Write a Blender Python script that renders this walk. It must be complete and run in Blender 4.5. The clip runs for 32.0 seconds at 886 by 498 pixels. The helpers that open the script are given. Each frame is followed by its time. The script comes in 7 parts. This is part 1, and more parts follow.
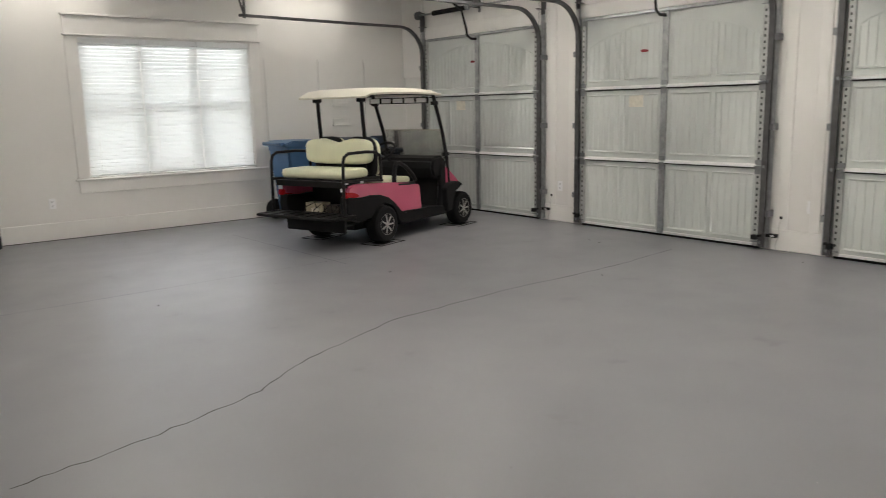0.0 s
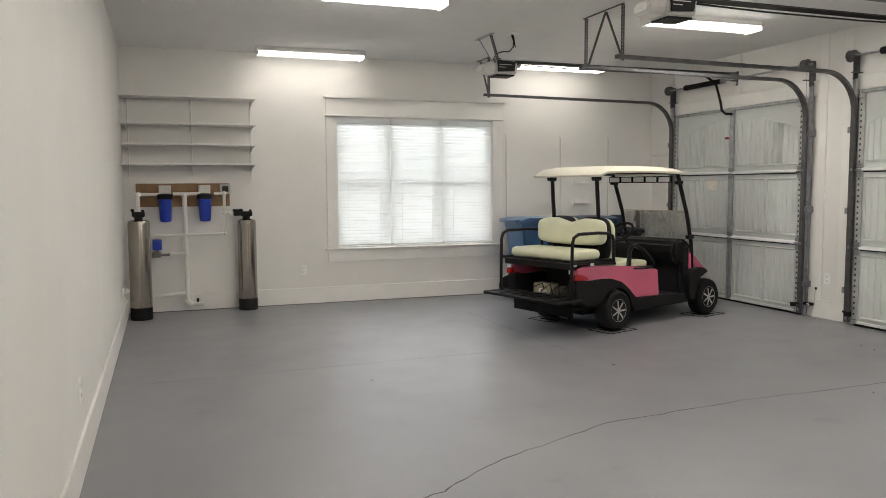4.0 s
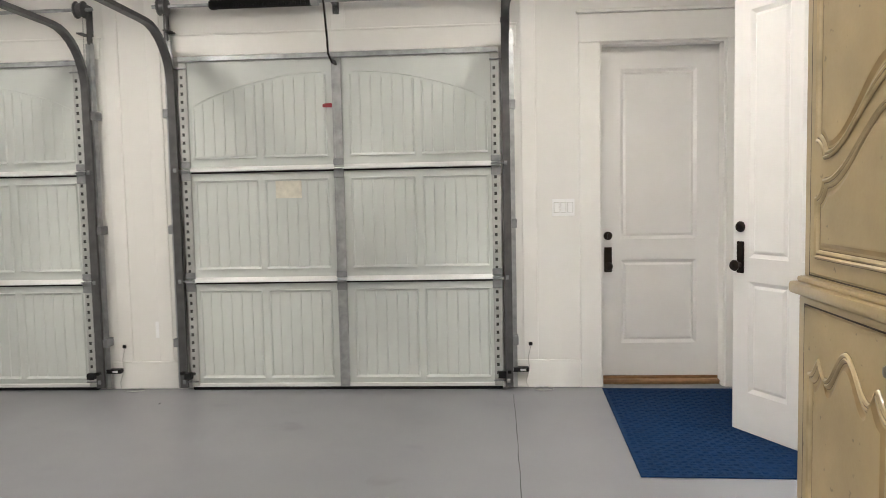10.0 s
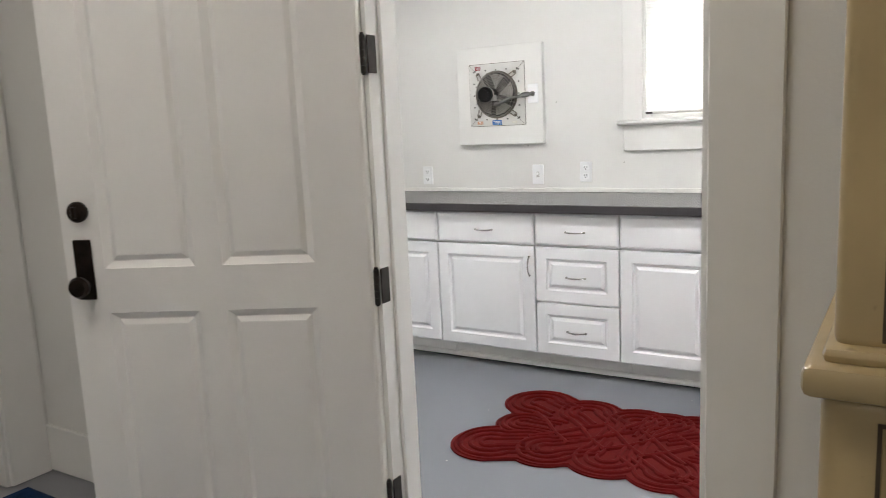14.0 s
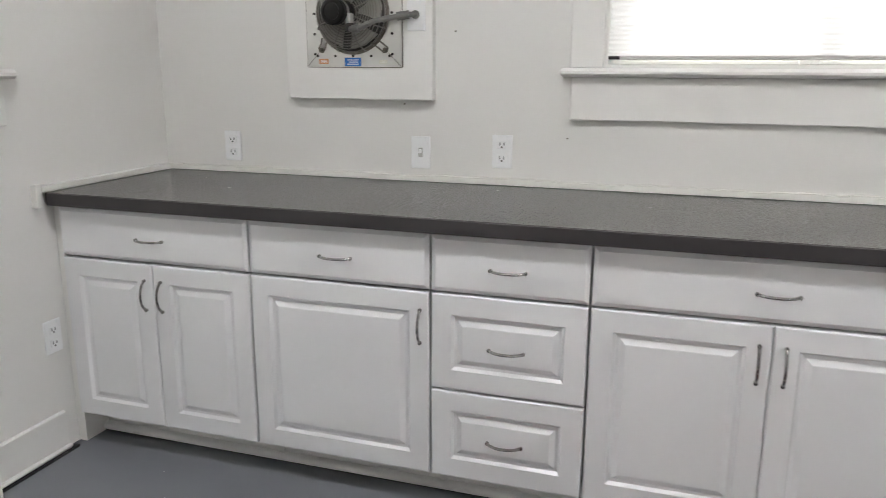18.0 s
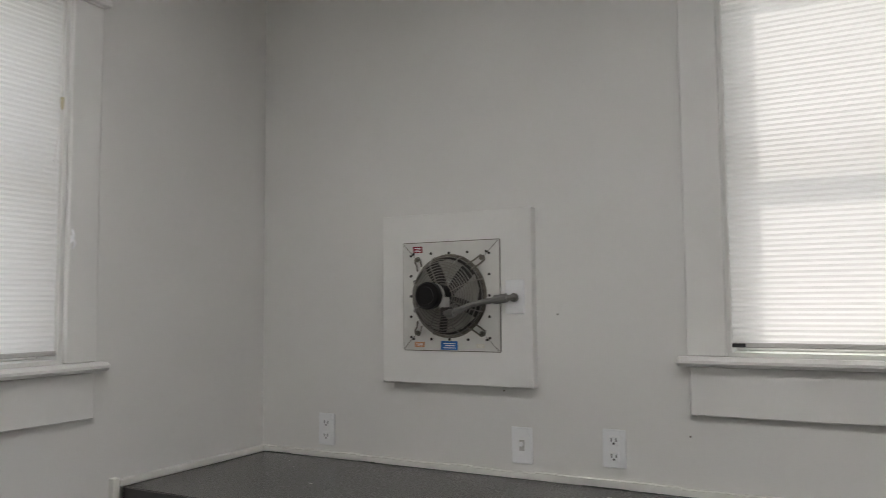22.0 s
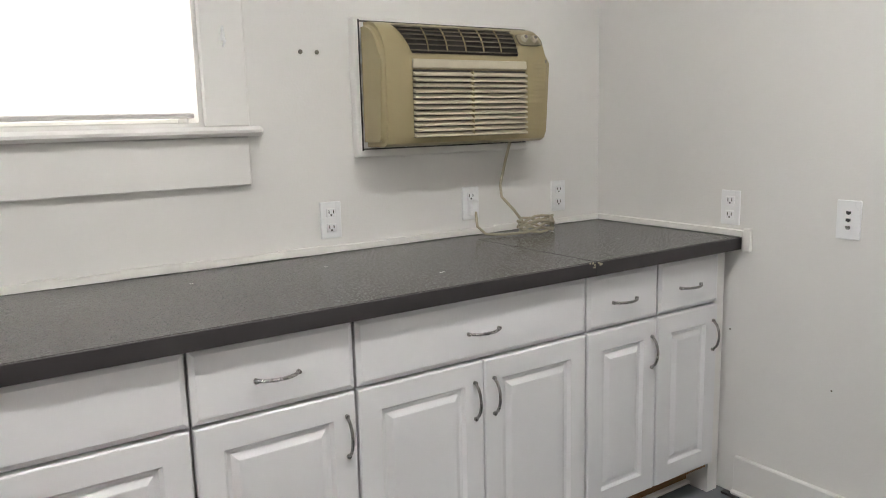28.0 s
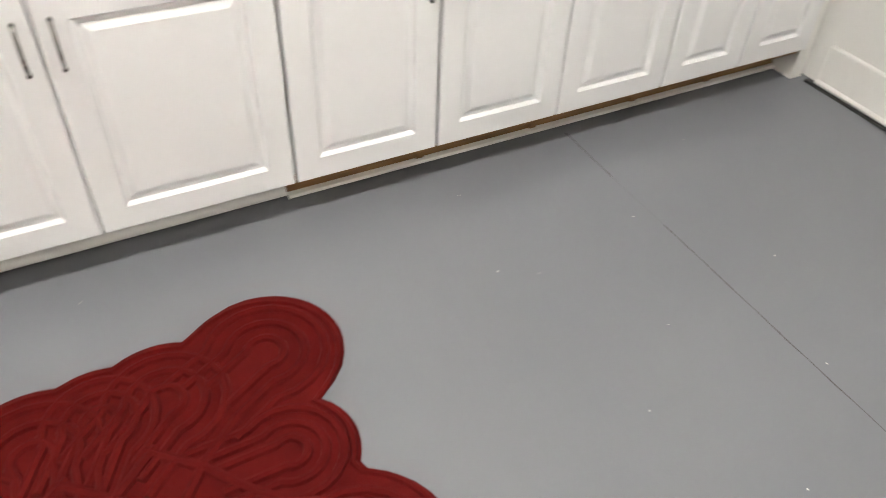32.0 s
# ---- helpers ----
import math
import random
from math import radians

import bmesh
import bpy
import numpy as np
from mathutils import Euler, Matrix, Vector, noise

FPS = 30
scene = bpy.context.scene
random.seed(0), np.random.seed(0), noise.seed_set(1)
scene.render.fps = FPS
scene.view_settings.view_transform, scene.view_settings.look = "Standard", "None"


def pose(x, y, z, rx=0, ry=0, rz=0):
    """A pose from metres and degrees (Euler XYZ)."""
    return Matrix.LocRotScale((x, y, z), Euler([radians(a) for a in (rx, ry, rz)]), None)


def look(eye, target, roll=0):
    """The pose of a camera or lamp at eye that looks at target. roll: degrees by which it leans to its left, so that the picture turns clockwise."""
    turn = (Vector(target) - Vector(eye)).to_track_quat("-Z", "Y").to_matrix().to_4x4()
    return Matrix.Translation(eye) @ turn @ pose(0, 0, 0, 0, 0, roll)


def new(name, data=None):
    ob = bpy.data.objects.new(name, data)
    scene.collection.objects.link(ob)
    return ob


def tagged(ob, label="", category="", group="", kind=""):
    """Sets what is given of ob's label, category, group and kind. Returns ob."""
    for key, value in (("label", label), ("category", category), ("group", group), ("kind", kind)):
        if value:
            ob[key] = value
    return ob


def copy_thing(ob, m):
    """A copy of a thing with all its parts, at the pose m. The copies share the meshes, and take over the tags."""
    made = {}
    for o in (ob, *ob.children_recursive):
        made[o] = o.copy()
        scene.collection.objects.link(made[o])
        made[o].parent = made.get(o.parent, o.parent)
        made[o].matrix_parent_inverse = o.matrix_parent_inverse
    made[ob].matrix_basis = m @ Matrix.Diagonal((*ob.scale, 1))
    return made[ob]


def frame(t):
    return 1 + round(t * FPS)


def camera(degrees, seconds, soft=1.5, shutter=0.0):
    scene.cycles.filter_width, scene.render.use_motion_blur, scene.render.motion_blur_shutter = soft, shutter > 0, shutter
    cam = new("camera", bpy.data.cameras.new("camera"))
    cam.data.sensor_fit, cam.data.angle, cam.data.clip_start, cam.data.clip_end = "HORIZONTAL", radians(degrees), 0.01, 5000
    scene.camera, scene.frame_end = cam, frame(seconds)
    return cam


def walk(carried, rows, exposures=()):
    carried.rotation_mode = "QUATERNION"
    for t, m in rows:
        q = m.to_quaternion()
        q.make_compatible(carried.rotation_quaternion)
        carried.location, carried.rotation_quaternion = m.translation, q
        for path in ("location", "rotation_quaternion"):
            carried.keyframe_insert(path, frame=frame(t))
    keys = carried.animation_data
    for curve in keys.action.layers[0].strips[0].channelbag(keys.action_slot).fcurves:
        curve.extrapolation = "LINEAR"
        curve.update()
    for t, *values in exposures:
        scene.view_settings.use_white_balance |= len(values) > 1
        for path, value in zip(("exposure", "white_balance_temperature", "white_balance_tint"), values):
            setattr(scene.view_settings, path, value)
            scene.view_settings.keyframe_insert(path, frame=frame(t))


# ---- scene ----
cam = camera(60.1, 32.0, soft=0.75, shutter=0.2)
PATH = [
    (0, (0.356, 0.311, 1.374), (1.585, 1.847, 1.014), -1.2),
    (0.5, (0.35, 0.345, 1.41), (1.376, 2.03, 1.077), -0.5),
    (1, (0.347, 0.353, 1.427), (1.297, 2.086, 1.12), -0.1),
    (1.5, (0.363, 0.363, 1.412), (1.293, 2.108, 1.111), -0.3),
    (2, (0.451, 0.396, 1.388), (1.335, 2.164, 1.079), -0.5),
    (2.5, (0.54, 0.444, 1.354), (1.252, 2.289, 1.061), -0.8),
    (4.5, (0.754, 0.506, 1.44), (1.441, 2.381, 1.325), -0.4),
    (5, (0.717, 0.515, 1.464), (1.553, 2.331, 1.395), -0.4),
    (5.5, (0.685, 0.527, 1.474), (1.694, 2.254, 1.435), -0.5),
    (6, (0.728, 0.51, 1.487), (1.894, 2.134, 1.461), -0.4),
    (6.5, (0.825, 0.435, 1.529), (2.14, 1.942, 1.498), -0.7),
    (7, (0.847, 0.43, 1.526), (2.339, 1.762, 1.487), -0.8),
    (7.5, (0.851, 0.469, 1.513), (2.495, 1.607, 1.456), -1.1),
    (8, (0.994, 0.527, 1.522), (2.762, 1.456, 1.428), -1.5),
    (8.5, (1.214, 0.652, 1.528), (3.077, 1.368, 1.409), -1.6),
    (9, (1.382, 0.847, 1.446), (3.311, 1.358, 1.314), -1.4),
    (9.5, (1.641, 1.029, 1.368), (3.611, 1.349, 1.24), -1.1),
    (10, (1.951, 1.182, 1.368), (3.941, 1.317, 1.221), -1.2),
    (10.5, (2.238, 1.38, 1.349), (4.232, 1.315, 1.207), -1.4),
    (11, (2.501, 1.507, 1.352), (4.469, 1.193, 1.188), -1.9),
    (11.5, (2.852, 1.587, 1.368), (4.75, 0.981, 1.193), -2.4),
    (12, (3.143, 1.676, 1.391), (4.917, 0.777, 1.181), -2.7),
    (12.5, (3.428, 1.638, 1.348), (5.04, 0.479, 1.107), -2.7),
    (13, (3.713, 1.506, 1.343), (5.135, 0.126, 1.071), -2.4),
    (13.5, (4.008, 1.37, 1.36), (5.23, -0.185, 1.056), -2.4),
    (14, (4.227, 1.139, 1.346), (5.265, -0.539, 1.024), -2.7),
    (14.5, (4.451, 0.917, 1.316), (5.285, -0.871, 0.985), -3.0),
    (15, (4.659, 0.736, 1.332), (5.323, -1.122, 1.005), -3.1),
    (15.5, (4.774, 0.522, 1.338), (5.306, -1.381, 1.022), -3.1),
    (17.5, (5.131, -0.283, 1.323), (5.531, -2.198, 0.906), 0.4),
    (18, (5.203, -0.474, 1.324), (5.81, -2.322, 0.86), 0.2),
    (18.5, (5.246, -0.626, 1.31), (6.071, -2.379, 0.813), -0.1),
    (19, (5.254, -0.735, 1.314), (6.305, -2.35, 0.779), -0.5),
    (19.5, (5.22, -0.768, 1.341), (6.543, -2.198, 0.891), -1.8),
    (20, (5.235, -0.771, 1.425), (6.741, -2.081, 1.302), -2.6),
    (20.5, (5.221, -0.767, 1.461), (6.771, -2.03, 1.499), -1.9),
    (21, (5.226, -0.763, 1.467), (6.676, -2.136, 1.573), -1.4),
    (21.5, (5.187, -0.774, 1.481), (6.42, -2.344, 1.611), -1.0),
    (22, (5.163, -0.768, 1.477), (6.12, -2.518, 1.621), -0.5),
    (22.5, (5.104, -0.793, 1.426), (5.807, -2.656, 1.617), 0.0),
    (23, (5.074, -0.87, 1.429), (5.486, -2.817, 1.627), -0.3),
    (23.5, (5.066, -0.93, 1.462), (5.236, -2.915, 1.643), -0.5),
    (24, (5.123, -0.933, 1.476), (5.005, -2.922, 1.652), -0.6),
    (24.5, (5.101, -0.92, 1.479), (4.7, -2.871, 1.652), -0.7),
    (25, (5.114, -0.926, 1.48), (4.402, -2.788, 1.641), -0.8),
    (25.5, (5.098, -0.939, 1.511), (4.153, -2.698, 1.624), -0.7),
    (27.5, (4.935, -0.897, 1.347), (3.813, -2.54, 1.142), -1.7),
    (28, (4.93, -0.902, 1.326), (3.823, -2.535, 0.992), -1.4),
    (28.5, (4.922, -0.905, 1.312), (3.842, -2.525, 0.853), -1.3),
    (29, (4.92, -0.912, 1.288), (3.853, -2.507, 0.724), -1.4),
    (29.5, (4.899, -0.914, 1.277), (3.795, -2.444, 0.612), -2.2),
    (30, (4.846, -0.891, 1.268), (3.558, -2.224, 0.517), -3.7),
    (30.5, (4.836, -0.87, 1.246), (3.445, -2.036, 0.407), -4.9),
    (31, (4.853, -0.869, 1.226), (3.488, -1.958, 0.251), -4.6),
    (31.5, (4.86, -0.892, 1.205), (3.717, -2.084, 0.077), -2.7),
    (32, (4.929, -0.962, 1.299), (4.211, -2.256, -0.046), 2.8),
]
EXPOSURE = [(0, 1.50, 6500, 10), (2, 1.60, 6500, 10), (4.5, 1.60, 6500, 10), (6, 1.55, 6500, 10), (7, 1.55, 6500, 10), (8, 1.80, 6500, 10), (9, 1.90, 6500, 10), (10, 1.80, 6500, 10), (11, 1.55, 6500, 10), (12, 1.25, 6500, 10), (13, 1.10, 6500, 10), (14, 0.80, 6500, 10), (15, 0.50, 6500, 10), (17.5, 0.30, 6500, 10), (19, 0.25, 6500, 10), (20, -0.10, 6500, 10), (21, -0.25, 6500, 10), (22, -0.60, 6600, 10), (23, -0.95, 6800, 10), (25.5, -1.00, 6850, 10), (27.5, 0.20, 6750, 10), (28.5, 0.42, 6650, 10), (29.5, 0.60, 6500, 10), (30.5, 0.82, 6600, 10), (31, 0.86, 6650, 10), (31.5, 0.98, 6850, 10), (32, 1.10, 7100, 10)]
walk(cam, [(t, look(eye, target, roll)) for t, eye, target, roll in PATH], EXPOSURE)
# ---- world, sun, exposure ----
world = bpy.data.worlds.new("world")
world.use_nodes = True
scene.world = world
wn = world.node_tree.nodes
sky = wn.new("ShaderNodeTexSky")
sky.sky_type = 'NISHITA'
sky.sun_disc = False
sky.sun_elevation, sky.sun_rotation = radians(48), radians(200)
wn["Background"].inputs["Strength"].default_value = 0.15
world.node_tree.links.new(sky.outputs[0], wn["Background"].inputs["Color"])
sun_data = bpy.data.lights.new("sun", "SUN")
sun_data.energy, sun_data.angle, sun_data.color = 2.5, radians(1.0), (1.0, 0.95, 0.88)
sun = new("sun", sun_data)
sun.matrix_world = look((20, -40, 50), (0, 0, 0))

# room extents
XW, XE, YN, CEIL = 0.31, 7.24, 9.73, 2.97
YS, YS2 = -0.56, -0.70          # partition between garage and workroom
UX0, UX1, UY0 = 2.68, 7.25, -3.10
TUBE, TUBE_U = 12.0, 27.0

# light through the windows from the open sky
def window_light(name, m, w, h, watts):
    d = bpy.data.lights.new(name, "AREA")
    d.shape, d.size, d.size_y, d.energy, d.color = 'RECTANGLE', w, h, watts, (1.0, 0.985, 0.96)
    ob = new(name, d)
    ob.matrix_world = m
    return ob

window_light("sky_light_north", pose(3.8, YN + 0.55, 1.5, -90, 0, 0), 2.6, 2.0, 34)
window_light("sky_light_south", pose(4.88, UY0 - 0.6, 1.85, 90, 0, 0), 2.4, 1.9, 32)
window_light("sky_light_east", pose(UX1 + 0.6, -1.9, 1.85, 90, 0, 90), 1.1, 1.7, 11.5)

# ---- materials ----
def nodes_of(name):
    m = bpy.data.materials.new(name)
    m.use_nodes = True
    return m, m.node_tree.nodes, m.node_tree.links, m.node_tree.nodes["Principled BSDF"]

def surface(name, rgb, rough=0.5, metal=0.0, var=0.06, scale=6.0, fine=90.0, bump=0.08, dark=None, spot=0.0, coat=0.0, rvar=0.08, spec=0.5):
    """A painted or solid surface with cloudy variation, fine grain and a slight relief."""
    m, n, l, b = nodes_of(name)
    tc = n.new("ShaderNodeTexCoord")
    big, small = n.new("ShaderNodeTexNoise"), n.new("ShaderNodeTexNoise")
    big.inputs["Scale"].default_value, big.inputs["Detail"].default_value = scale, 5
    small.inputs["Scale"].default_value, small.inputs["Detail"].default_value = fine, 3
    l.new(tc.outputs["Object"], big.inputs["Vector"])
    l.new(tc.outputs["Object"], small.inputs["Vector"])
    ramp = n.new("ShaderNodeValToRGB")
    lo = [c * (1 - var) for c in rgb] if dark is None else dark
    ramp.color_ramp.elements[0].position, ramp.color_ramp.elements[1].position = 0.3, 0.7
    ramp.color_ramp.elements[0].color = (*lo, 1)
    ramp.color_ramp.elements[1].color = (*[min(1, c * (1 + var * 0.5)) for c in rgb], 1)
    l.new(big.outputs["Fac"], ramp.inputs["Fac"])
    col = ramp.outputs["Color"]
    if spot:
        vor = n.new("ShaderNodeTexNoise")
        vor.inputs["Scale"].default_value, vor.inputs["Detail"].default_value = 34.0, 2
        l.new(tc.outputs["Object"], vor.inputs["Vector"])
        r2 = n.new("ShaderNodeValToRGB")
        r2.color_ramp.elements[0].position, r2.color_ramp.elements[1].position = 0.70, 0.76
        l.new(vor.outputs["Fac"], r2.inputs["Fac"])
        mix = n.new("ShaderNodeMixRGB")
        mix.inputs["Color2"].default_value = (*[c * 0.45 for c in rgb], 1)
        mul = n.new("ShaderNodeMath")
        mul.operation, mul.inputs[1].default_value = 'MULTIPLY', spot
        l.new(r2.outputs["Color"], mul.inputs[0])
        l.new(mul.outputs[0], mix.inputs["Fac"])
        l.new(col, mix.inputs["Color1"])
        col = mix.outputs["Color"]
    l.new(col, b.inputs["Base Color"])
    mr = n.new("ShaderNodeMapRange")
    mr.inputs["To Min"].default_value, mr.inputs["To Max"].default_value = max(0.02, rough - rvar), min(1, rough + rvar)
    l.new(small.outputs["Fac"], mr.inputs["Value"])
    l.new(mr.outputs[0], b.inputs["Roughness"])
    b.inputs["Metallic"].default_value = metal
    b.inputs["Specular IOR Level"].default_value = spec
    b.inputs["Coat Weight"].default_value = coat
    if bump:
        bp = n.new("ShaderNodeBump")
        bp.inputs["Strength"].default_value, bp.inputs["Distance"].default_value = bump, 0.004
        l.new(small.outputs["Fac"], bp.inputs["Height"])
        l.new(bp.outputs[0], b.inputs["Normal"])
    return m

WALL = surface("wall_paint", (0.785, 0.775, 0.75), 0.55, var=0.03, scale=2.0, fine=140, bump=0.10)
CEILM = surface("ceiling_paint", (0.78, 0.78, 0.77), 0.8, var=0.03, scale=3.0, fine=160, bump=0.12)
TRIM = surface("trim_paint", (0.82, 0.81, 0.785), 0.32, var=0.03, scale=5.0, fine=80, bump=0.04)
DOORP = surface("door_paint", (0.82, 0.81, 0.80), 0.38, var=0.03, scale=4.0, fine=120, bump=0.06)
CABP = surface("cabinet_thermofoil", (0.80, 0.80, 0.81), 0.35, var=0.02, scale=5.0, fine=60, bump=0.02)
GALV = surface("galvanised_steel", (0.42, 0.43, 0.44), 0.42, metal=0.85, var=0.25, scale=18.0, fine=60, bump=0.05)
GALVD = surface("dull_steel", (0.30, 0.31, 0.32), 0.5, metal=0.8, var=0.25, scale=14.0, fine=60, bump=0.05)
PERFL = surface("punched_hole", (0.42, 0.42, 0.41), 0.7, var=0.1)
TRACKM = surface("track_steel", (0.115, 0.115, 0.118), 0.45, metal=0.6, var=0.25, scale=14.0, fine=60, bump=0.05)
LEAF = surface("door_skin", (0.60, 0.63, 0.61), 0.48, var=0.09, scale=1.6, fine=70, bump=0.06)
STILEW = surface("pale_steel", (0.47, 0.48, 0.47), 0.45, metal=0.3, var=0.2, scale=12, fine=60, bump=0.05)
LEAFRIB = surface("door_strut_white", (0.74, 0.75, 0.74), 0.4, var=0.08, scale=6, fine=70, bump=0.04)
HINGE = surface("dark_steel_hinge", (0.028, 0.023, 0.019), 0.42, metal=0.0, var=0.3, scale=40, bump=0.05, spec=0.35)
BLACK = surface("black_metal", (0.009, 0.008, 0.008), 0.42, metal=0.0, var=0.3, bump=0.03, spec=0.22)
BRONZE = surface("oil_rubbed_bronze", (0.028, 0.02, 0.016), 0.35, metal=0.8, var=0.4, scale=30, bump=0.03)
RUBBER = surface("rubber", (0.010, 0.010, 0.011), 0.75, var=0.3, scale=20, bump=0.2, spec=0.22)
PLASTK = surface("black_plastic", (0.009, 0.009, 0.010), 0.55, var=0.25, scale=12, bump=0.06, spec=0.22)
NICKEL = surface("brushed_nickel", (0.34, 0.33, 0.32), 0.26, metal=1.0, var=0.1, bump=0.02)
STAIN = surface("stainless", (0.40, 0.37, 0.33), 0.20, metal=1.0, var=0.10, scale=3, fine=8, bump=0.0, rvar=0.04)
PVC = surface("pvc_pipe", (0.78, 0.77, 0.73), 0.4, var=0.05, bump=0.02)
BLUEP = surface("blue_plastic", (0.012, 0.045, 0.42), 0.3, var=0.2, bump=0.02)
BINB = surface("bin_blue", (0.006, 0.030, 0.085), 0.45, var=0.2, scale=5, bump=0.06)
BINL = surface("bin_light_blue", (0.05, 0.12, 0.24), 0.4, var=0.15, scale=5, bump=0.06)
BING = surface("bin_grey_blue", (0.030, 0.045, 0.075), 0.5, var=0.2, scale=5, bump=0.06)
CREAM = surface("cream_vinyl", (0.72, 0.72, 0.52), 0.45, var=0.05, scale=7, fine=160, bump=0.12)
ROOFM = surface("roof_plastic", (0.78, 0.745, 0.64), 0.4, var=0.05, scale=4, bump=0.05)
PINK = surface("pink_paint", (0.58, 0.115, 0.20), 0.24, var=0.06, scale=3, bump=0.01, coat=0.5)
REDL = surface("red_lens", (0.42, 0.012, 0.02), 0.15, var=0.2, bump=0.0, coat=0.6)
WHITEL = surface("white_lens", (0.75, 0.78, 0.8), 0.15, var=0.05, bump=0.0)
# plain white, not metal: the reflected lamp light is in the colour
MIRR = surface("mirror_painted_reflection", (0.93, 0.93, 0.92), 0.12, metal=0.0, var=0.02, bump=0.0)
ALLOY = surface("alloy_wheel", (0.52, 0.50, 0.46), 0.34, metal=0.4, var=0.15, bump=0.03)
PLY = surface("brown_board", (0.30, 0.18, 0.09), 0.7, var=0.25, scale=7, fine=60, bump=0.2)
OAK = surface("oak_threshold", (0.28, 0.16, 0.075), 0.5, var=0.25, scale=20, fine=120, bump=0.1)
BASEW = surface("raw_wood", (0.24, 0.13, 0.05), 0.7, var=0.3, scale=10, fine=90, bump=0.15)
LAMI = surface("grey_laminate", (0.080, 0.076, 0.073), 0.26, var=0.34, scale=4, fine=130, bump=0.03, rvar=0.1)
LAME = surface("grey_laminate_edge", (0.040, 0.036, 0.038), 0.36, var=0.1, scale=7, fine=130, bump=0.03)
GLUE = surface("caulked_trim", (0.84, 0.83, 0.79), 0.4, var=0.06, scale=14, fine=60, bump=0.15)
PLATE = surface("outlet_plate", (0.88, 0.885, 0.89), 0.3, var=0.02, bump=0.0)
# near-black for slots and holes, and for the shade strips under trim
SLOT = surface("slot_and_shade_dark", (0.03, 0.03, 0.03), 0.6, var=0.1, bump=0.0)
ACB = surface("ac_beige", (0.36, 0.30, 0.165), 0.42, var=0.10, scale=3, fine=120, bump=0.06)
ACL = surface("ac_louvre", (0.56, 0.51, 0.385), 0.40, var=0.10, scale=5, fine=120, bump=0.06)
BLADE = surface("fan_blade", (0.42, 0.40, 0.36), 0.4, metal=0.3, var=0.15, bump=0.02)
ACB2 = surface("ac_beige_light", (0.52, 0.465, 0.32), 0.42, var=0.08, scale=5, fine=120, bump=0.06)
ACD = surface("ac_dark_louvre", (0.05, 0.045, 0.04), 0.6, var=0.2, bump=0.05)
CORD = surface("beige_cord", (0.42, 0.38, 0.27), 0.5, var=0.1, bump=0.02)
MATB = surface("blue_mat", (0.0018, 0.024, 0.083), 0.9, var=0.25, scale=30, fine=220, bump=0.6, spec=0.22)
MATR = surface("red_mat", (0.088, 0.0036, 0.0033), 0.94, var=0.14, scale=18, fine=260, bump=0.35, spec=0.15)
ARM = surface("antiqued_cream_wood", (0.440, 0.330, 0.165), 0.34, var=0.2, scale=3.5, fine=70, bump=0.08, spot=0.9, coat=0.45)
ARML = surface("worn_cream_wood", (0.53, 0.42, 0.24), 0.36, var=0.3, scale=9, fine=70, bump=0.08, coat=0.35)
ARMB = surface("glazed_wood", (0.34, 0.235, 0.105), 0.38, var=0.25, scale=8, fine=70, bump=0.08, coat=0.35)
ARMD = surface("antique_glaze", (0.19, 0.13, 0.06), 0.5, var=0.3, scale=20, fine=90, bump=0.1)
ARMK = surface("glaze_dark_line", (0.05, 0.032, 0.015), 0.6, var=0.3, scale=20, bump=0.05)
PEWTER = surface("pewter_knob", (0.22, 0.20, 0.17), 0.35, metal=0.9, var=0.3, scale=60, bump=0.1)
LENSW = surface("opener_lens", (0.62, 0.61, 0.58), 0.35, var=0.05, scale=8, bump=0.03)
OPENG = surface("opener_grey", (0.52, 0.51, 0.49), 0.45, var=0.06, scale=8, bump=0.04)
PAPER = surface("yellowed_paper", (0.72, 0.69, 0.60), 0.8, var=0.12, scale=25, bump=0.02)
REDT = surface("red_tag", (0.24, 0.012, 0.02), 0.5, var=0.1, bump=0.0)
LBLUE = surface("label_blue", (0.03, 0.16, 0.50), 0.5, var=0.1, bump=0.0)
LORNG = surface("label_orange", (0.62, 0.30, 0.16), 0.6, var=0.1, bump=0.0)
SHEETM = surface("mill_sheet_metal", (0.70, 0.69, 0.66), 0.35, metal=0.7, var=0.12, scale=9, fine=120, bump=0.04)
CRACK = surface("crack_shadow", (0.06, 0.055, 0.055), 0.9, var=0.2, bump=0.0)
JOINT = surface("joint_line", (0.115, 0.115, 0.12), 0.8, var=0.2, bump=0.0)
DEBRIS = surface("leaf_debris", (0.05, 0.035, 0.03), 0.8, var=0.4, bump=0.1)
GRASS = surface("outside_ground", (0.16, 0.19, 0.09), 0.9, var=0.3, scale=2, bump=0.2)

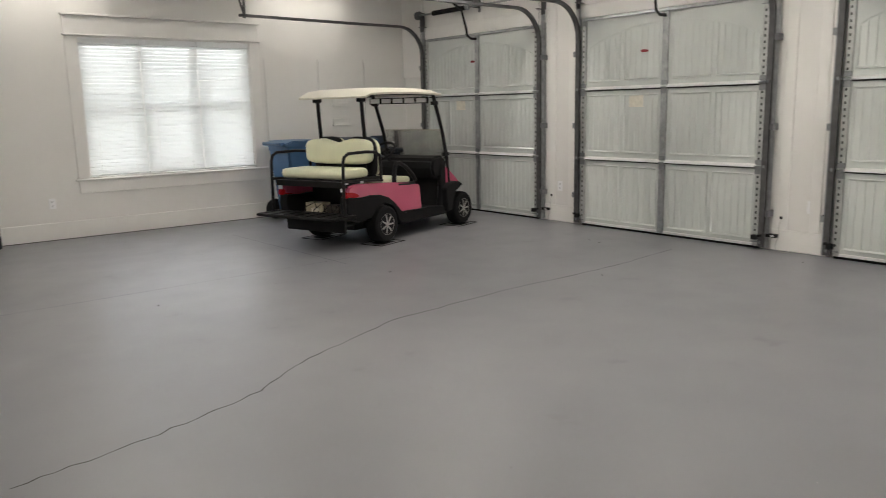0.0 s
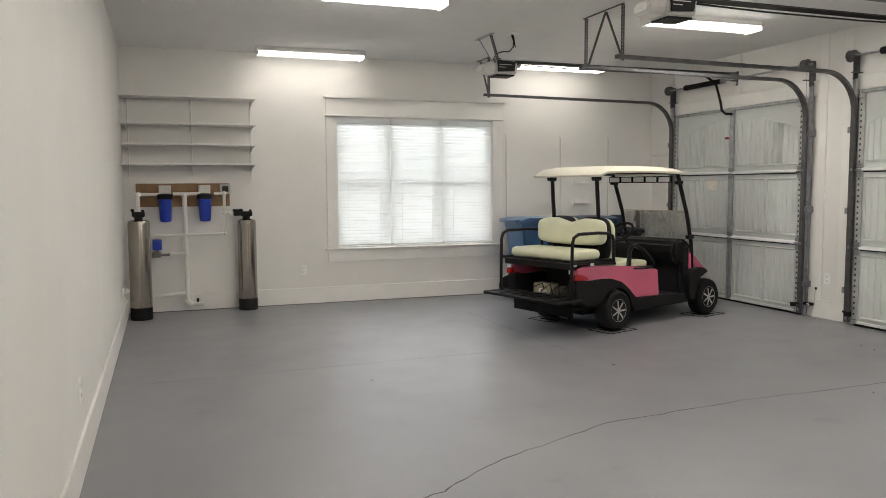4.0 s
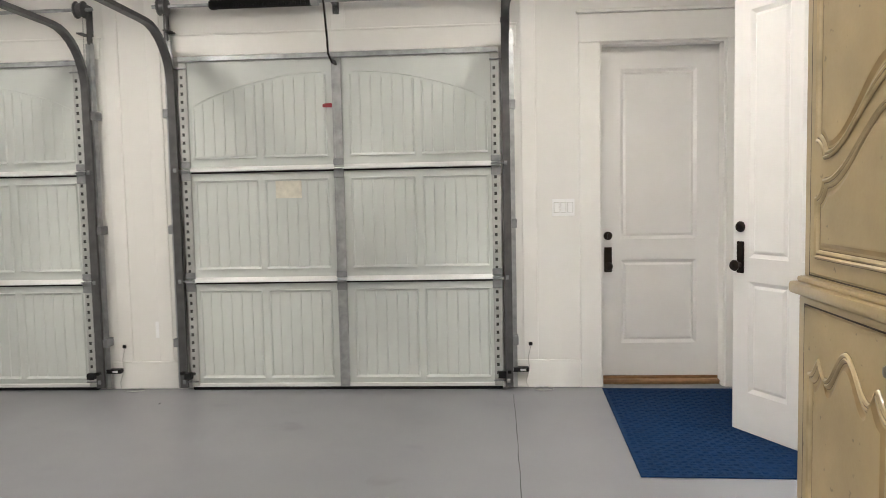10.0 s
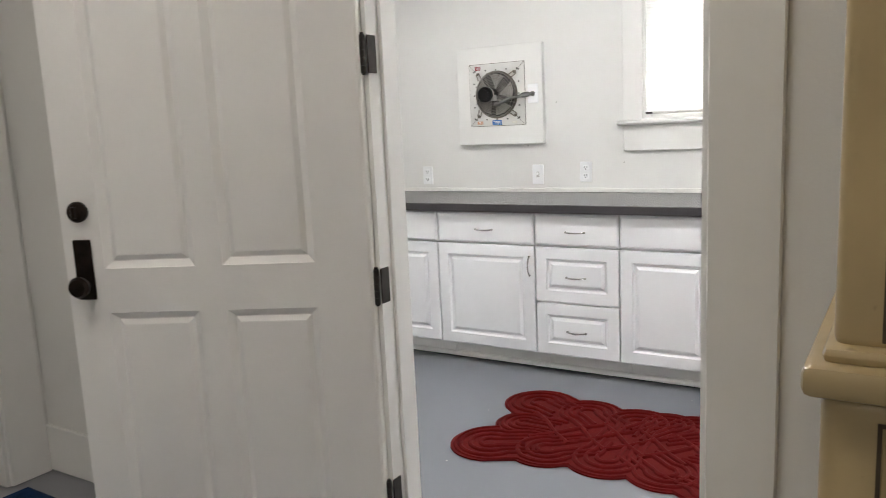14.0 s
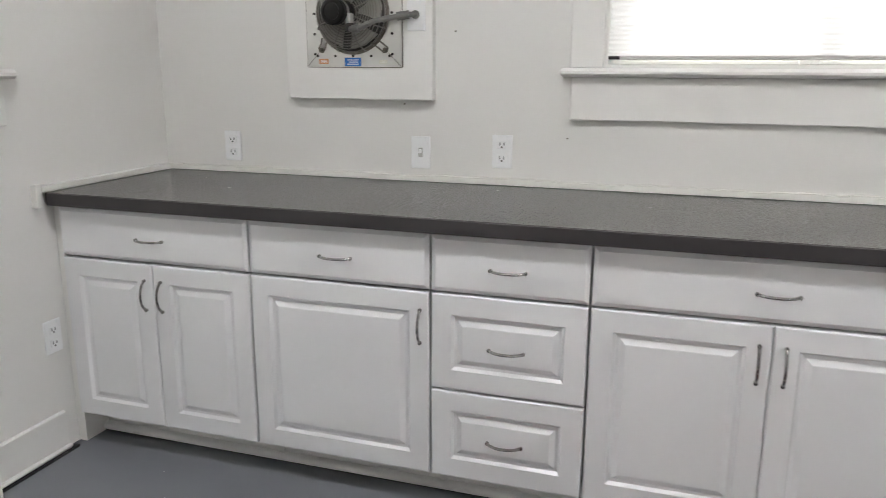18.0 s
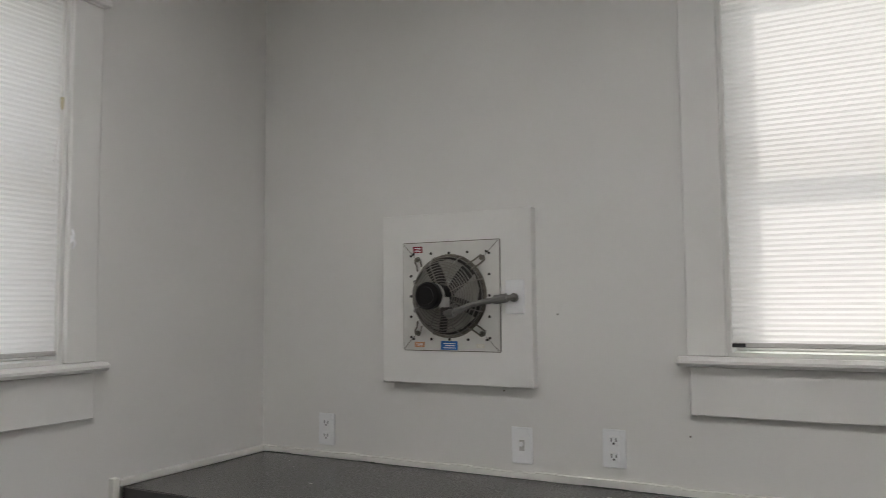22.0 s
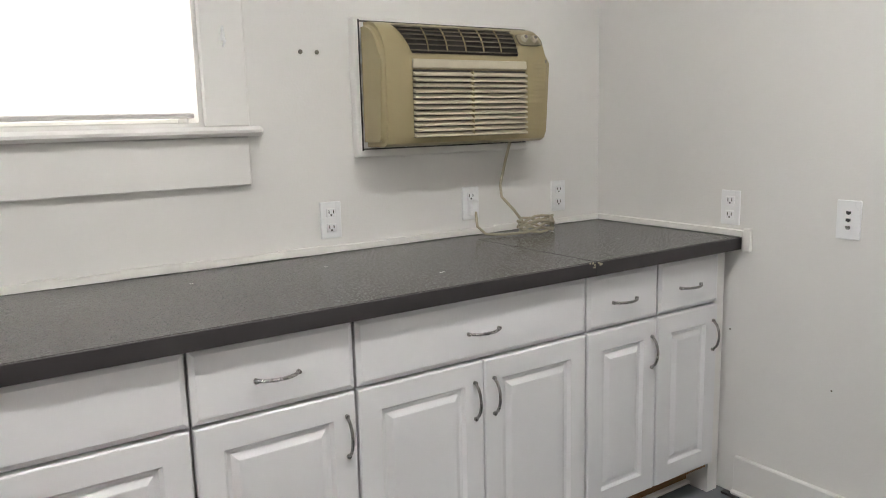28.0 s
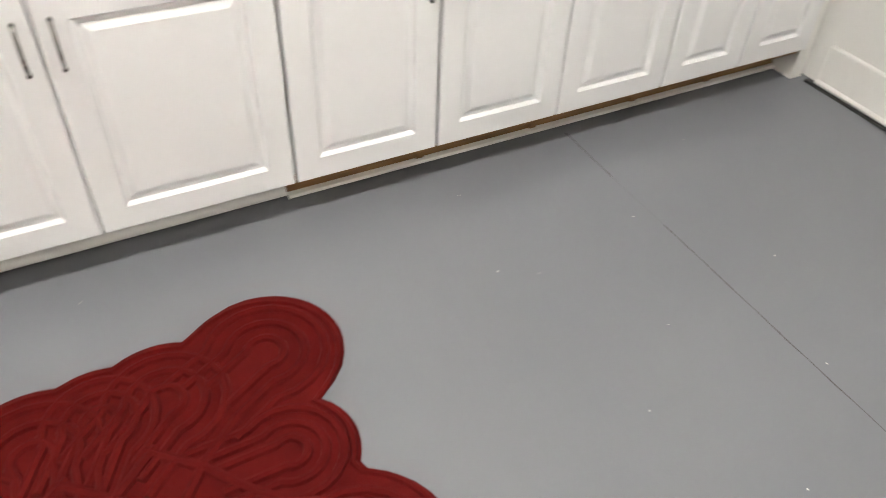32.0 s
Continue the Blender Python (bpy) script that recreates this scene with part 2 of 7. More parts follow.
def floor_material(name, lo, hi, worn, gloss, wear=0.35, spread=0.18):
    """Grey floor paint: cloudy wear, scuffed patches and fine orange peel."""
    m, n, l, b = nodes_of(name)
    tc = n.new("ShaderNodeTexCoord")
    a, c, f = n.new("ShaderNodeTexNoise"), n.new("ShaderNodeTexNoise"), n.new("ShaderNodeTexNoise")
    for tex, s, d in ((a, 0.55, 4), (c, 2.6, 7), (f, 150, 2)):
        tex.inputs["Scale"].default_value, tex.inputs["Detail"].default_value = s, d
        l.new(tc.outputs["Object"], tex.inputs["Vector"])
    r = n.new("ShaderNodeValToRGB")
    r.color_ramp.elements[0].position, r.color_ramp.elements[1].position = 0.3, 0.72
    r.color_ramp.elements[0].color, r.color_ramp.elements[1].color = (*lo, 1), (*hi, 1)
    l.new(a.outputs["Fac"], r.inputs["Fac"])
    r2 = n.new("ShaderNodeValToRGB")
    r2.color_ramp.elements[0].position, r2.color_ramp.elements[1].position = 0.66, 0.74
    l.new(c.outputs["Fac"], r2.inputs["Fac"])
    half = n.new("ShaderNodeMath")
    half.operation, half.inputs[1].default_value = 'MULTIPLY', wear
    l.new(r2.outputs["Color"], half.inputs[0])
    mix = n.new("ShaderNodeMixRGB")
    mix.inputs["Color2"].default_value = (*worn, 1)
    l.new(half.outputs[0], mix.inputs["Fac"])
    l.new(r.outputs["Color"], mix.inputs["Color1"])
    l.new(mix.outputs["Color"], b.inputs["Base Color"])
    mr = n.new("ShaderNodeMapRange")
    mr.inputs["To Min"].default_value, mr.inputs["To Max"].default_value = gloss, gloss + spread
    l.new(c.outputs["Fac"], mr.inputs["Value"])
    l.new(mr.outputs[0], b.inputs["Roughness"])
    bp = n.new("ShaderNodeBump")
    bp.inputs["Strength"].default_value, bp.inputs["Distance"].default_value = 0.12, 0.002
    l.new(f.outputs["Fac"], bp.inputs["Height"])
    l.new(bp.outputs[0], b.inputs["Normal"])
    return m

FLOOR = floor_material("floor_paint", (0.215, 0.217, 0.232), (0.262, 0.264, 0.280), (0.160, 0.160, 0.166), 0.28)
FLOORU = floor_material("workroom_floor_paint", (0.168, 0.176, 0.190), (0.186, 0.195, 0.210), (0.18, 0.19, 0.203), 0.22, 0.15, 0.06)

def emitter(name, rgb, strength):
    m, n, l, b = nodes_of(name)
    b.inputs["Base Color"].default_value = (0.8, 0.8, 0.8, 1)
    b.inputs["Emission Color"].default_value = (*rgb, 1)
    b.inputs["Emission Strength"].default_value = strength
    return m

GLOW = emitter("tube_diffuser", (1.0, 0.935, 0.845), TUBE)
GLOWN = emitter("old_tube_diffuser", (1.0, 0.935, 0.845), TUBE * 0.20)
GLOWU = emitter("workroom_diffuser", (0.985, 0.985, 1.0), TUBE_U)

def cloth(name, rgb, through_share):
    """Thin fabric or slat that lets part of the light through."""
    m, n, l, b = nodes_of(name)
    b.inputs["Base Color"].default_value = (*rgb, 1)
    b.inputs["Roughness"].default_value = 0.7
    t = n.new("ShaderNodeBsdfTranslucent")
    t.inputs["Color"].default_value = (*rgb, 1)
    noise_t = n.new("ShaderNodeTexNoise")
    noise_t.inputs["Scale"].default_value = 300
    mixr = n.new("ShaderNodeMapRange")
    mixr.inputs["To Min"].default_value, mixr.inputs["To Max"].default_value = through_share - 0.06, through_share + 0.06
    l.new(noise_t.outputs["Fac"], mixr.inputs["Value"])
    mx = n.new("ShaderNodeMixShader")
    l.new(mixr.outputs[0], mx.inputs["Fac"])
    l.new(b.outputs[0], mx.inputs[1])
    l.new(t.outputs[0], mx.inputs[2])
    l.new(mx.outputs[0], n["Material Output"].inputs["Surface"])
    return m

SHADE = cloth("cellular_shade", (0.82, 0.82, 0.81), 0.6)
SLAT = cloth("blind_slat", (0.85, 0.865, 0.865), 0.22)

def glass(name, rgb=(1, 1, 1), rough=0.0):
    m, n, l, b = nodes_of(name)
    b.inputs["Base Color"].default_value = (*rgb, 1)
    b.inputs["Transmission Weight"].default_value = 1.0
    b.inputs["Roughness"].default_value = rough
    b.inputs["IOR"].default_value = 1.45
    return m

GLASS = glass("window_glass")
SMOKE = glass("tinted_windscreen", (0.93, 0.91, 0.86))

# ---- mesh helpers ----
def box(bm, x0, x1, y0, y1, z0, z1, bev=0.0, seg=1):
    """A box between two corners, with bevelled edges where bev is given."""
    r = bmesh.ops.create_cube(bm, size=1.0, matrix=Matrix.Translation(((x0 + x1) / 2, (y0 + y1) / 2, (z0 + z1) / 2))
                              @ Matrix.Diagonal((abs(x1 - x0), abs(y1 - y0), abs(z1 - z0), 1)))
    if bev:
        edges = list({e for v in r["verts"] for e in v.link_edges})
        bmesh.ops.bevel(bm, geom=edges, offset=bev, segments=seg, affect='EDGES', profile=0.5)
    return bm

def rod(bm, p, q, r, seg=12, r2=None):
    """A capped cylinder or cone from p to q."""
    p, q = Vector(p), Vector(q)
    d = q - p
    m = Matrix.Translation((p + q) / 2) @ d.to_track_quat("Z", "Y").to_matrix().to_4x4()
    bmesh.ops.create_cone(bm, cap_ends=True, segments=seg, radius1=r, radius2=r if r2 is None else r2, depth=d.length, matrix=m)
    return bm

def sweep(bm, pts, r, seg=8, closed=False, flat=None):
    """A tube of radius r through pts; flat=(w, h) gives a rectangular bar instead."""
    pts = [Vector(p) for p in pts]
    n = len(pts)
    rings = []
    up = Vector((0, 0, 1))
    for i, p in enumerate(pts):
        a = pts[(i - 1) % n] if closed or i else p
        b = pts[(i + 1) % n] if closed or i < n - 1 else p
        t = (b - a).normalized()
        side = t.cross(up)
        if side.length < 1e-3:
            side = t.cross(Vector((0, 1, 0)))
        side.normalize()
        nrm = side.cross(t).normalized()
        if flat:
            w, h = flat[0] / 2, flat[1] / 2
            offs = [(-w, -h), (w, -h), (w, h), (-w, h)]
        else:
            offs = [(r * math.cos(2 * math.pi * k / seg), r * math.sin(2 * math.pi * k / seg)) for k in range(seg)]
        rings.append([bm.verts.new(p + side * u + nrm * v) for u, v in offs])
        up = nrm
    k = len(rings[0])
    for i in range(n if closed else n - 1):
        a, b = rings[i], rings[(i + 1) % n]
        for j in range(k):
            bm.faces.new((a[j], a[(j + 1) % k], b[(j + 1) % k], b[j]))
    if not closed:
        bm.faces.new(rings[0][::-1])
        bm.faces.new(rings[-1])
    return bm

def lathe(bm, prof, c=(0, 0, 0), seg=24, axis="z"):
    """A solid of revolution from (radius, height) pairs."""
    rings = []
    for r, h in prof:
        ring = []
        for k in range(seg):
            a = 2 * math.pi * k / seg
            v = Vector((r * math.cos(a), r * math.sin(a), h))
            if axis == "y":
                v = Vector((v.x, v.z, v.y))
            if axis == "x":
                v = Vector((v.z, v.x, v.y))
            ring.append(bm.verts.new(v + Vector(c)))
        rings.append(ring)
    for a, b in zip(rings, rings[1:]):
        for j in range(seg):
            bm.faces.new((a[j], a[(j + 1) % seg], b[(j + 1) % seg], b[j]))
    bm.faces.new(rings[0][::-1])
    bm.faces.new(rings[-1])
    return bm

def prism(bm, outline, axis, a, b):
    """Extrude a closed outline of (u, v) pairs between a and b along axis."""
    def at(u, v, w):
        return {"x": (w, u, v), "y": (u, w, v), "z": (u, v, w)}[axis]
    lo = [bm.verts.new(at(u, v, a)) for u, v in outline]
    hi = [bm.verts.new(at(u, v, b)) for u, v in outline]
    n = len(outline)
    bm.faces.new(lo)
    bm.faces.new(hi[::-1])
    for i in range(n):
        bm.faces.new((lo[i], lo[(i + 1) % n], hi[(i + 1) % n], hi[i]))
    return bm

def frustum(bm, x0, x1, z0, z1, yb, yf, inset):
    """A raised field: a flat front at yf inside sloping sides down to yb."""
    o = [(x0, z0), (x1, z0), (x1, z1), (x0, z1)]
    i = [(x0 + inset, z0 + inset), (x1 - inset, z0 + inset), (x1 - inset, z1 - inset), (x0 + inset, z1 - inset)]
    vo = [bm.verts.new((x, yb, z)) for x, z in o]
    vi = [bm.verts.new((x, yf, z)) for x, z in i]
    bm.faces.new(vi)
    bm.faces.new(vo[::-1])
    for k in range(4):
        bm.faces.new((vo[k], vo[(k + 1) % 4], vi[(k + 1) % 4], vi[k]))
    return bm

def BM():
    return bmesh.new()

def mesh_of(name, bm, material, smooth=35):
    bmesh.ops.recalc_face_normals(bm, faces=bm.faces)
    me = bpy.data.meshes.new(name)
    bm.to_mesh(me)
    bm.free()
    me.materials.append(material)
    if smooth:
        me.shade_smooth()
        me.set_sharp_from_angle(angle=radians(smooth))
    return me

def part(name, bm, material, parent, label="", smooth=35):
    """Link a bmesh as one mesh object under a thing or a part."""
    ob = new(name, mesh_of(name, bm, material, smooth))
    ob.parent = parent
    if label:
        tagged(ob, label)
    return ob

def thing(name, label, category, m=None, group=""):
    ob = new(name)
    ob.empty_display_size = 0.1
    if m is not None:
        ob.matrix_world = m
    return tagged(ob, label, category, group)

def solo(name, bm, material, label, category, kind="", group="", smooth=35):
    return tagged(new(name, mesh_of(name, bm, material, smooth)), label, category, group, kind)

def setting(name, bm, material, label="", category="", smooth=35):
    return tagged(new(name, mesh_of(name, bm, material, smooth)), label, category, "", "structure")

def wall_boxes(bm, axis, w0, w1, u0, u1, z0, z1, holes):
    """A wall of thickness w0..w1 along u, cut through by holes (ua, ub, za, zb)."""
    def put(ua, ub, za, zb):
        if ub - ua > 1e-4 and zb - za > 1e-4:
            if axis == "x":
                box(bm, ua, ub, w0, w1, za, zb)
            else:
                box(bm, w0, w1, ua, ub, za, zb)
    cuts = sorted({u0, u1, *[h[0] for h in holes], *[h[1] for h in holes]})
    for a, b in zip(cuts, cuts[1:]):
        mine = sorted([h for h in holes if h[0] <= a + 1e-6 and h[1] >= b - 1e-6], key=lambda h: h[2])
        z = z0
        for h in mine:
            put(a, b, z, h[2])
            z = h[3]
        put(a, b, z, z1)
    return bm
# ---- large structure ----
DOORS = (2.24, 5.14, 8.04)      # middles of the three garage doors
WN = (2.717, 4.775, 0.672, 2.258)   # north window
WS = (4.25, 5.51, 1.32, 2.50)   # workroom window over the counter
WE = (-2.225, -1.62, 1.31, 2.42)  # small workroom window
DW = (4.60, 5.50, 0.0, 2.46)    # doorway to the workroom
ED = (-0.375, 0.46, 0.0, 2.35)  # entry door opening

bm = BM()
box(bm, XW - 0.2, XE + 0.2, YS2 + 0.07, YN + 0.2, -0.14, 0.0)
setting("floor", bm, FLOOR, "grey painted concrete floor with scuffs and hairline cracks", "floor")
bm = BM()
box(bm, UX0 - 0.2, XE + 0.2, UY0 - 0.2, YS2 + 0.07, -0.14, 0.0)
setting("floor_workroom", bm, FLOORU, "slate grey painted workroom floor", "floor")
bm = BM()
bmesh.ops.create_grid(bm, x_segments=8, y_segments=8, size=400, matrix=Matrix.Translation((0, 0, -0.17)))
setting("ground", bm, GRASS, "plain ground outside the building", "ground")

bm = BM()
wall_boxes(bm, "x", YN, YN + 0.16, XW - 0.16, XE + 0.16, 0, CEIL, [WN])
setting("wall_north", bm, WALL, "white painted garage wall with a triple window", "wall")
bm = BM()
wall_boxes(bm, "y", XE, XE + 0.18, YS2, YN, 0, CEIL, [(c - 1.07, c + 1.07, 0, 2.30) for c in DOORS] + [ED])
setting("wall_east", bm, WALL, "white painted garage wall with three overhead doors", "wall")
bm = BM()
wall_boxes(bm, "y", XW - 0.16, XW, YS2, YN, 0, CEIL, [])
setting("wall_west", bm, WALL, "white painted plain garage wall", "wall")
bm = BM()
wall_boxes(bm, "x", YS2, YS, XW, XE, 0, CEIL, [DW])
setting("wall_partition", bm, WALL, "white partition wall with a doorway to the workroom", "wall")
bm = BM()
wall_boxes(bm, "x", UY0 - 0.16, UY0, UX0 - 0.16, UX1 + 0.16, 0, CEIL, [WS])
setting("wall_south", bm, WALL, "white workroom wall behind the counter", "wall")
bm = BM()
wall_boxes(bm, "y", UX1, UX1 + 0.16, UY0, YS2, 0, CEIL, [WE])
setting("wall_workroom_east", bm, WALL, "white workroom wall with a narrow window", "wall")
bm = BM()
wall_boxes(bm, "y", UX0 - 0.16, UX0, UY0, YS2, 0, CEIL, [])
setting("wall_workroom_west", bm, WALL, "white workroom end wall", "wall")
bm = BM()
box(bm, XW - 0.16, XE + 0.18, UY0 - 0.16, YN + 0.16, CEIL, CEIL + 0.12)
setting("ceiling", bm, CEILM, "flat white painted ceiling", "ceiling")

# half-width stub wall with a projecting sloped block at its head
bm = BM()
box(bm, UX0, 3.315, -1.405, -1.265, 0, CEIL)
prism(bm, [(-1.656, 0.982), (-1.40, 0.982), (-1.40, 1.62), (-1.656, 1.24)], "x", UX0, 3.313)
setting("wall_stub", bm, WALL, "white stub wall with a projecting sloped block", "wall")

def skirting(name, runs, h, t, shoe):
    """Baseboard lengths, each an object: a board with a quarter-round shoe."""
    for i, (x0, x1, y0, y1, side) in enumerate(runs):
        bm = BM()
        if side in "ns":
            s = 1 if side == "n" else -1
            box(bm, x0, x1, y0, y0 + s * t, 0.004, h, 0.004)
            if shoe:
                box(bm, x0, x1, y0 + s * t, y0 + s * (t + 0.017), 0.009, 0.026, 0.006)
        else:
            s = 1 if side == "e" else -1
            box(bm, x0, x0 + s * t, y0, y1, 0.004, h, 0.004)
            if shoe:
                box(bm, x0 + s * t, x0 + s * (t + 0.017), y0, y1, 0.009, 0.026, 0.006)
        setting(name + "_" + str(i + 1), bm, TRIM, "white painted baseboard", "baseboard")

skirting("baseboard_garage_north", [(XW, XE, YN, YN, "s")], 0.20, 0.018, False)
skirting("baseboard_garage_west", [(XW, XW, YS, YN, "e")], 0.20, 0.018, False)
skirting("baseboard_garage_east", [(XE, XE, 0.60, 1.06, "w"), (XE, XE, 3.46, 3.94, "w"), (XE, XE, 6.36, 6.86, "w"), (XE, XE, 9.24, YN, "w")], 0.20, 0.018, False)
skirting("baseboard_partition", [(5.66, XE, YS, YS, "n"), (4.30, 4.45, YS, YS, "n")], 0.20, 0.018, False)
skirting("baseboard_workroom", [(UX1, UX1, -2.42, YS2, "w"), (UX0, UX0, -2.42, -1.41, "e"), (UX0, UX0, -1.26, YS2, "e"),
                                (UX0, 4.45, YS2, YS2, "s"), (5.65, UX1, YS2, YS2, "s"),
                                (UX0, 3.315, -1.265, -1.265, "n"), (UX0, 3.315, -1.405, -1.405, "s")], 0.145, 0.02, True)
bm = BM()
box(bm, 3.315, 3.336, -1.425, -1.245, 0.004, 0.145, 0.004)
box(bm, 3.336, 3.3525, -1.4425, -1.2275, 0.009, 0.026, 0.006)
box(bm, 3.30, 3.3515, -1.2448, -1.2283, 0.0092, 0.0255, 0.006)
box(bm, 3.30, 3.3515, -1.4417, -1.4252, 0.0092, 0.0255, 0.006)
setting("baseboard_stub_end", bm, TRIM, "white baseboard round the end of the stub wall", "baseboard")
# contact shade along the baseboards, laid in as thin dark strips
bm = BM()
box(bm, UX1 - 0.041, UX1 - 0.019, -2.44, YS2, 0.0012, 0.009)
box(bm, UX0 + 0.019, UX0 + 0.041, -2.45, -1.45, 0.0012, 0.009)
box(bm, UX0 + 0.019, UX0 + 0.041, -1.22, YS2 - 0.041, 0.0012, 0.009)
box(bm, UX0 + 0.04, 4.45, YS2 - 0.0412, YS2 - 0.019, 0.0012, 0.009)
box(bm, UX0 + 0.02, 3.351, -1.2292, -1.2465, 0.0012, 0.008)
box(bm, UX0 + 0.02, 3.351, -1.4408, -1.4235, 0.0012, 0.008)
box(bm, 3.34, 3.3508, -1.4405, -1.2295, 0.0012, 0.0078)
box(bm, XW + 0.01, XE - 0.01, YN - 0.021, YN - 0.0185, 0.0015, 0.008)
setting("trim_painted_shade", bm, SLOT, "dark strips put in for the shade under the baseboards", "gap")

# lintel boards and battens over the garage doors
for c in DOORS:
    bm = BM()
    box(bm, XE - 0.02, XE, c - 1.22, c + 1.22, 2.345, 2.49, 0.004)
    box(bm, XE - 0.026, XE, c - 1.23, c + 1.23, 2.485, 2.50, 0.003)
    setting("trim_lintel", bm, TRIM, "white painted lintel board over a garage door", "lintel")
bm = BM()
for c in DOORS:
    for y in (c - 1.30, c + 1.30):
        box(bm, XE - 0.012, XE, y - 0.05, y + 0.05, 0.20, CEIL, 0.003)
    box(bm, XE - 0.012, XE, c - 0.06, c + 0.04, 2.50, CEIL, 0.003)
setting("trim_battens", bm, TRIM, "white painted vertical battens between garage doors", "batten")
bm = BM()
box(bm, XE - 0.03, XE, 9.24, YN, 1.83, CEIL, 0.004)
setting("wall_chase", bm, WALL, "white boxed chase in the garage corner", "chase")

# ---- windows ----
def casing(name, axis, w, side, u0, u1, z0, z1, cw, head_cap, label, cv=None):
    """Trim round an opening: side boards, a head board with a cap, sill and apron. side: +1 or -1, into the room."""
    def put(bm, ua, ub, za, zb, t, bev=0.004):
        a, b = sorted((w, w + side * t))
        if axis == "x":
            box(bm, ua, ub, a, b, za, zb, bev)
        else:
            box(bm, a, b, ua, ub, za, zb, bev)
    cv = cv or cw
    root = tagged(thing(name, label, "window"), kind="structure")
    for ua, ub in ((u0 - cw, u0), (u1, u1 + cv)):
        bm = BM()
        put(bm, ua, ub, z0, z1, 0.02)
        part("side_casing", bm, TRIM, root)
    bm = BM()
    put(bm, u0 - cw, u1 + cv, z1, z1 + head_cap, 0.024)
    put(bm, u0 - cw - 0.02, u1 + cv + 0.02, z1 + head_cap, z1 + head_cap + 0.025, 0.058)
    put(bm, u0 - cw - 0.015, u1 + cv + 0.015, z1 + 0.004, z1 + 0.024, 0.042)
    part("head_casing", bm, TRIM, root)
    bm = BM()
    put(bm, u0 - cw - 0.03, u1 + cv + 0.03, z0 - 0.028, z0, 0.056, 0.010)
    part("window_sill", bm, TRIM, root)
    bm = BM()
    put(bm, u0 - cw + 0.005, u1 + cv - 0.005, z0 - 0.171, z0 - 0.028, 0.022)
    part("apron", bm, TRIM, root)
    bm = BM()
    d = -side * 0.155
    def rev(ua, ub, za, zb):
        a, b = sorted((w + side * 0.001, w + d))
        if axis == "x":
            box(bm, ua, ub, a, b, za, zb)
        else:
            box(bm, a, b, ua, ub, za, zb)
    rev(u0, u0 + 0.012, z0, z1), rev(u1 - 0.012, u1, z0, z1), rev(u0 + 0.012, u1 - 0.012, z1 - 0.012, z1), rev(u0 + 0.012, u1 - 0.012, z0, z0 + 0.012)
    part("jamb_lining", bm, TRIM, root)
    return root

def sash(root, axis, w, side, u0, u1, z0, z1, lights, st=0.05):
    """A sash set back in the opening, with a meeting rail and glass."""
    a, b = sorted((w - side * 0.10, w - side * 0.135))
    g = w - side * 0.118
    def put(bm, ua, ub, za, zb, p, q):
        if axis == "x":
            box(bm, ua, ub, p, q, za, zb, 0.003)
        else:
            box(bm, p, q, ua, ub, za, zb, 0.003)
    step = (u1 - u0) / lights
    for k in range(lights):
        ua, ub = u0 + k * step, u0 + (k + 1) * step
        bm = BM()
        zm = (z0 + z1) / 2
        for p in ((ua, ua + st, z0, z1), (ub - st, ub, z0, z1), (ua + st, ub - st, z0, z0 + (0.014 if st < 0.05 else 0.06)), (ua + st, ub - st, z1 - st, z1), (ua + st, ub - st, zm - st * 0.6, zm + st * 0.6)):
            put(bm, *p, a, b)
        part("sash_frame", bm, TRIM, root)
        bm = BM()
        put(bm, ua + st - 0.002, ub - st + 0.002, z0 + (0.012 if st < 0.05 else 0.058), z1 - st + 0.002, g - 0.002, g + 0.002)
        pane = part("pane", bm, GLASS, root)
        pane.visible_shadow = False

w1 = casing("window_1", "x", YN, -1, WN[0], WN[1], WN[2], WN[3], 0.13, 0.22, "white triple garage window with lowered slatted blinds")
sash(w1, "x", YN, -1, WN[0] + 0.012, WN[1] - 0.012, WN[2] + 0.012, WN[3] - 0.012, 3)
w2 = casing("window_2", "x", UY0, 1, WS[0], WS[1], WS[2], WS[3], 0.13, 0.14, "white workroom window with a lowered pleated shade", 0.11)
sash(w2, "x", UY0, 1, WS[0] + 0.012, WS[1] - 0.012, WS[2] + 0.012, WS[3] - 0.012, 2, 0.03)
w3 = casing("window_3", "y", UX1, -1, WE[0], WE[1], WE[2], WE[3], 0.105, 0.06, "narrow white workroom window with a lowered pleated shade", 0.155)
sash(w3, "y", UX1, -1, WE[0] + 0.012, WE[1] - 0.012, WE[2] + 0.012, WE[3] - 0.012, 1, 0.032)

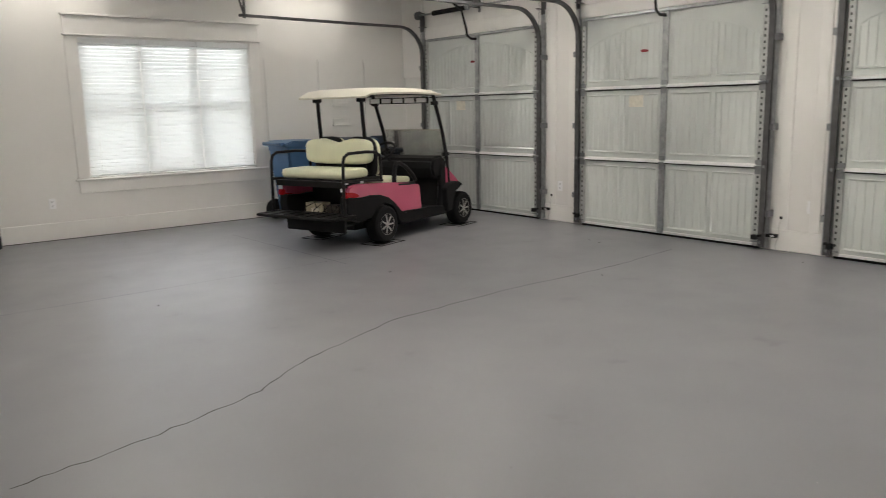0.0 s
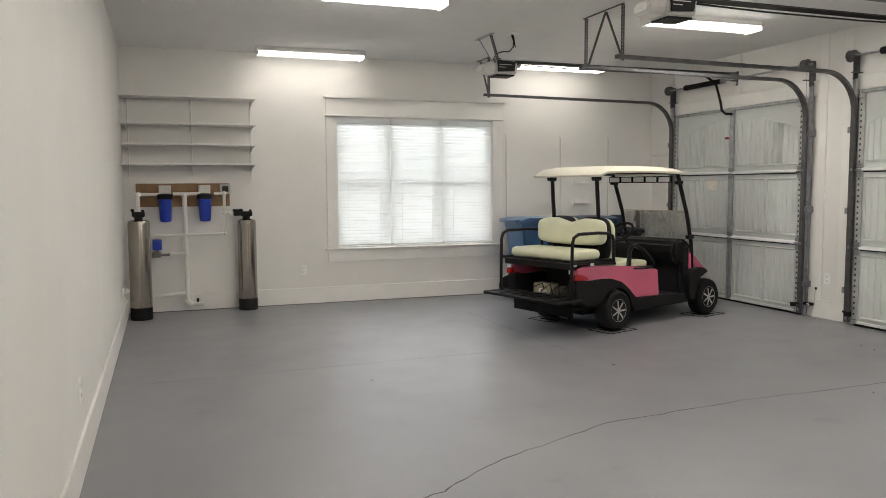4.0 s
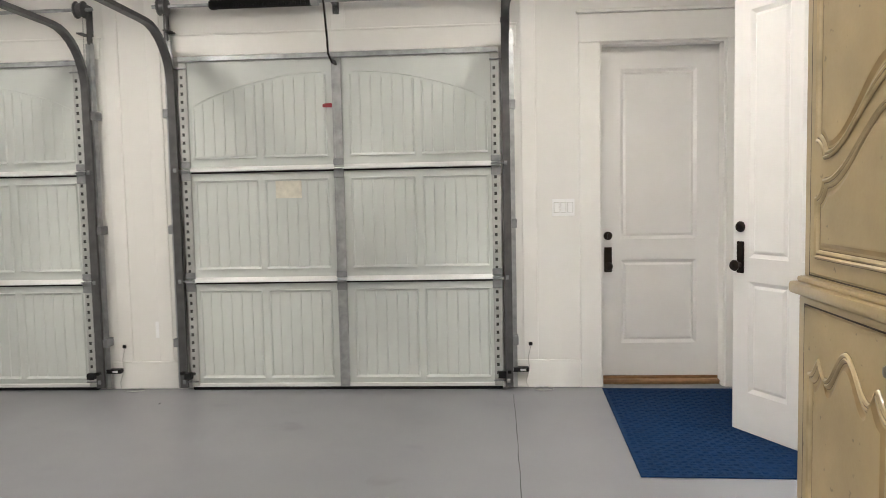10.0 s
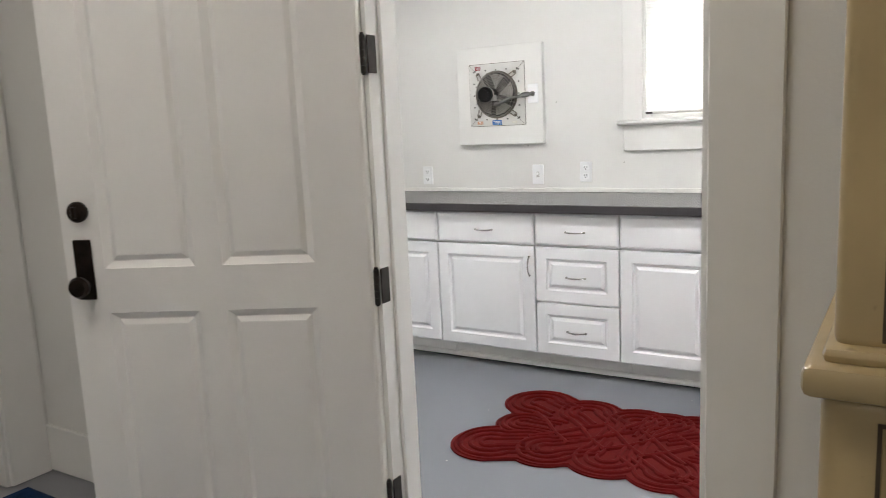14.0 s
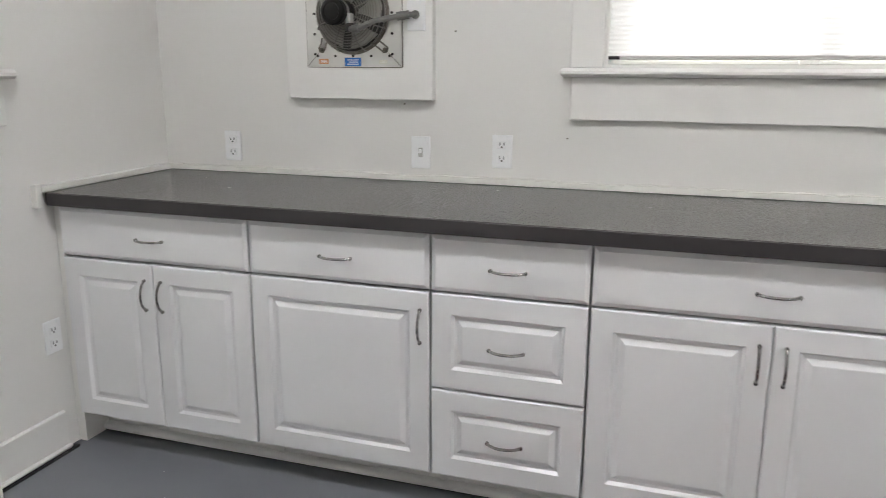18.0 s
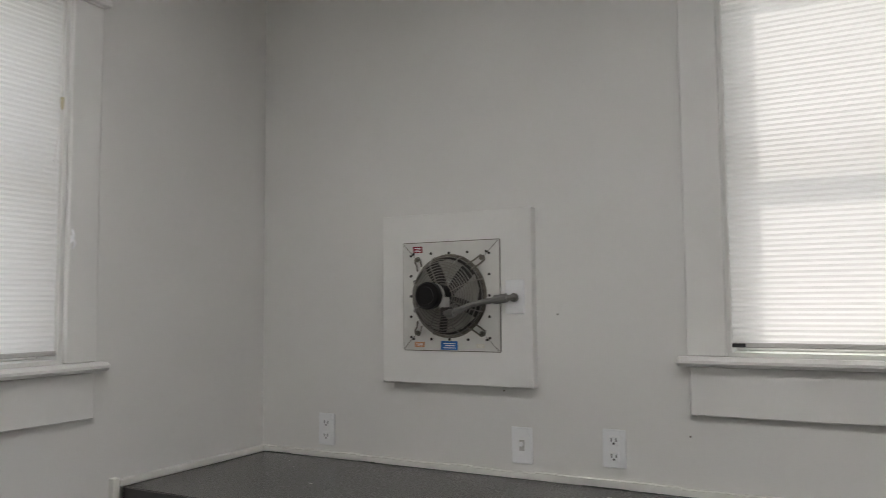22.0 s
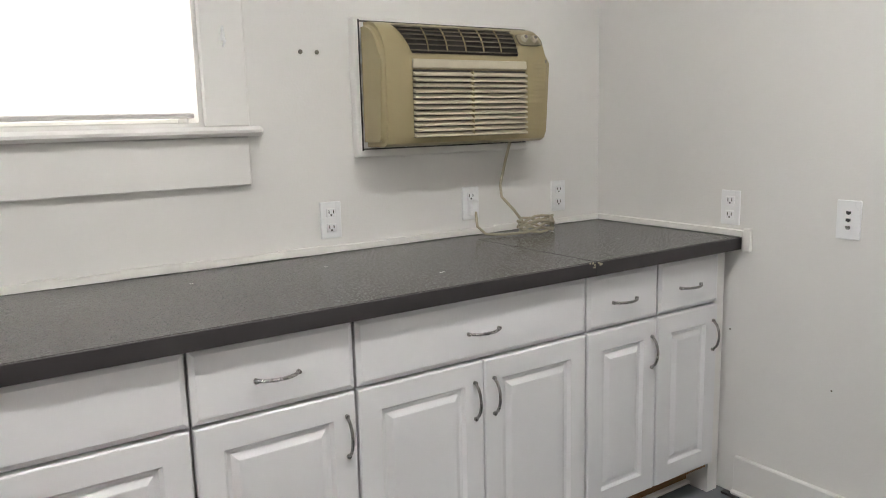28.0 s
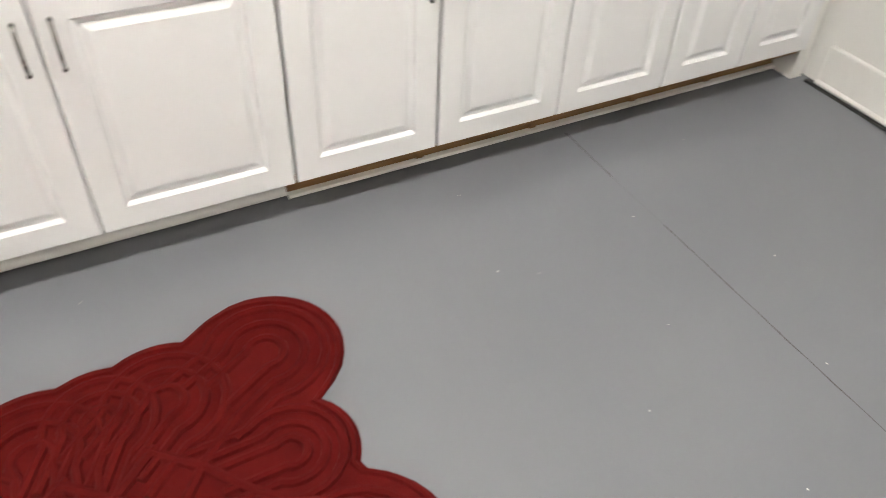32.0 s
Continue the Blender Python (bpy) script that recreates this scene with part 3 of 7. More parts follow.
# slatted blinds of the garage window, one in each third
slat_bm = BM()
box(slat_bm, -0.338, 0.338, -0.024, 0.024, -0.0015, 0.0015)
slat_me = mesh_of("slat", slat_bm, SLAT, 0)
third = (WN[1] - WN[0]) / 3
for k in range(3):
    cx = WN[0] + third * (k + 0.5)
    blind = thing("window_blind", "white slatted blind lowered and tilted nearly closed", "blind", group="blinds of the garage window")
    bm = BM()
    box(bm, cx - 0.34, cx + 0.34, YN + 0.001, YN + 0.055, WN[3] - 0.075, WN[3] - 0.014, 0.004)
    part("headrail", bm, SLAT, blind)
    bm = BM()
    box(bm, cx - 0.338, cx + 0.338, YN + 0.006, YN + 0.042, WN[2] + 0.018, WN[2] + 0.038, 0.004)
    part("bottom_rail", bm, SLAT, blind)
    n_slat = 36
    for i in range(n_slat):
        s = new("slat", slat_me)
        s.parent = blind
        s.matrix_world = pose(cx, YN + 0.024, WN[2] + 0.058 + i * (WN[3] - WN[2] - 0.145) / (n_slat - 1), 57 + random.uniform(-2, 2), 0, 0)
    for dx in (-0.2, 0.2):
        bm = BM()
        rod(bm, (cx + dx, YN + 0.002, WN[2] + 0.03), (cx + dx, YN + 0.002, WN[3] - 0.07), 0.0015, 5)
        part("ladder_cord", bm, TRIM, blind)

def pleated(name, axis, w, side, u0, u1, zb, zt, label):
    """A cellular shade: a zigzag sheet with a bottom rail."""
    root = thing(name, label, "window shade", group="workroom shades")
    n = int((zt - zb) / 0.0075)
    bm = BM()
    rows = []
    for i in range(n + 1):
        z = zb + (zt - zb) * i / n
        d = w - side * (0.014 + (0.0030 if i % 2 else 0.0))
        rows.append([bm.verts.new((u, d, z) if axis == "x" else (d, u, z)) for u in (u0, (u0 + u1) / 2, u1)])
    for a, b in zip(rows, rows[1:]):
        for j in range(2):
            bm.faces.new((a[j], a[j + 1], b[j + 1], b[j]))
    part("pleated_fabric", bm, SHADE, root, smooth=0)
    bm = BM()
    p, q = sorted((w - side * 0.006, w - side * 0.030))
    if axis == "x":
        box(bm, u0, u1, p, q, zb - 0.014, zb, 0.003)
    else:
        box(bm, p, q, u0, u1, zb - 0.014, zb, 0.003)
    part("bottom_rail", bm, OPENG, root)
    bm = BM()
    p, q = sorted((w - side * 0.002, w - side * 0.007))
    e = u1 - 0.045 if axis == "x" else u1 - 0.05
    if axis == "x":
        box(bm, e, e + 0.04, p, q, zb - 0.012, zb - 0.002)
    else:
        box(bm, p, q, e, e + 0.045, zb - 0.012, zb - 0.002)
    part("rail_end_cap", bm, SLOT, root)
    bm = BM()
    cu = u0 + 0.012
    def at(z, k=0.0):
        return (cu + k, w - side * 0.004, z) if axis == "x" else (w - side * 0.004, cu + k, z)
    sweep(bm, [at(zt), at(zt - 0.2, 0.01), at(zt - 0.38, 0.004), at(zt - 0.5, 0.02)], 0.0016, 5)
    part("pull_cord", bm, TRIM, root)
    bm = BM()
    rod(bm, at(zt - 0.30), at(zt - 0.335), 0.007, 8, 0.005)
    part("cord_tassel", bm, ACB2, root)
    return root

pleated("pleated_shade", "x", UY0, 1, WS[0] + 0.020, WS[1] - 0.003, WS[2] + 0.040, WS[3] - 0.012, "off-white pleated fabric shade glowing with daylight")
pleated("pleated_shade", "y", UX1, -1, WE[0] + 0.004, WE[1] - 0.010, WE[2] + 0.04, WE[3] - 0.012, "narrow off-white pleated fabric shade glowing with daylight")

# ---- ceiling lights ----
def ceiling_light(x, y, zc, glow, group, flush=False):
    root = thing("ceiling_light", "white fluorescent ceiling light with an acrylic cover, lit", "ceiling light", pose(x, y, zc), group)
    lip = 0.118 if flush else 0.052
    bm = BM()
    box(bm, -0.60, 0.60, -0.10, 0.10, -0.028, 0.0, 0.004)
    for s in (-1, 1):
        box(bm, -0.60, 0.60, s * 0.113, s * 0.117, -lip, -0.001)
    box(bm, -0.60, 0.60, -0.1125, 0.1125, -0.028, -0.022)
    part("housing", bm, TRIM, root)
    bm = BM()
    prism(bm, [(-0.108, -0.03), (0.108, -0.03), (0.106, -0.065), (0.085, -0.080), (-0.085, -0.080), (-0.106, -0.065)], "x", -0.592, 0.592)
    part("diffuser", bm, glow, root, "glowing ribbed acrylic diffuser", smooth=0)
    for s in (-1, 1):
        bm = BM()
        box(bm, min(s * 0.594, s * 0.612), max(s * 0.594, s * 0.612), -0.120, 0.120, -0.092, -0.002, 0.004)
        part("end_cap", bm, TRIM, root, smooth=0)
    return root

for lx in (2.36, 5.55):
    for ly in (0.9, 3.75, 6.58, 9.36):
        ceiling_light(lx, ly, CEIL, GLOWN if ly > 9 else GLOW, "garage ceiling lights")
for lx in (3.95, 5.95):
    ceiling_light(lx, -1.45, CEIL, GLOWU, "workroom ceiling lights", True)

# ---- overhead garage doors ----
def garage_door(c):
    root = tagged(thing("garage_door", "closed white sectional overhead door with galvanised struts", "garage door", pose(7.19, c, 0.012), "garage doors"))
    H = 0.773
    for i in range(3):
        z0 = i * H
        bm = BM()
        box(bm, 0.004, 0.046, -1.10, 1.10, z0 + 0.002, z0 + H - 0.002, 0.003)
        sec = part("door_section", bm, LEAF, root, "off-white pressed steel door section")
        for half in (-1, 1):
            for k in range(2):
                a = half * 0.08 if k == 0 else half * 0.575
                b = half * 0.525 if k == 0 else half * 1.02
                ya, yb = sorted((a, b))
                za, zb = z0 + 0.075, z0 + H - 0.085
                bm = BM()
                # embossed rim and beads pressed into the skin
                top = lambda yy: zb if i < 2 else z0 + 0.42 + 0.21 * max(0.0, math.cos(min(1.0, max(0.0, (abs(yy) - 0.09) / 0.92)) * math.pi / 2)) ** 0.8
                for u0, u1 in ((ya, ya + 0.012), (yb - 0.012, yb)):
                    prism(bm, [(0.005, u0 - 0.004), (-0.006, u0 + 0.003), (-0.006, u1 - 0.003), (0.005, u1 + 0.004)], "z", za + 0.016, top((u0 + u1) / 2))
                prism(bm, [(0.005, za - 0.002), (-0.011, za), (-0.011, za + 0.004), (0.005, za + 0.020)], "y", ya, yb)
                if i < 2:
                    prism(bm, [(0.005, zb + 0.014), (-0.008, zb + 0.012), (-0.008, zb + 0.009), (0.005, zb - 0.006)], "y", ya, yb)
                for g in range(1, 6):
                    yy = ya + (yb - ya) * g / 6
                    prism(bm, [(0.0055, yy - 0.0045), (-0.0016, yy - 0.001), (-0.0016, yy + 0.001), (0.0055, yy + 0.0045)], "z", za + 0.014, top(yy))
                part("panel", bm, LEAF, sec)
        if i == 2:
            for half in (-1, 1):
                bm = BM()
                pts = [(0.001, half * (0.09 + 0.92 * s / 10), z0 + 0.44 + 0.21 * math.cos(s / 10 * math.pi / 2) ** 0.8 if s < 10 else z0 + 0.44) for s in range(11)]
                sweep(bm, pts, 0.004, 6)
                part("arch_rib", bm, LEAF, sec)
    for z in (H, 2 * H):
        bm = BM()
        for s in (-1, 1):
            prism(bm, [(0.004, z - 0.014), (-0.026, z - 0.014), (-0.030, z - 0.010), (-0.024, z + 0.002), (0.004, z + 0.020)], "y", min(s * 0.036, s * 1.045), max(s * 0.036, s * 1.045))
        part("section_ledge", bm, LEAFRIB, root, "white folded section edge")
        bm = BM()
        box(bm, -0.010, 0.004, -1.045, 1.045, z - 0.026, z - 0.0145)
        part("section_gap", bm, PLASTK, root, "dark gap between the door sections")
    bm = BM()
    box(bm, -0.022, 0.01, -1.10, 1.10, 3 * H - 0.03, 3 * H + 0.004, 0.003)
    part("top_strut", bm, GALV, root, "galvanised top strut")
    for y, w in ((0.0, 0.064), (-1.075, 0.06), (1.075, 0.06)):
        for i in range(3):
            bm = BM()
            box(bm, -0.020, 0.004, y - w / 2, y + w / 2, i * H + 0.02, (i + 1) * H - 0.032, 0.004)
            if y == 0:
                box(bm, -0.026, -0.02, y - w / 2, y - w / 2 + 0.012, i * H + 0.02, (i + 1) * H - 0.032)
                box(bm, -0.026, -0.02, y + w / 2 - 0.012, y + w / 2, i * H + 0.02, (i + 1) * H - 0.032)
            part("stile", bm, GALV if y == 0 else STILEW, root, "galvanised stile" if y == 0 else "perforated pale steel end stile")
        if y:
            bm = BM()
            for k in range(38):
                z = 0.10 + k * 0.056
                if min(abs(z - H), abs(z - 2 * H)) > 0.05:
                    box(bm, -0.0212, -0.0195, y - 0.004, y + 0.014, z, z + 0.022)
            tagged(part("stile_hole", bm, SLOT, root), kind="stuff")
        for z in (H, 2 * H):
            bm = BM()
            box(bm, -0.030, -0.019, y - 0.035, y + 0.035, z - 0.075, z - 0.018, 0.003)
            box(bm, -0.030, -0.019, y - 0.035, y + 0.035, z + 0.014, z + 0.06, 0.003)
            rod(bm, (-0.034, y - 0.03, z - 0.012), (-0.034, y + 0.03, z - 0.012), 0.008, 8)
            part("hinge", bm, GALVD, root)
    for y in (-1.10, 1.10):
        for z in (0.06, H, 2 * H, 3 * H - 0.08):
            bm = BM()
            rod(bm, (-0.04, y - math.copysign(0.06, y), z), (-0.04, y + math.copysign(0.045, y), z), 0.006, 8)
            rod(bm, (-0.04, y + math.copysign(0.03, y), z), (-0.04, y + math.copysign(0.05, y), z), 0.022, 12)
            part("roller", bm, GALVD, root)
    bm = BM()
    box(bm, 0.0, 0.05, -1.10, 1.10, -0.010, 0.012, 0.004)
    part("bottom_seal", bm, RUBBER, root, "black rubber bottom seal")
    bm = BM()
    box(bm, -0.010, 0.004, -1.09, 1.09, 0.014, 0.040, 0.003)
    part("bottom_rail", bm, LEAFRIB, root)
    bm = BM()
    box(bm, -0.002, 0.004, 0.27, 0.45, 1.34, 1.46)
    part("warning_label", bm, PAPER, root, "yellowed paper warning label")
    return root

def door_track(c):
    root = thing("garage_door_track", "steel roller tracks curving from the jambs to ceiling hangers", "door track", pose(7.15, c, 0), "garage door tracks")
    for s in (-1, 1):
        y = s * 1.145
        pts = [(0, y, 0.03), (0, y, 1.1), (0, y, 2.12)]
        pts += [(-0.38 + 0.38 * math.cos(a), y, 2.12 + 0.38 * math.sin(a)) for a in [math.pi / 2 * k / 8 for k in range(1, 9)]]
        pts += [(-1.2, y, 2.505), (-2.72, y, 2.52)]
        bm = BM()
        sweep(bm, pts, 0, flat=(0.03, 0.052))
        part("track", bm, TRACKM, root, "galvanised channel track")
        bm = BM()
        sweep(bm, [(0.035, y + s * 0.028, 0.02), (0.035, y + s * 0.028, 2.45)], 0, flat=(0.004, 0.058))
        box(bm, 0.02, 0.085, y + s * 0.026, y + s * 0.030, 0.02, 2.45)
        part("jamb_angle", bm, GALV, root, "perforated galvanised angle")
        for z in (0.35, 1.15, 1.95):
            bm = BM()
            box(bm, -0.01, 0.085, y + s * 0.030, y + s * 0.065, z - 0.03, z + 0.03, 0.003)
            part("track_bracket", bm, GALVD, root)
        bm = BM()
        box(bm, -0.03, 0.086, y - 0.012, y + 0.030, 2.505, 2.515, 0.002)
        box(bm, 0.0, 0.086, y + s * 0.03, y + s * 0.034, 2.44, 2.71)
        part("header_plate", bm, TRACKM, root, "dull steel end bearing plate")
        bm = BM()
        sweep(bm, [(-2.66, y, 2.49), (-2.66, y, CEIL - 0.006)], 0, flat=(0.034, 0.004))
        hang = part("hanger", bm, TRACKM, root, "dark perforated steel hanger")
        bm = BM()
        for k in range(15):
            z = 2.53 + k * 0.029
            box(bm, -2.6635, -2.6618, y - 0.008, y + 0.008, z, z + 0.016)
        tagged(part("perforation", bm, PERFL, hang), kind="stuff")
        bm = BM()
        sweep(bm, [(-2.652, y + s * 0.004, 2.49), (-2.64, y + s * 0.30, CEIL - 0.006)], 0, flat=(0.022, 0.004))
        part("hanger_brace", bm, TRACKM, root, "dark steel diagonal brace")
        bm = BM()
        ya, yb = sorted((y - s * 0.03, y + s * 0.33))
        box(bm, -2.68, -2.66, ya, yb, CEIL - 0.007, CEIL - 0.001)
        part("ceiling_angle", bm, TRACKM, root)
        bm = BM()
        box(bm, -0.06, -0.02, y - s * 0.02, y - s * 0.075, 0.10, 0.145, 0.004)
        box(bm, -0.05, 0.04, y - 0.012, y + 0.012, 0.13, 0.15)
        part("safety_sensor", bm, PLASTK, root, "black safety sensor")
    return root

def torsion(c):
    root = thing("torsion_spring", "black torsion spring on a steel shaft above a garage door", "torsion spring", pose(7.12, c, 2.665), "torsion springs")
    bm = BM()
    rod(bm, (0, -1.24, 0), (0, 1.24, 0), 0.0125, 12)
    part("shaft", bm, GALV, root)
    bm = BM()
    pts = []
    turns = 58
    for k in range(turns * 8 + 1):
        a = 2 * math.pi * k / 8
        pts.append((0.027 * math.cos(a), 0.14 + 0.66 * k / (turns * 8), 0.027 * math.sin(a)))
    sweep(bm, pts, 0.0058, 5)
    part("spring", bm, PLASTK, root, "black coiled spring")
    for y in (0.12, 0.81):
        bm = BM()
        lathe(bm, [(0.026, -0.03), (0.034, -0.02), (0.034, 0.02), (0.026, 0.03)], (0, y, 0), 14, "y")
        part("winding_cone", bm, GALV if y < 0.5 else BLACK, root)
    for s in (-1, 1):
        bm = BM()
        lathe(bm, [(0.02, -0.035), (0.058, -0.025), (0.058, -0.018), (0.045, -0.010), (0.045, 0.02), (0.058, 0.026), (0.058, 0.034), (0.02, 0.038)], (0, s * 1.16, 0), 18, "y")
        part("cable_drum", bm, TRACKM, root)
        bm = BM()
        rod(bm, (0.015, s * 1.16, -0.05), (0.03, s * 1.13, -2.5), 0.0022, 5)
        part("lift_cable", bm, GALVD, root)
    bm = BM()
    box(bm, 0.0, 0.118, -0.012, 0.012, -0.018, 0.018, 0.003)
    box(bm, 0.108, 0.118, -0.026, 0.026, -0.07, 0.05, 0.003)
    part("centre_bracket", bm, TRACKM, root)
    return root

def opener(c):
    root = thing("garage_door_opener", "grey ceiling-hung opener with a black rail and arm", "door opener", pose(4.08, c, 2.66), "garage door openers")
    bm = BM()
    prism(bm, [(-0.125, -0.045), (-0.10, -0.080), (0.10, -0.080), (0.125, -0.045), (0.13, 0.03), (0.10, 0.075), (-0.10, 0.075), (-0.13, 0.03)], "x", -0.055, 0.185)
    bmesh.ops.bevel(bm, geom=list(bm.edges), offset=0.014, segments=2, affect='EDGES')
    part("motor_housing", bm, OPENG, root)
    bm = BM()
    prism(bm, [(-0.120, -0.045), (-0.09, -0.078), (0.09, -0.078), (0.120, -0.045), (0.122, 0.03), (0.09, 0.070), (-0.09, 0.070), (-0.122, 0.03)], "x", -0.195, -0.053)
    for v in bm.verts:
        if v.co.x < -0.15:
            v.co.y, v.co.z = v.co.y * 0.80, v.co.z * 0.55 - 0.022
    bmesh.ops.bevel(bm, geom=list(bm.edges), offset=0.016, segments=3, affect='EDGES')
    part("light_lens", bm, LENSW, root, "pale rounded light lens")
    bm = BM()
    prism(bm, [(-0.045, 0.060), (-0.035, -0.058), (0.150, -0.046), (0.165, 0.050)], "y", -0.140, -0.124)
    pan = part("control_panel", bm, PLASTK, root, "dark control panel")
    for z, x1 in ((0.012, 0.12), (-0.014, 0.05)):
        bm = BM()
        box(bm, -0.025, x1, -0.1412, -0.1399, z, z + 0.006)
        part("print_bar", bm, OPENG, pan)
    bm = BM()
    rod(bm, (-0.070, -0.118, 0.042), (-0.070, -0.1245, 0.042), 0.010, 10)
    part("light_socket_hole", bm, SLOT, root)
    bm = BM()
    box(bm, -0.04, 0.17, -0.10, 0.10, -0.094, -0.079, 0.006)
    part("bottom_cover", bm, PLASTK, root, "dark bottom cover")
    bm = BM()
    box(bm, 0.14, 3.06, -0.004, 0.004, 0.050, 0.085)
    box(bm, 0.14, 3.06, -0.016, 0.016, 0.080, 0.086)
    part("rail", bm, BLACK, root, "black T-section rail")
    for dy in (-0.012, 0.012):
        bm = BM()
        sweep(bm, [(0.15, dy, 0.045), (0.9, dy, 0.030), (1.8, dy, 0.030), (2.62, dy, 0.045)], 0.004, 5)
        part("chain", bm, BLACK, root)
    bm = BM()
    box(bm, 2.62, 2.76, -0.025, 0.025, 0.02, 0.066, 0.005)
    part("trolley", bm, PLASTK, root)
    bm = BM()
    sweep(bm, [(2.70, 0.0, 0.03), (2.86, 0.02, -0.06), (2.93, 0.02, -0.26), (2.95, 0.02, -0.36), (3.0, 0.01, -0.40), (3.09, 0.0, -0.40)], 0, flat=(0.012, 0.03))
    part("arm", bm, BLACK, root, "bent black door arm")
    bm = BM()
    box(bm, 3.03, 3.10, -0.022, 0.022, 0.055, 0.092, 0.004)
    box(bm, 3.09, 3.15, -0.006, 0.006, 0.045, 0.095, 0.002)
    box(bm, 3.135, 3.15, -0.028, 0.028, 0.035, 0.105, 0.003)
    part("header_bracket", bm, TRACKM, root)
    top = CEIL - 2.66 - 0.008
    for dy, ty, w in ((0.02, 0.10, 0.022), (-0.12, -0.20, 0.034)):
        foot, head = Vector((-0.035, dy, 0.065)), Vector((-0.15, ty, top))
        bm = BM()
        sweep(bm, [tuple(foot), tuple(head)], 0, flat=(w, 0.004))
        st = part("strap", bm, TRACKM, root, "dark perforated steel strap")
        bm = BM()
        for k in range(10):
            c0 = foot.lerp(head, 0.08 + k * 0.095)
            box(bm, c0.x - 0.0034, c0.x - 0.0018, c0.y - 0.006, c0.y + 0.006, c0.z - 0.008, c0.z + 0.008)
        part("perforation", bm, PERFL, st)
    bm = BM()
    box(bm, -0.06, -0.01, -0.15, 0.05, 0.066, 0.078, 0.003)
    part("top_bracket", bm, TRACKM, root)
    bm = BM()
    box(bm, -0.17, -0.13, -0.25, 0.16, top - 0.003, top + 0.007)
    part("ceiling_plate", bm, GALV, root)
    bm = BM()
    box(bm, 0.02, 0.10, -0.35, -0.21, top - 0.006, top + 0.007, 0.003)
    part("ceiling_outlet", bm, PLATE, root)
    bm = BM()
    pts = [(-0.06, -0.06, 0.08), (-0.04, -0.11, 0.13), (0.0, -0.17, 0.14), (0.04, -0.24, 0.13), (0.065, -0.28, 0.17), (0.07, -0.29, 0.26), (0.05, -0.27, 0.30), (0.075, -0.30, 0.19), (0.085, -0.29, 0.17), (0.07, -0.275, 0.28), (0.06, -0.28, top)]
    sweep(bm, pts, 0.006, 6)
    part("power_cord", bm, PLASTK, root)
    return root

gd, tk, ts, op = garage_door(DOORS[0]), door_track(DOORS[0]), torsion(DOORS[0]), opener(DOORS[0])
for c in DOORS[1:]:
    copy_thing(gd, pose(7.19, c, 0.012))
    copy_thing(tk, pose(7.15, c, 0))
    copy_thing(ts, pose(7.12, c, 2.665))
    copy_thing(op, pose(4.08, c, 2.66))
for c in DOORS:
    root = thing("sensor_wiring", "thin pale sensor wire looped beside a garage door jamb", "wiring", group="sensor wiring")
    y = c - 1.29
    bm = BM()
    sweep(bm, [(XE - 0.022, y - 0.01, 0.32), (XE - 0.026, y, 0.27), (XE - 0.024, y + 0.012, 0.22), (XE - 0.03, y + 0.005, 0.14), (XE - 0.04, y + 0.03, 0.05), (XE - 0.06, y + 0.01, 0.012)], 0.003, 5)
    part("wire", bm, OPENG, root)
    bm = BM()
    sweep(bm, [(XE - 0.06 - 0.045 * math.sin(2.2 * math.pi * k / 16), y - 0.02 - 0.07 * (1 - math.cos(2.2 * math.pi * k / 16)), 0.006 + 0.0015 * (k % 3)) for k in range(17)], 0.0028, 5)
    part("floor_loop", bm, OPENG, root)
    bm = BM()
    box(bm, XE - 0.028, XE - 0.0185, y - 0.018, y + 0.008, 0.30, 0.325, 0.003)
    part("wire_clip", bm, PLASTK, root)
    bm = BM()
    box(bm, XE - 0.07, XE - 0.0185, y + 0.01, y + 0.12, 0.125, 0.155, 0.004)
    sn = part("sensor", bm, PLASTK, root, "black safety sensor")
    bm = BM()
    box(bm, XE - 0.0712, XE - 0.0695, y + 0.03, y + 0.07, 0.133, 0.147)
    part("sticker", bm, PLATE, sn)
for c, off, dz in zip(DOORS, (0.06, 0.26, 0.085), (0.0, -0.05, 0.0)):
    bm = BM()
    box(bm, 7.172, 7.1935, c + off - 0.04, c + off + 0.04, 1.967 + dz, 1.987 + dz)
    box(bm, 7.170, 7.172, c + off - 0.025, c + off + 0.025, 1.964 + dz, 1.992 + dz)
    solo("warning_tag", bm, REDT, "small red warning tag on a garage door", "tag", group="warning tags")

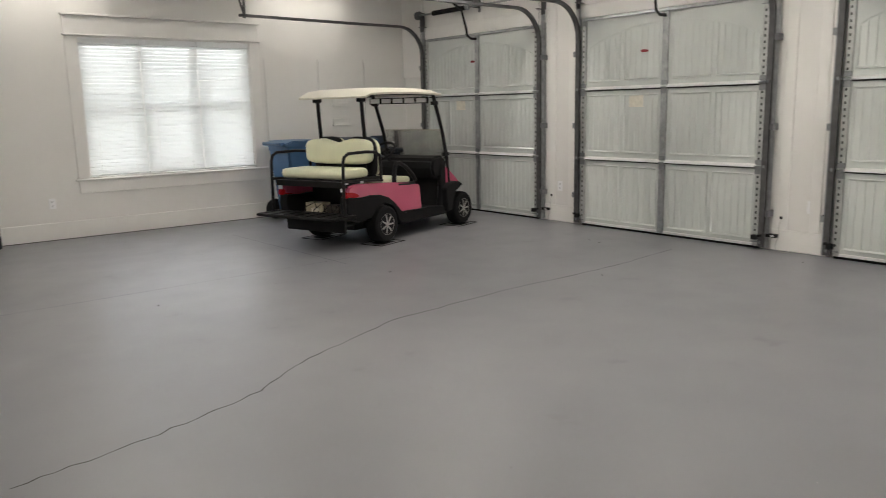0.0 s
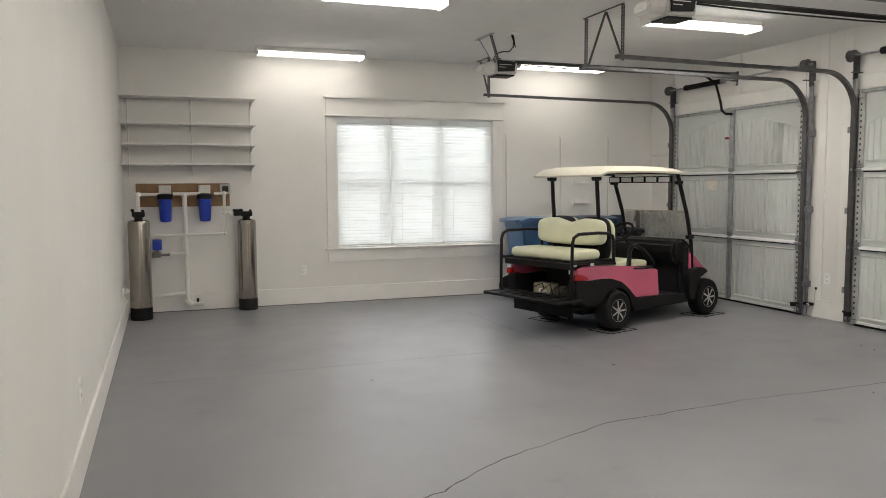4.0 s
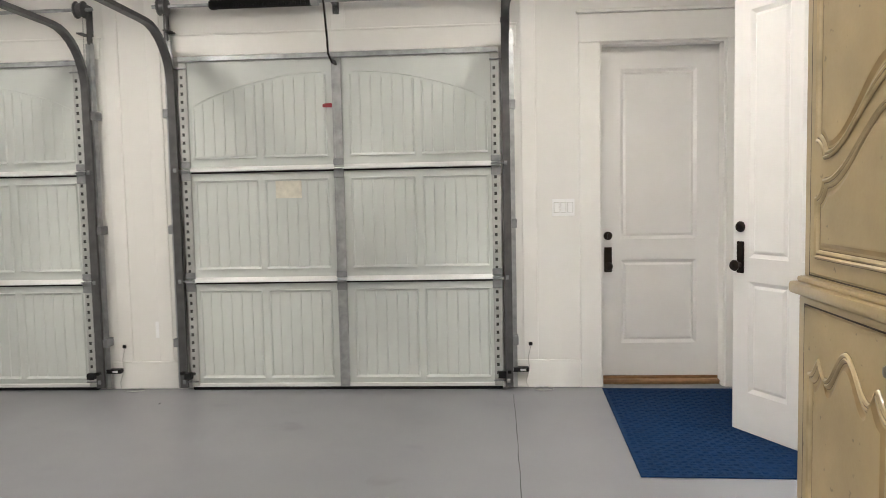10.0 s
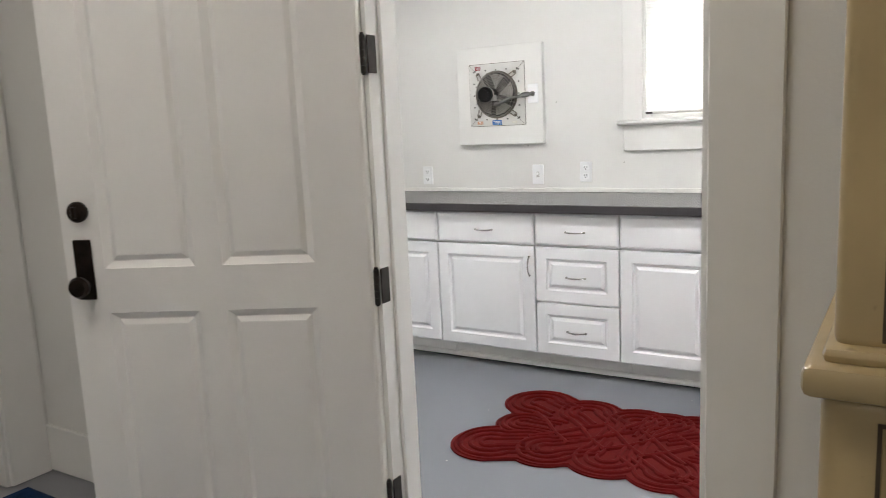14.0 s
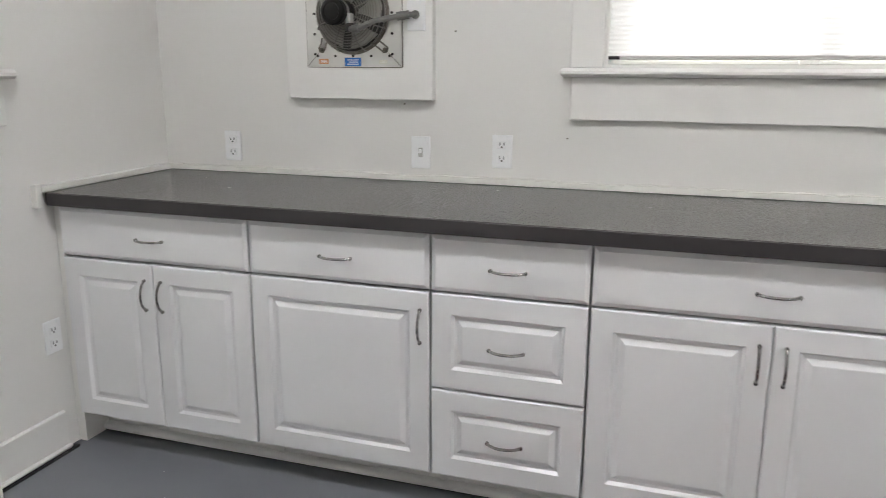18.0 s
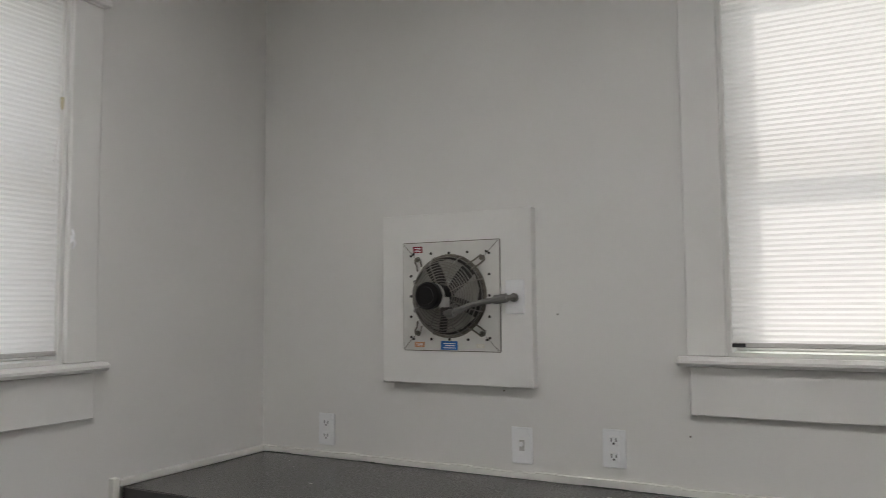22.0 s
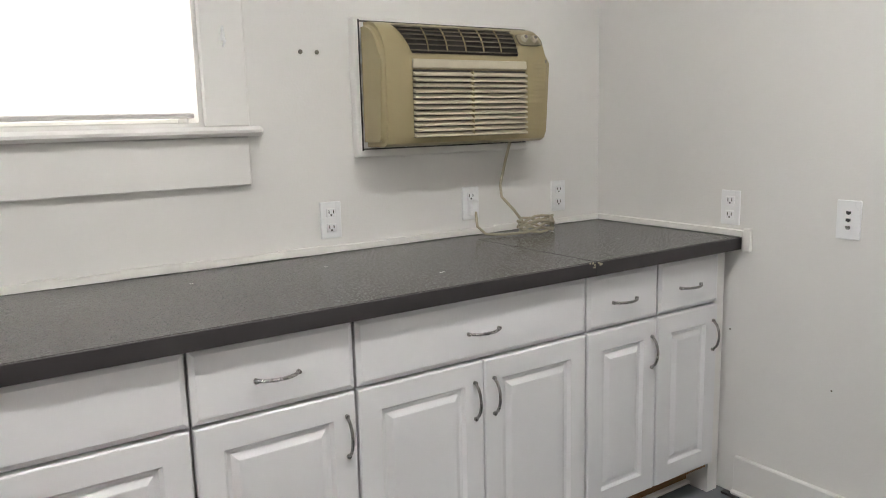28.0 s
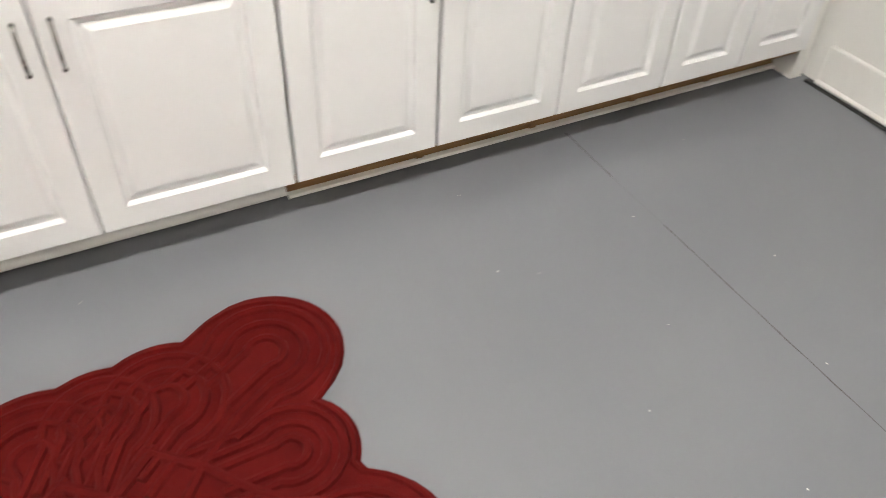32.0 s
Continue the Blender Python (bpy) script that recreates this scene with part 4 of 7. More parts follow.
# ---- hinged doors ----
def panel_door(root, W, H, T, panels, material):
    """A framed door in x 0..W, y -T..0, z 0..H with raised panels (x0, x1, z0, z1) on both faces."""
    xs = sorted({0, W, *[p[0] for p in panels], *[p[1] for p in panels]})
    cols = sorted({(p[0], p[1]) for p in panels})
    edges = [0] + [v for c in cols for v in c] + [W]
    for a, b in zip(edges[0::2], edges[1::2]):
        bm = BM()
        box(bm, a, b, -T, 0, 0, H)
        part("stile", bm, material, root)
    for a, b in cols:
        z = 0
        for p in sorted([p for p in panels if (p[0], p[1]) == (a, b)], key=lambda p: p[2]):
            bm = BM()
            box(bm, a, b, -T, 0, z, p[2])
            part("rail", bm, material, root)
            z = p[3]
        bm = BM()
        box(bm, a, b, -T, 0, z, H)
        part("rail", bm, material, root)
    for a, b, c, d in panels:
        bm = BM()
        for f in (1, -1):
            mid = -T / 2
            def ring(k, y):
                yy = y if f == 1 else -T - y
                return [(a + k, yy, c + k), (b - k, yy, c + k), (b - k, yy, d - k), (a + k, yy, d - k)]
            steps = ((0.0, -0.0003), (0.002, -0.0025), (0.018, -0.0140), (0.020, -0.0155), (0.023, -0.0155), (0.037, -0.0055), (0.041, -0.005))
            vs = [[bm.verts.new(p) for p in ring(k, y)] for k, y in steps]
            for p, q in zip(vs, vs[1:]):
                for e in range(4):
                    bm.faces.new((p[e], p[(e + 1) % 4], q[(e + 1) % 4], q[e]))
            bm.faces.new(vs[-1])
        part("panel", bm, material, root, smooth=0)
    return root

def lockset(root, x, z, flip=1):
    """A deadbolt above a long escutcheon with a round knob, on the face y = 0."""
    bm = BM()
    lathe(bm, [(0.030, 0.0), (0.030, 0.010), (0.024, 0.018), (0.010, 0.020)], (x, 0, z + 0.155), 20, "y")
    box(bm, x - 0.005, x + 0.005, 0.018, 0.034, z + 0.138, z + 0.172, 0.002)
    part("deadbolt", bm, BRONZE, root, "dark bronze deadbolt")
    bm = BM()
    box(bm, x - 0.027, x + 0.027, 0.0, 0.007, z - 0.10, z + 0.075, 0.003)
    part("escutcheon", bm, BRONZE, root, "dark bronze backplate")
    bm = BM()
    lathe(bm, [(0.012, 0.006), (0.012, 0.030), (0.028, 0.040), (0.031, 0.052), (0.024, 0.064), (0.006, 0.068)], (x - 0.004 * flip, 0, z - 0.055), 18, "y")
    part("knob", bm, BRONZE, root, "dark bronze round knob")

entry = thing("door_1", "closed white two-panel entry door with bronze lock", "door", pose(XE + 0.11, -0.368, 0.055, 0, 0, 90))
tagged(entry, kind="structure")
panel_door(entry, 0.82, 2.288, 0.045, [(0.155, 0.675, 0.962, 2.13), (0.155, 0.675, 0.232, 0.818)], DOORP)
lockset(entry, 0.762, 0.833, -1)
bm = BM()
box(bm, 0.0, 0.833, -0.06, 0.05, -0.053, -0.022, 0.008)
box(bm, 0.0, 0.833, -0.06, 0.0, -0.022, -0.004, 0.006)
part("threshold", bm, OAK, entry, "worn oak threshold")

odoor = thing("door_2", "white four-panel door standing open into the garage", "door", pose(5.501, -0.546, 0.012, 0, 0, 26.8))
tagged(odoor, kind="structure")
panel_door(odoor, 0.894, 2.44, 0.045, [(0.165, 0.432, 0.968, 2.29), (0.512, 0.78, 0.968, 2.29), (0.165, 0.432, 0.222, 0.838), (0.512, 0.78, 0.222, 0.838)], DOORP)
lockset(odoor, 0.838, 0.98)
for z in (0.263, 0.893, 1.528, 2.20):
    bm = BM()
    box(bm, -0.005, -0.0005, -0.044, 0.0, z - 0.05, z + 0.05, 0.0014)
    hg = part("hinge", bm, HINGE, odoor, "dark steel butt hinge")
    bm = BM()
    for k in range(5):
        rod(bm, (-0.008, 0.004, z - 0.0505 + 0.0202 * k), (-0.008, 0.004, z - 0.0317 + 0.0202 * k), 0.008, 12)
    rod(bm, (-0.008, 0.004, z - 0.055), (-0.008, 0.004, z + 0.056), 0.005, 10)
    part("knuckle", bm, HINGE, hg)
    for dz in (-0.034, 0.0, 0.034):
        bm = BM()
        rod(bm, (-0.0048, -0.024 + 0.008 * (dz == 0), z + dz), (-0.0062, -0.024 + 0.008 * (dz == 0), z + dz), 0.0045, 10)
        part("screw", bm, PEWTER, hg)

def door_casing(name, axis, w, side, u0, u1, z1, cl, cr, depth, cap=True):
    def put(bm, ua, ub, za, zb, t0, t1, bev=0.004):
        a, b = sorted((w + side * t0, w + side * t1))
        if axis == "x":
            box(bm, ua, ub, a, b, za, zb, bev)
        else:
            box(bm, a, b, ua, ub, za, zb, bev)
    root = tagged(thing(name, "white painted door trim and jamb", "door trim"), kind="structure")
    for a, b in ((u0 - cl, u0), (u1, u1 + cr)):
        bm = BM()
        put(bm, a, b, 0.003, z1, 0, 0.02)
        part("side_casing", bm, TRIM, root)
    bm = BM()
    put(bm, u0 - cl, u1 + cr, z1, z1 + 0.19, 0, 0.024)
    if cap:
        put(bm, u0 - cl - 0.015, u1 + cr + 0.015, z1 + 0.19, z1 + 0.212, 0, 0.05)
    part("head_casing", bm, TRIM, root)
    bm = BM()
    for a, b in ((u0 - 0.001, u0 + 0.014), (u1 - 0.014, u1 + 0.001)):
        put(bm, a, b, 0.003, z1 - 0.014, -depth, 0.001, 0)
    put(bm, u0, u1, z1 - 0.014, z1 + 0.001, -depth, 0.001, 0)
    part("jamb", bm, TRIM, root)
    return root

door_casing("door_trim_entry", "y", XE, -1, ED[0], ED[1], ED[3], 0.165, 0.14, 0.16)
dt = door_casing("door_trim_workroom", "x", YS, 1, DW[0], DW[1], DW[3], 0.15, 0.15, 0.139)
door_casing("door_trim_workroom_back", "x", YS2, -1, DW[0], DW[1], DW[3], 0.11, 0.11, 0.0, False)
bm = BM()
for x0, x1 in ((DW[0] + 0.014, DW[0] + 0.026), (DW[1] - 0.026, DW[1] - 0.014)):
    box(bm, x0, x1, YS - 0.09, YS - 0.052, 0.003, DW[3] - 0.014, 0.002)
part("door_stop", bm, TRIM, dt)
bm = BM()
box(bm, DW[0] + 0.013, DW[0] + 0.016, YS - 0.045, YS - 0.015, 0.86, 0.96, 0.001)
box(bm, DW[0] + 0.013, DW[0] + 0.016, YS - 0.045, YS - 0.015, 1.08, 1.13, 0.001)
part("strike_plate", bm, BRONZE, dt, "dark bronze strike plate")
for z in (0.275, 0.905, 1.54, 2.212):
    bm = BM()
    box(bm, DW[1] - 0.018, DW[1] - 0.0138, YS - 0.034, YS + 0.004, z - 0.05, z + 0.05, 0.001)
    part("hinge_leaf", bm, HINGE, dt, "dark steel hinge leaf")
# ---- workroom: base cabinets, counter ----
FY = -2.462                     # plane of the cabinet fronts

def bow_handle(root, x, z, vertical, L=0.10):
    """A slim arched pull on the face y = FY."""
    bm = BM()
    pts = []
    for k in range(9):
        s = -1 + k / 4
        out = 0.004 + 0.024 * (1 - s * s) ** 0.7
        pts.append((x, FY + out, z + s * L / 2) if vertical else (x + s * L / 2, FY + out, z))
    sweep(bm, pts, 0.0042, 6)
    for e in (pts[0], pts[-1]):
        rod(bm, (e[0], FY + 0.0005, e[2]), (e[0], FY + 0.008, e[2]), 0.0055, 8)
    return part("handle", bm, NICKEL, root, "brushed nickel bow handle")

def front(root, name, x0, x1, z0, z1, raised, handle):
    bm = BM()
    t = 0.019
    if raised:
        s = 0.064
        def ring(k, y):
            return [(x0 + k, y, z0 + k), (x1 - k, y, z0 + k), (x1 - k, y, z1 - k), (x0 + k, y, z1 - k)]
        steps = ((0.0, -t), (0.0, -0.004), (0.003, -0.0005), (0.006, 0.0), (s - 0.004, 0.0), (s + 0.004, -0.0095), (s + 0.011, -0.0105), (s + 0.013, -0.0105), (s + 0.028, -0.0015), (s + 0.031, -0.001))
        vs = [[bm.verts.new(p) for p in ring(k, FY + y)] for k, y in steps]
        for p, q in zip(vs, vs[1:]):
            for e in range(4):
                bm.faces.new((p[e], p[(e + 1) % 4], q[(e + 1) % 4], q[e]))
        bm.faces.new(vs[0][::-1])
        bm.faces.new(vs[-1])
    else:
        box(bm, x0, x1, FY - t, FY - 0.006, z0, z1)
        frustum(bm, x0, x1, z0, z1, FY - 0.0061, FY, 0.012)
    ob = part(name, bm, CABP, root, smooth=0)
    if handle:
        bow_handle(ob, *handle)
    return ob

def cabinet(x0, x1, kind, label, drawers=1):
    root = thing("base_cabinet", label, "cabinet", group="workroom base cabinets")
    bm = BM()
    box(bm, x0 + 0.001, x1 - 0.001, UY0 + 0.002, FY - 0.05, 0.105, 0.872)
    box(bm, x0 + 0.012, x1 - 0.012, FY - 0.051, FY - 0.0192, 0.13, 0.69)
    box(bm, x0 + 0.012, x1 - 0.012, FY - 0.051, FY - 0.0192, 0.715, 0.85)
    part("body", bm, CABP, root)
    g = 0.004
    zt, zd, zb = 0.864, 0.701, 0.122
    if kind == "drawers":
        front(root, "drawer_front", x0 + g, x1 - g, zd, zt, False, ((x0 + x1) / 2, 0.774, False))
        front(root, "drawer_front", x0 + g, x1 - g, 0.405, zd - 0.008, True, ((x0 + x1) / 2, 0.54, False))
        front(root, "drawer_front", x0 + g, x1 - g, zb, 0.397, True, ((x0 + x1) / 2, 0.252, False))
        return root
    front(root, "drawer_front", x0 + g, x1 - g, zd, zt, False, ((x0 + x1) / 2, 0.774, False))
    if kind == "double":
        m = (x0 + x1) / 2
        front(root, "cabinet_door", x0 + g, m - 0.002, zb, zd - 0.008, True, (m - 0.032, 0.588, True))
        front(root, "cabinet_door", m + 0.002, x1 - g, zb, zd - 0.008, True, (m + 0.032, 0.588, True))
    else:
        hx = x0 + 0.03 if kind == "hinge_east" else x1 - 0.03
        front(root, "cabinet_door", x0 + g, x1 - g, zb, zd - 0.008, True, (hx, 0.588, True))
    return root

cabinet(6.489, 7.215, "double", "white raised-panel base cabinet with one wide drawer")
cabinet(5.895, 6.489, "hinge_east", "white raised-panel base cabinet with a single wide door")
cabinet(5.44, 5.895, "drawers", "white base cabinet with three drawers")
cabinet(4.52, 5.44, "double", "wide white raised-panel base cabinet with two doors")
cabinet(4.13, 4.52, "hinge_east", "narrow white raised-panel base cabinet with one door")
cabinet(3.37, 4.13, "double", "white raised-panel base cabinet with two doors")
cabinet(3.06, 3.37, "hinge_east", "slim white raised-panel base cabinet with one door")
cabinet(2.755, 3.06, "hinge_east", "slim white raised-panel base cabinet beside the end wall")
bm = BM()
box(bm, 2.70, 2.753, UY0 + 0.002, FY - 0.022, 0.0, 0.872)
box(bm, 7.217, UX1 - 0.001, UY0 + 0.002, FY - 0.022, 0.0, 0.872)
setting("trim_cabinet_fillers", bm, TRIM, "white filler strips at the ends of the cabinets", "filler")
bm = BM()
box(bm, 2.70, 4.52, -2.620, -2.574, 0.0, 0.104, 0.002)
setting("trim_toe_kick", bm, BASEW, "bare wood toe kick under the cabinets", "toe kick")
bm = BM()
box(bm, 4.522, UX1 - 0.03, -2.615, -2.594, 0.0, 0.104, 0.002)
setting("trim_toe_board", bm, TRIM, "white painted toe board", "toe board")
bm = BM()
prism(bm, [(-2.594, 0.007), (-2.571, 0.007), (-2.570, 0.012), (-2.573, 0.022), (-2.580, 0.028), (-2.594, 0.031)], "x", 4.522, UX1 - 0.03)
prism(bm, [(-2.574, 0.005), (-2.556, 0.005), (-2.555, 0.009), (-2.559, 0.014), (-2.574, 0.016)], "x", 2.70, 4.521)
setting("trim_toe_shoe", bm, TRIM, "white shoe moulding under the cabinets", "shoe moulding")
# shadow line below the shoe moulding, modelled as a dark strip
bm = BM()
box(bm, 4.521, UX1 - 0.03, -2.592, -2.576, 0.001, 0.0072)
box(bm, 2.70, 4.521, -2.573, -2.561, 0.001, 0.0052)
setting("trim_toe_shade", bm, SLOT, "dark strip in place of shade under the shoe moulding", "gap")
for x, mt, lb in ((6.48, TRIM, "white painted batten on the toe board"), (5.89, TRIM, "white painted batten on the toe board"), (5.43, TRIM, "white painted batten on the toe board"), (4.53, TRIM, "white painted batten on the toe board"), (4.13, BASEW, "bare wood block under a cabinet joint"), (3.75, BASEW, "bare wood block under a cabinet joint"), (3.37, BASEW, "bare wood block under a cabinet joint"), (3.06, BASEW, "bare wood block under a cabinet joint")):
    bm = BM()
    y0 = -2.574 if mt is BASEW else -2.594
    box(bm, x - 0.013, x + 0.013, y0, y0 + 0.009, 0.017 if mt is BASEW else 0.031, 0.104, 0.002)
    setting("trim_toe_block", bm, mt, lb, "toe block")

bm = BM()
box(bm, 2.76, 4.515, FY - 0.046, FY - 0.026, 0.096, 0.1195, 0.002)
setting("trim_raw_edge", bm, BASEW, "bare wood edge under the cabinet doors", "raw edge")

counter = thing("countertop", "long dark grey laminate countertop with worn front edge", "countertop")
bm = BM()
box(bm, UX0 + 0.006, UX1 - 0.019, UY0 + 0.003, -2.435, 0.875, 0.915, 0.003)
part("laminate_top", bm, LAMI, counter)
bm = BM()
box(bm, UX0 + 0.006, UX1 - 0.028, -2.4349, -2.431, 0.873, 0.9135, 0.001)
part("front_edge", bm, LAME, counter, "darker laminate front edge")
bm = BM()
for k in range(12):
    x, y, r = random.uniform(2.9, 7.1), random.uniform(-3.0, -2.5), random.uniform(0.001, 0.004)
    box(bm, x - r * 2, x + r * 2, y - r * 0.6, y + r * 0.6, 0.9152, 0.9156)
tagged(part("paint_flecks", bm, GLUE, counter, "pale paint flecks and scratches"), kind="stuff")
bm = BM()
box(bm, 3.364, 3.3665, -2.99, -2.4325, 0.9146, 0.9154)
box(bm, 3.364, 3.3665, -2.4312, -2.4305, 0.874, 0.914)
part("joint_line", bm, SLOT, counter, "dark joint between counter lengths")
for k in range(9):
    bm = BM()
    x, z = 3.365 + random.uniform(-0.035, 0.035), random.uniform(0.898, 0.912)
    box(bm, x, x + random.uniform(0.004, 0.012), -2.4312, -2.4302, z, z + 0.004)
    part("edge_chip", bm, CORD, counter, "pale chip in the laminate edge")
bm = BM()
for k in range(60):
    a = UX0 + 0.005 + (UX1 - UX0 - 0.01) * k / 60
    h = 0.938 + random.uniform(-0.003, 0.003)
    box(bm, a, a + (UX1 - UX0 - 0.01) / 60, UY0 + 0.001, UY0 + 0.018, 0.9165 + random.choice((0, 0, 0, 0.002)), h)
setting("trim_backsplash", bm, GLUE, "white caulked strip along the back of the counter", "trim", smooth=0)
for nm, x0, x1 in (("trim_counter_end_east", UX1 - 0.026, UX1 - 0.001), ("trim_counter_end_west", UX0 + 0.001, UX0 + 0.018)):
    bm = BM()
    box(bm, x0, x1, UY0 + 0.019, -2.42, 0.9165, 0.938, 0.002)
    box(bm, x0, x1, -2.42, -2.395, 0.868, 0.945, 0.002)
    setting(nm, bm, GLUE, "white strip at the end of the counter", "trim")

# ---- outlets and switches ----
def wall_plate(m, kind, label):
    """A cover plate on the face y = 0 looking towards +y."""
    root = thing("wall_outlet" if kind == "outlet" else "wall_switch", label, "outlet" if kind == "outlet" else "switch", m)
    W = 0.152 if kind == "triple" else 0.072
    bm = BM()
    box(bm, -W / 2, W / 2, 0.0, 0.007, -0.058, 0.058, 0.002)
    part("cover_plate", bm, PLATE, root)
    if kind == "outlet":
        for z in (-0.024, 0.024):
            bm = BM()
            box(bm, -0.017, 0.017, 0.005, 0.0095, z - 0.015, z + 0.015, 0.003)
            rec = part("receptacle", bm, PLATE, root)
            bm = BM()
            box(bm, -0.009, -0.006, 0.0092, 0.0100, z - 0.003, z + 0.008)
            box(bm, 0.006, 0.009, 0.0092, 0.0100, z - 0.003, z + 0.008)
            rod(bm, (0, 0.0090, z - 0.008), (0, 0.0100, z - 0.008), 0.0035, 8)
            part("plug_slot", bm, SLOT, rec)
    elif kind == "toggle":
        bm = BM()
        box(bm, -0.005, 0.005, 0.005, 0.018, -0.002, 0.012, 0.002)
        part("toggle", bm, PLATE, root)
        bm = BM()
        box(bm, -0.0085, 0.0085, 0.0068, 0.0078, -0.017, 0.017)
        part("switch_slot", bm, OPENG, root)
    elif kind == "phone":
        for z in (-0.022, 0.0, 0.022):
            bm = BM()
            box(bm, -0.007, 0.007, 0.0065, 0.0085, z - 0.004, z + 0.004)
            box(bm, -0.0035, 0.0035, 0.0065, 0.0085, z - 0.0065, z - 0.004)
            part("jack", bm, SLOT if z > -0.01 else NICKEL, root)
    else:
        for x in (-0.046, 0.0, 0.046):
            bm = BM()
            box(bm, x - 0.016, x + 0.016, 0.005, 0.011, -0.033, 0.033, 0.003)
            rk = part("rocker", bm, PLATE, root)
            bm = BM()
            box(bm, x - 0.0185, x + 0.0185, 0.0068, 0.0075, -0.0355, 0.0355)
            part("rocker_gap", bm, OPENG, rk)
    return root

for x, z, k, lb in ((6.935, 1.018, "outlet", "white duplex outlet above the counter"), (6.15, 1.02, "toggle", "white toggle switch under the exhaust fan"),
                    (5.847, 1.034, "outlet", "white duplex outlet above the counter"), (3.87, 1.02, "outlet", "white duplex outlet beside the air conditioner cord"),
                    (3.32, 1.03, "outlet", "white outlet with the air conditioner plug"), (2.90, 1.025, "outlet", "white duplex outlet near the end wall")):
    wall_plate(pose(x, UY0 + 0.0005, z), k, lb)
wall_plate(pose(UX0 + 0.0005, -2.48, 1.01, 0, 0, -90), "outlet", "white duplex outlet on the end wall over the counter")
wall_plate(pose(UX0 + 0.0005, -2.08, 1.005, 0, 0, -90), "phone", "white jack plate on the end wall")
wall_plate(pose(XE - 0.0005, 0.71, 1.25, 0, 0, 90), "triple", "white triple rocker switch beside the entry door")
wall_plate(pose(XE - 0.0005, 3.58, 0.43, 0, 0, 90), "outlet", "white outlet between garage doors")
wall_plate(pose(XE - 0.0005, 6.62, 0.43, 0, 0, 90), "outlet", "white outlet between garage doors")
wall_plate(pose(2.29, YN - 0.0005, 0.415, 0, 0, 180), "outlet", "white outlet low on the garage wall")
wall_plate(pose(XW + 0.0005, 4.6, 0.42, 0, 0, -90), "outlet", "white outlet low on the garage wall")
wall_plate(pose(UX1 - 0.0005, -2.415, 0.42, 0, 0, 90), "outlet", "white outlet beside the end cabinet")

# ---- exhaust fan ----
fan = thing("exhaust_fan", "wall exhaust fan with wire guard in a white boxed frame", "exhaust fan", pose(6.39, UY0 - 0.015, 1.505))
bm = BM()
box(bm, -0.296, 0.272, 0.0, 0.052, -0.298, 0.285, 0.002)
part("wooden_frame", bm, TRIM, fan, "white painted boxed frame")
bm = BM()
box(bm, -0.184, 0.184, 0.0521, 0.057, -0.184, 0.184, 0.001)
frustum(bm, -0.184, 0.184, -0.184, 0.184, 0.0571, 0.061, 0.02)
part("mounting_plate", bm, SHEETM, fan, "bright sheet metal mounting plate")
for sx in (-1, 1):
    for sz in (-1, 1):
        bm = BM()
        sweep(bm, [(sx * 0.135, 0.0614, sz * 0.135), (sx * 0.164, 0.0614, sz * 0.164), (sx * 0.182, 0.0588, sz * 0.182)], 0, flat=(0.0016, 0.0016))
        part("plate_seam", bm, PEWTER, fan)
for sx, sz in ((-1, 0), (1, 0), (0, -1), (0, 1)):
    bm = BM()
    a0, b0 = (0.0012, 0.184) if sx else (0.184, 0.0012)
    box(bm, sx * 0.1855 - a0, sx * 0.1855 + a0, 0.0522, 0.0545, sz * 0.1855 - b0, sz * 0.1855 + b0)
    part("plate_edge", bm, PEWTER, fan)
bm = BM()
rod(bm, (0, 0.0605, 0), (0, 0.0625, 0), 0.134, 40)
part("throat", bm, ACD, fan, "dark fan opening")
bm = BM()
sweep(bm, [(0.136 * math.cos(2 * math.pi * k / 40), 0.064, 0.136 * math.sin(2 * math.pi * k / 40)) for k in range(40)], 0.006, 6, True)
part("throat_ring", bm, PEWTER, fan)
for k in range(5):
    bm = BM()
    a0 = 2 * math.pi * k / 5 + 0.45
    rows = []
    for j in range(6):
        r = 0.032 + 0.092 * j / 5
        w = 0.26 + 0.20 * j / 5
        rows.append([bm.verts.new((r * math.cos(a0 + s * w), 0.080 + s * 0.012, r * math.sin(a0 + s * w))) for s in (-1, 0, 1)])
    for a, b in zip(rows, rows[1:]):
        for j in range(2):
            bm.faces.new((a[j], a[j + 1], b[j + 1], b[j]))
    bmesh.ops.solidify(bm, geom=list(bm.faces), thickness=0.002)
    part("blade", bm, BLADE, fan)
GUARD = surface("guard_wire", (0.30, 0.285, 0.26), 0.38, metal=0.6, var=0.2, bump=0.02)
for q in range(11):
    r = 0.040 + 0.0092 * q
    d = 0.116 if r < 0.112 else 0.116 - (r - 0.112) * 1.9
    bm = BM()
    sweep(bm, [(r * math.cos(2 * math.pi * k / 32), d, r * math.sin(2 * math.pi * k / 32)) for k in range(32)], 0.0017, 5, True)
    part("guard_ring", bm, GUARD, fan)
for k in range(8):
    a = 2 * math.pi * k / 8 + 0.39
    bm = BM()
    sweep(bm, [(t * math.cos(a), d, t * math.sin(a)) for t, d in ((0.036, 0.119), (0.112, 0.119), (0.136, 0.086), (0.142, 0.064))], 0.0021, 5)
    part("guard_spoke", bm, GUARD, fan)
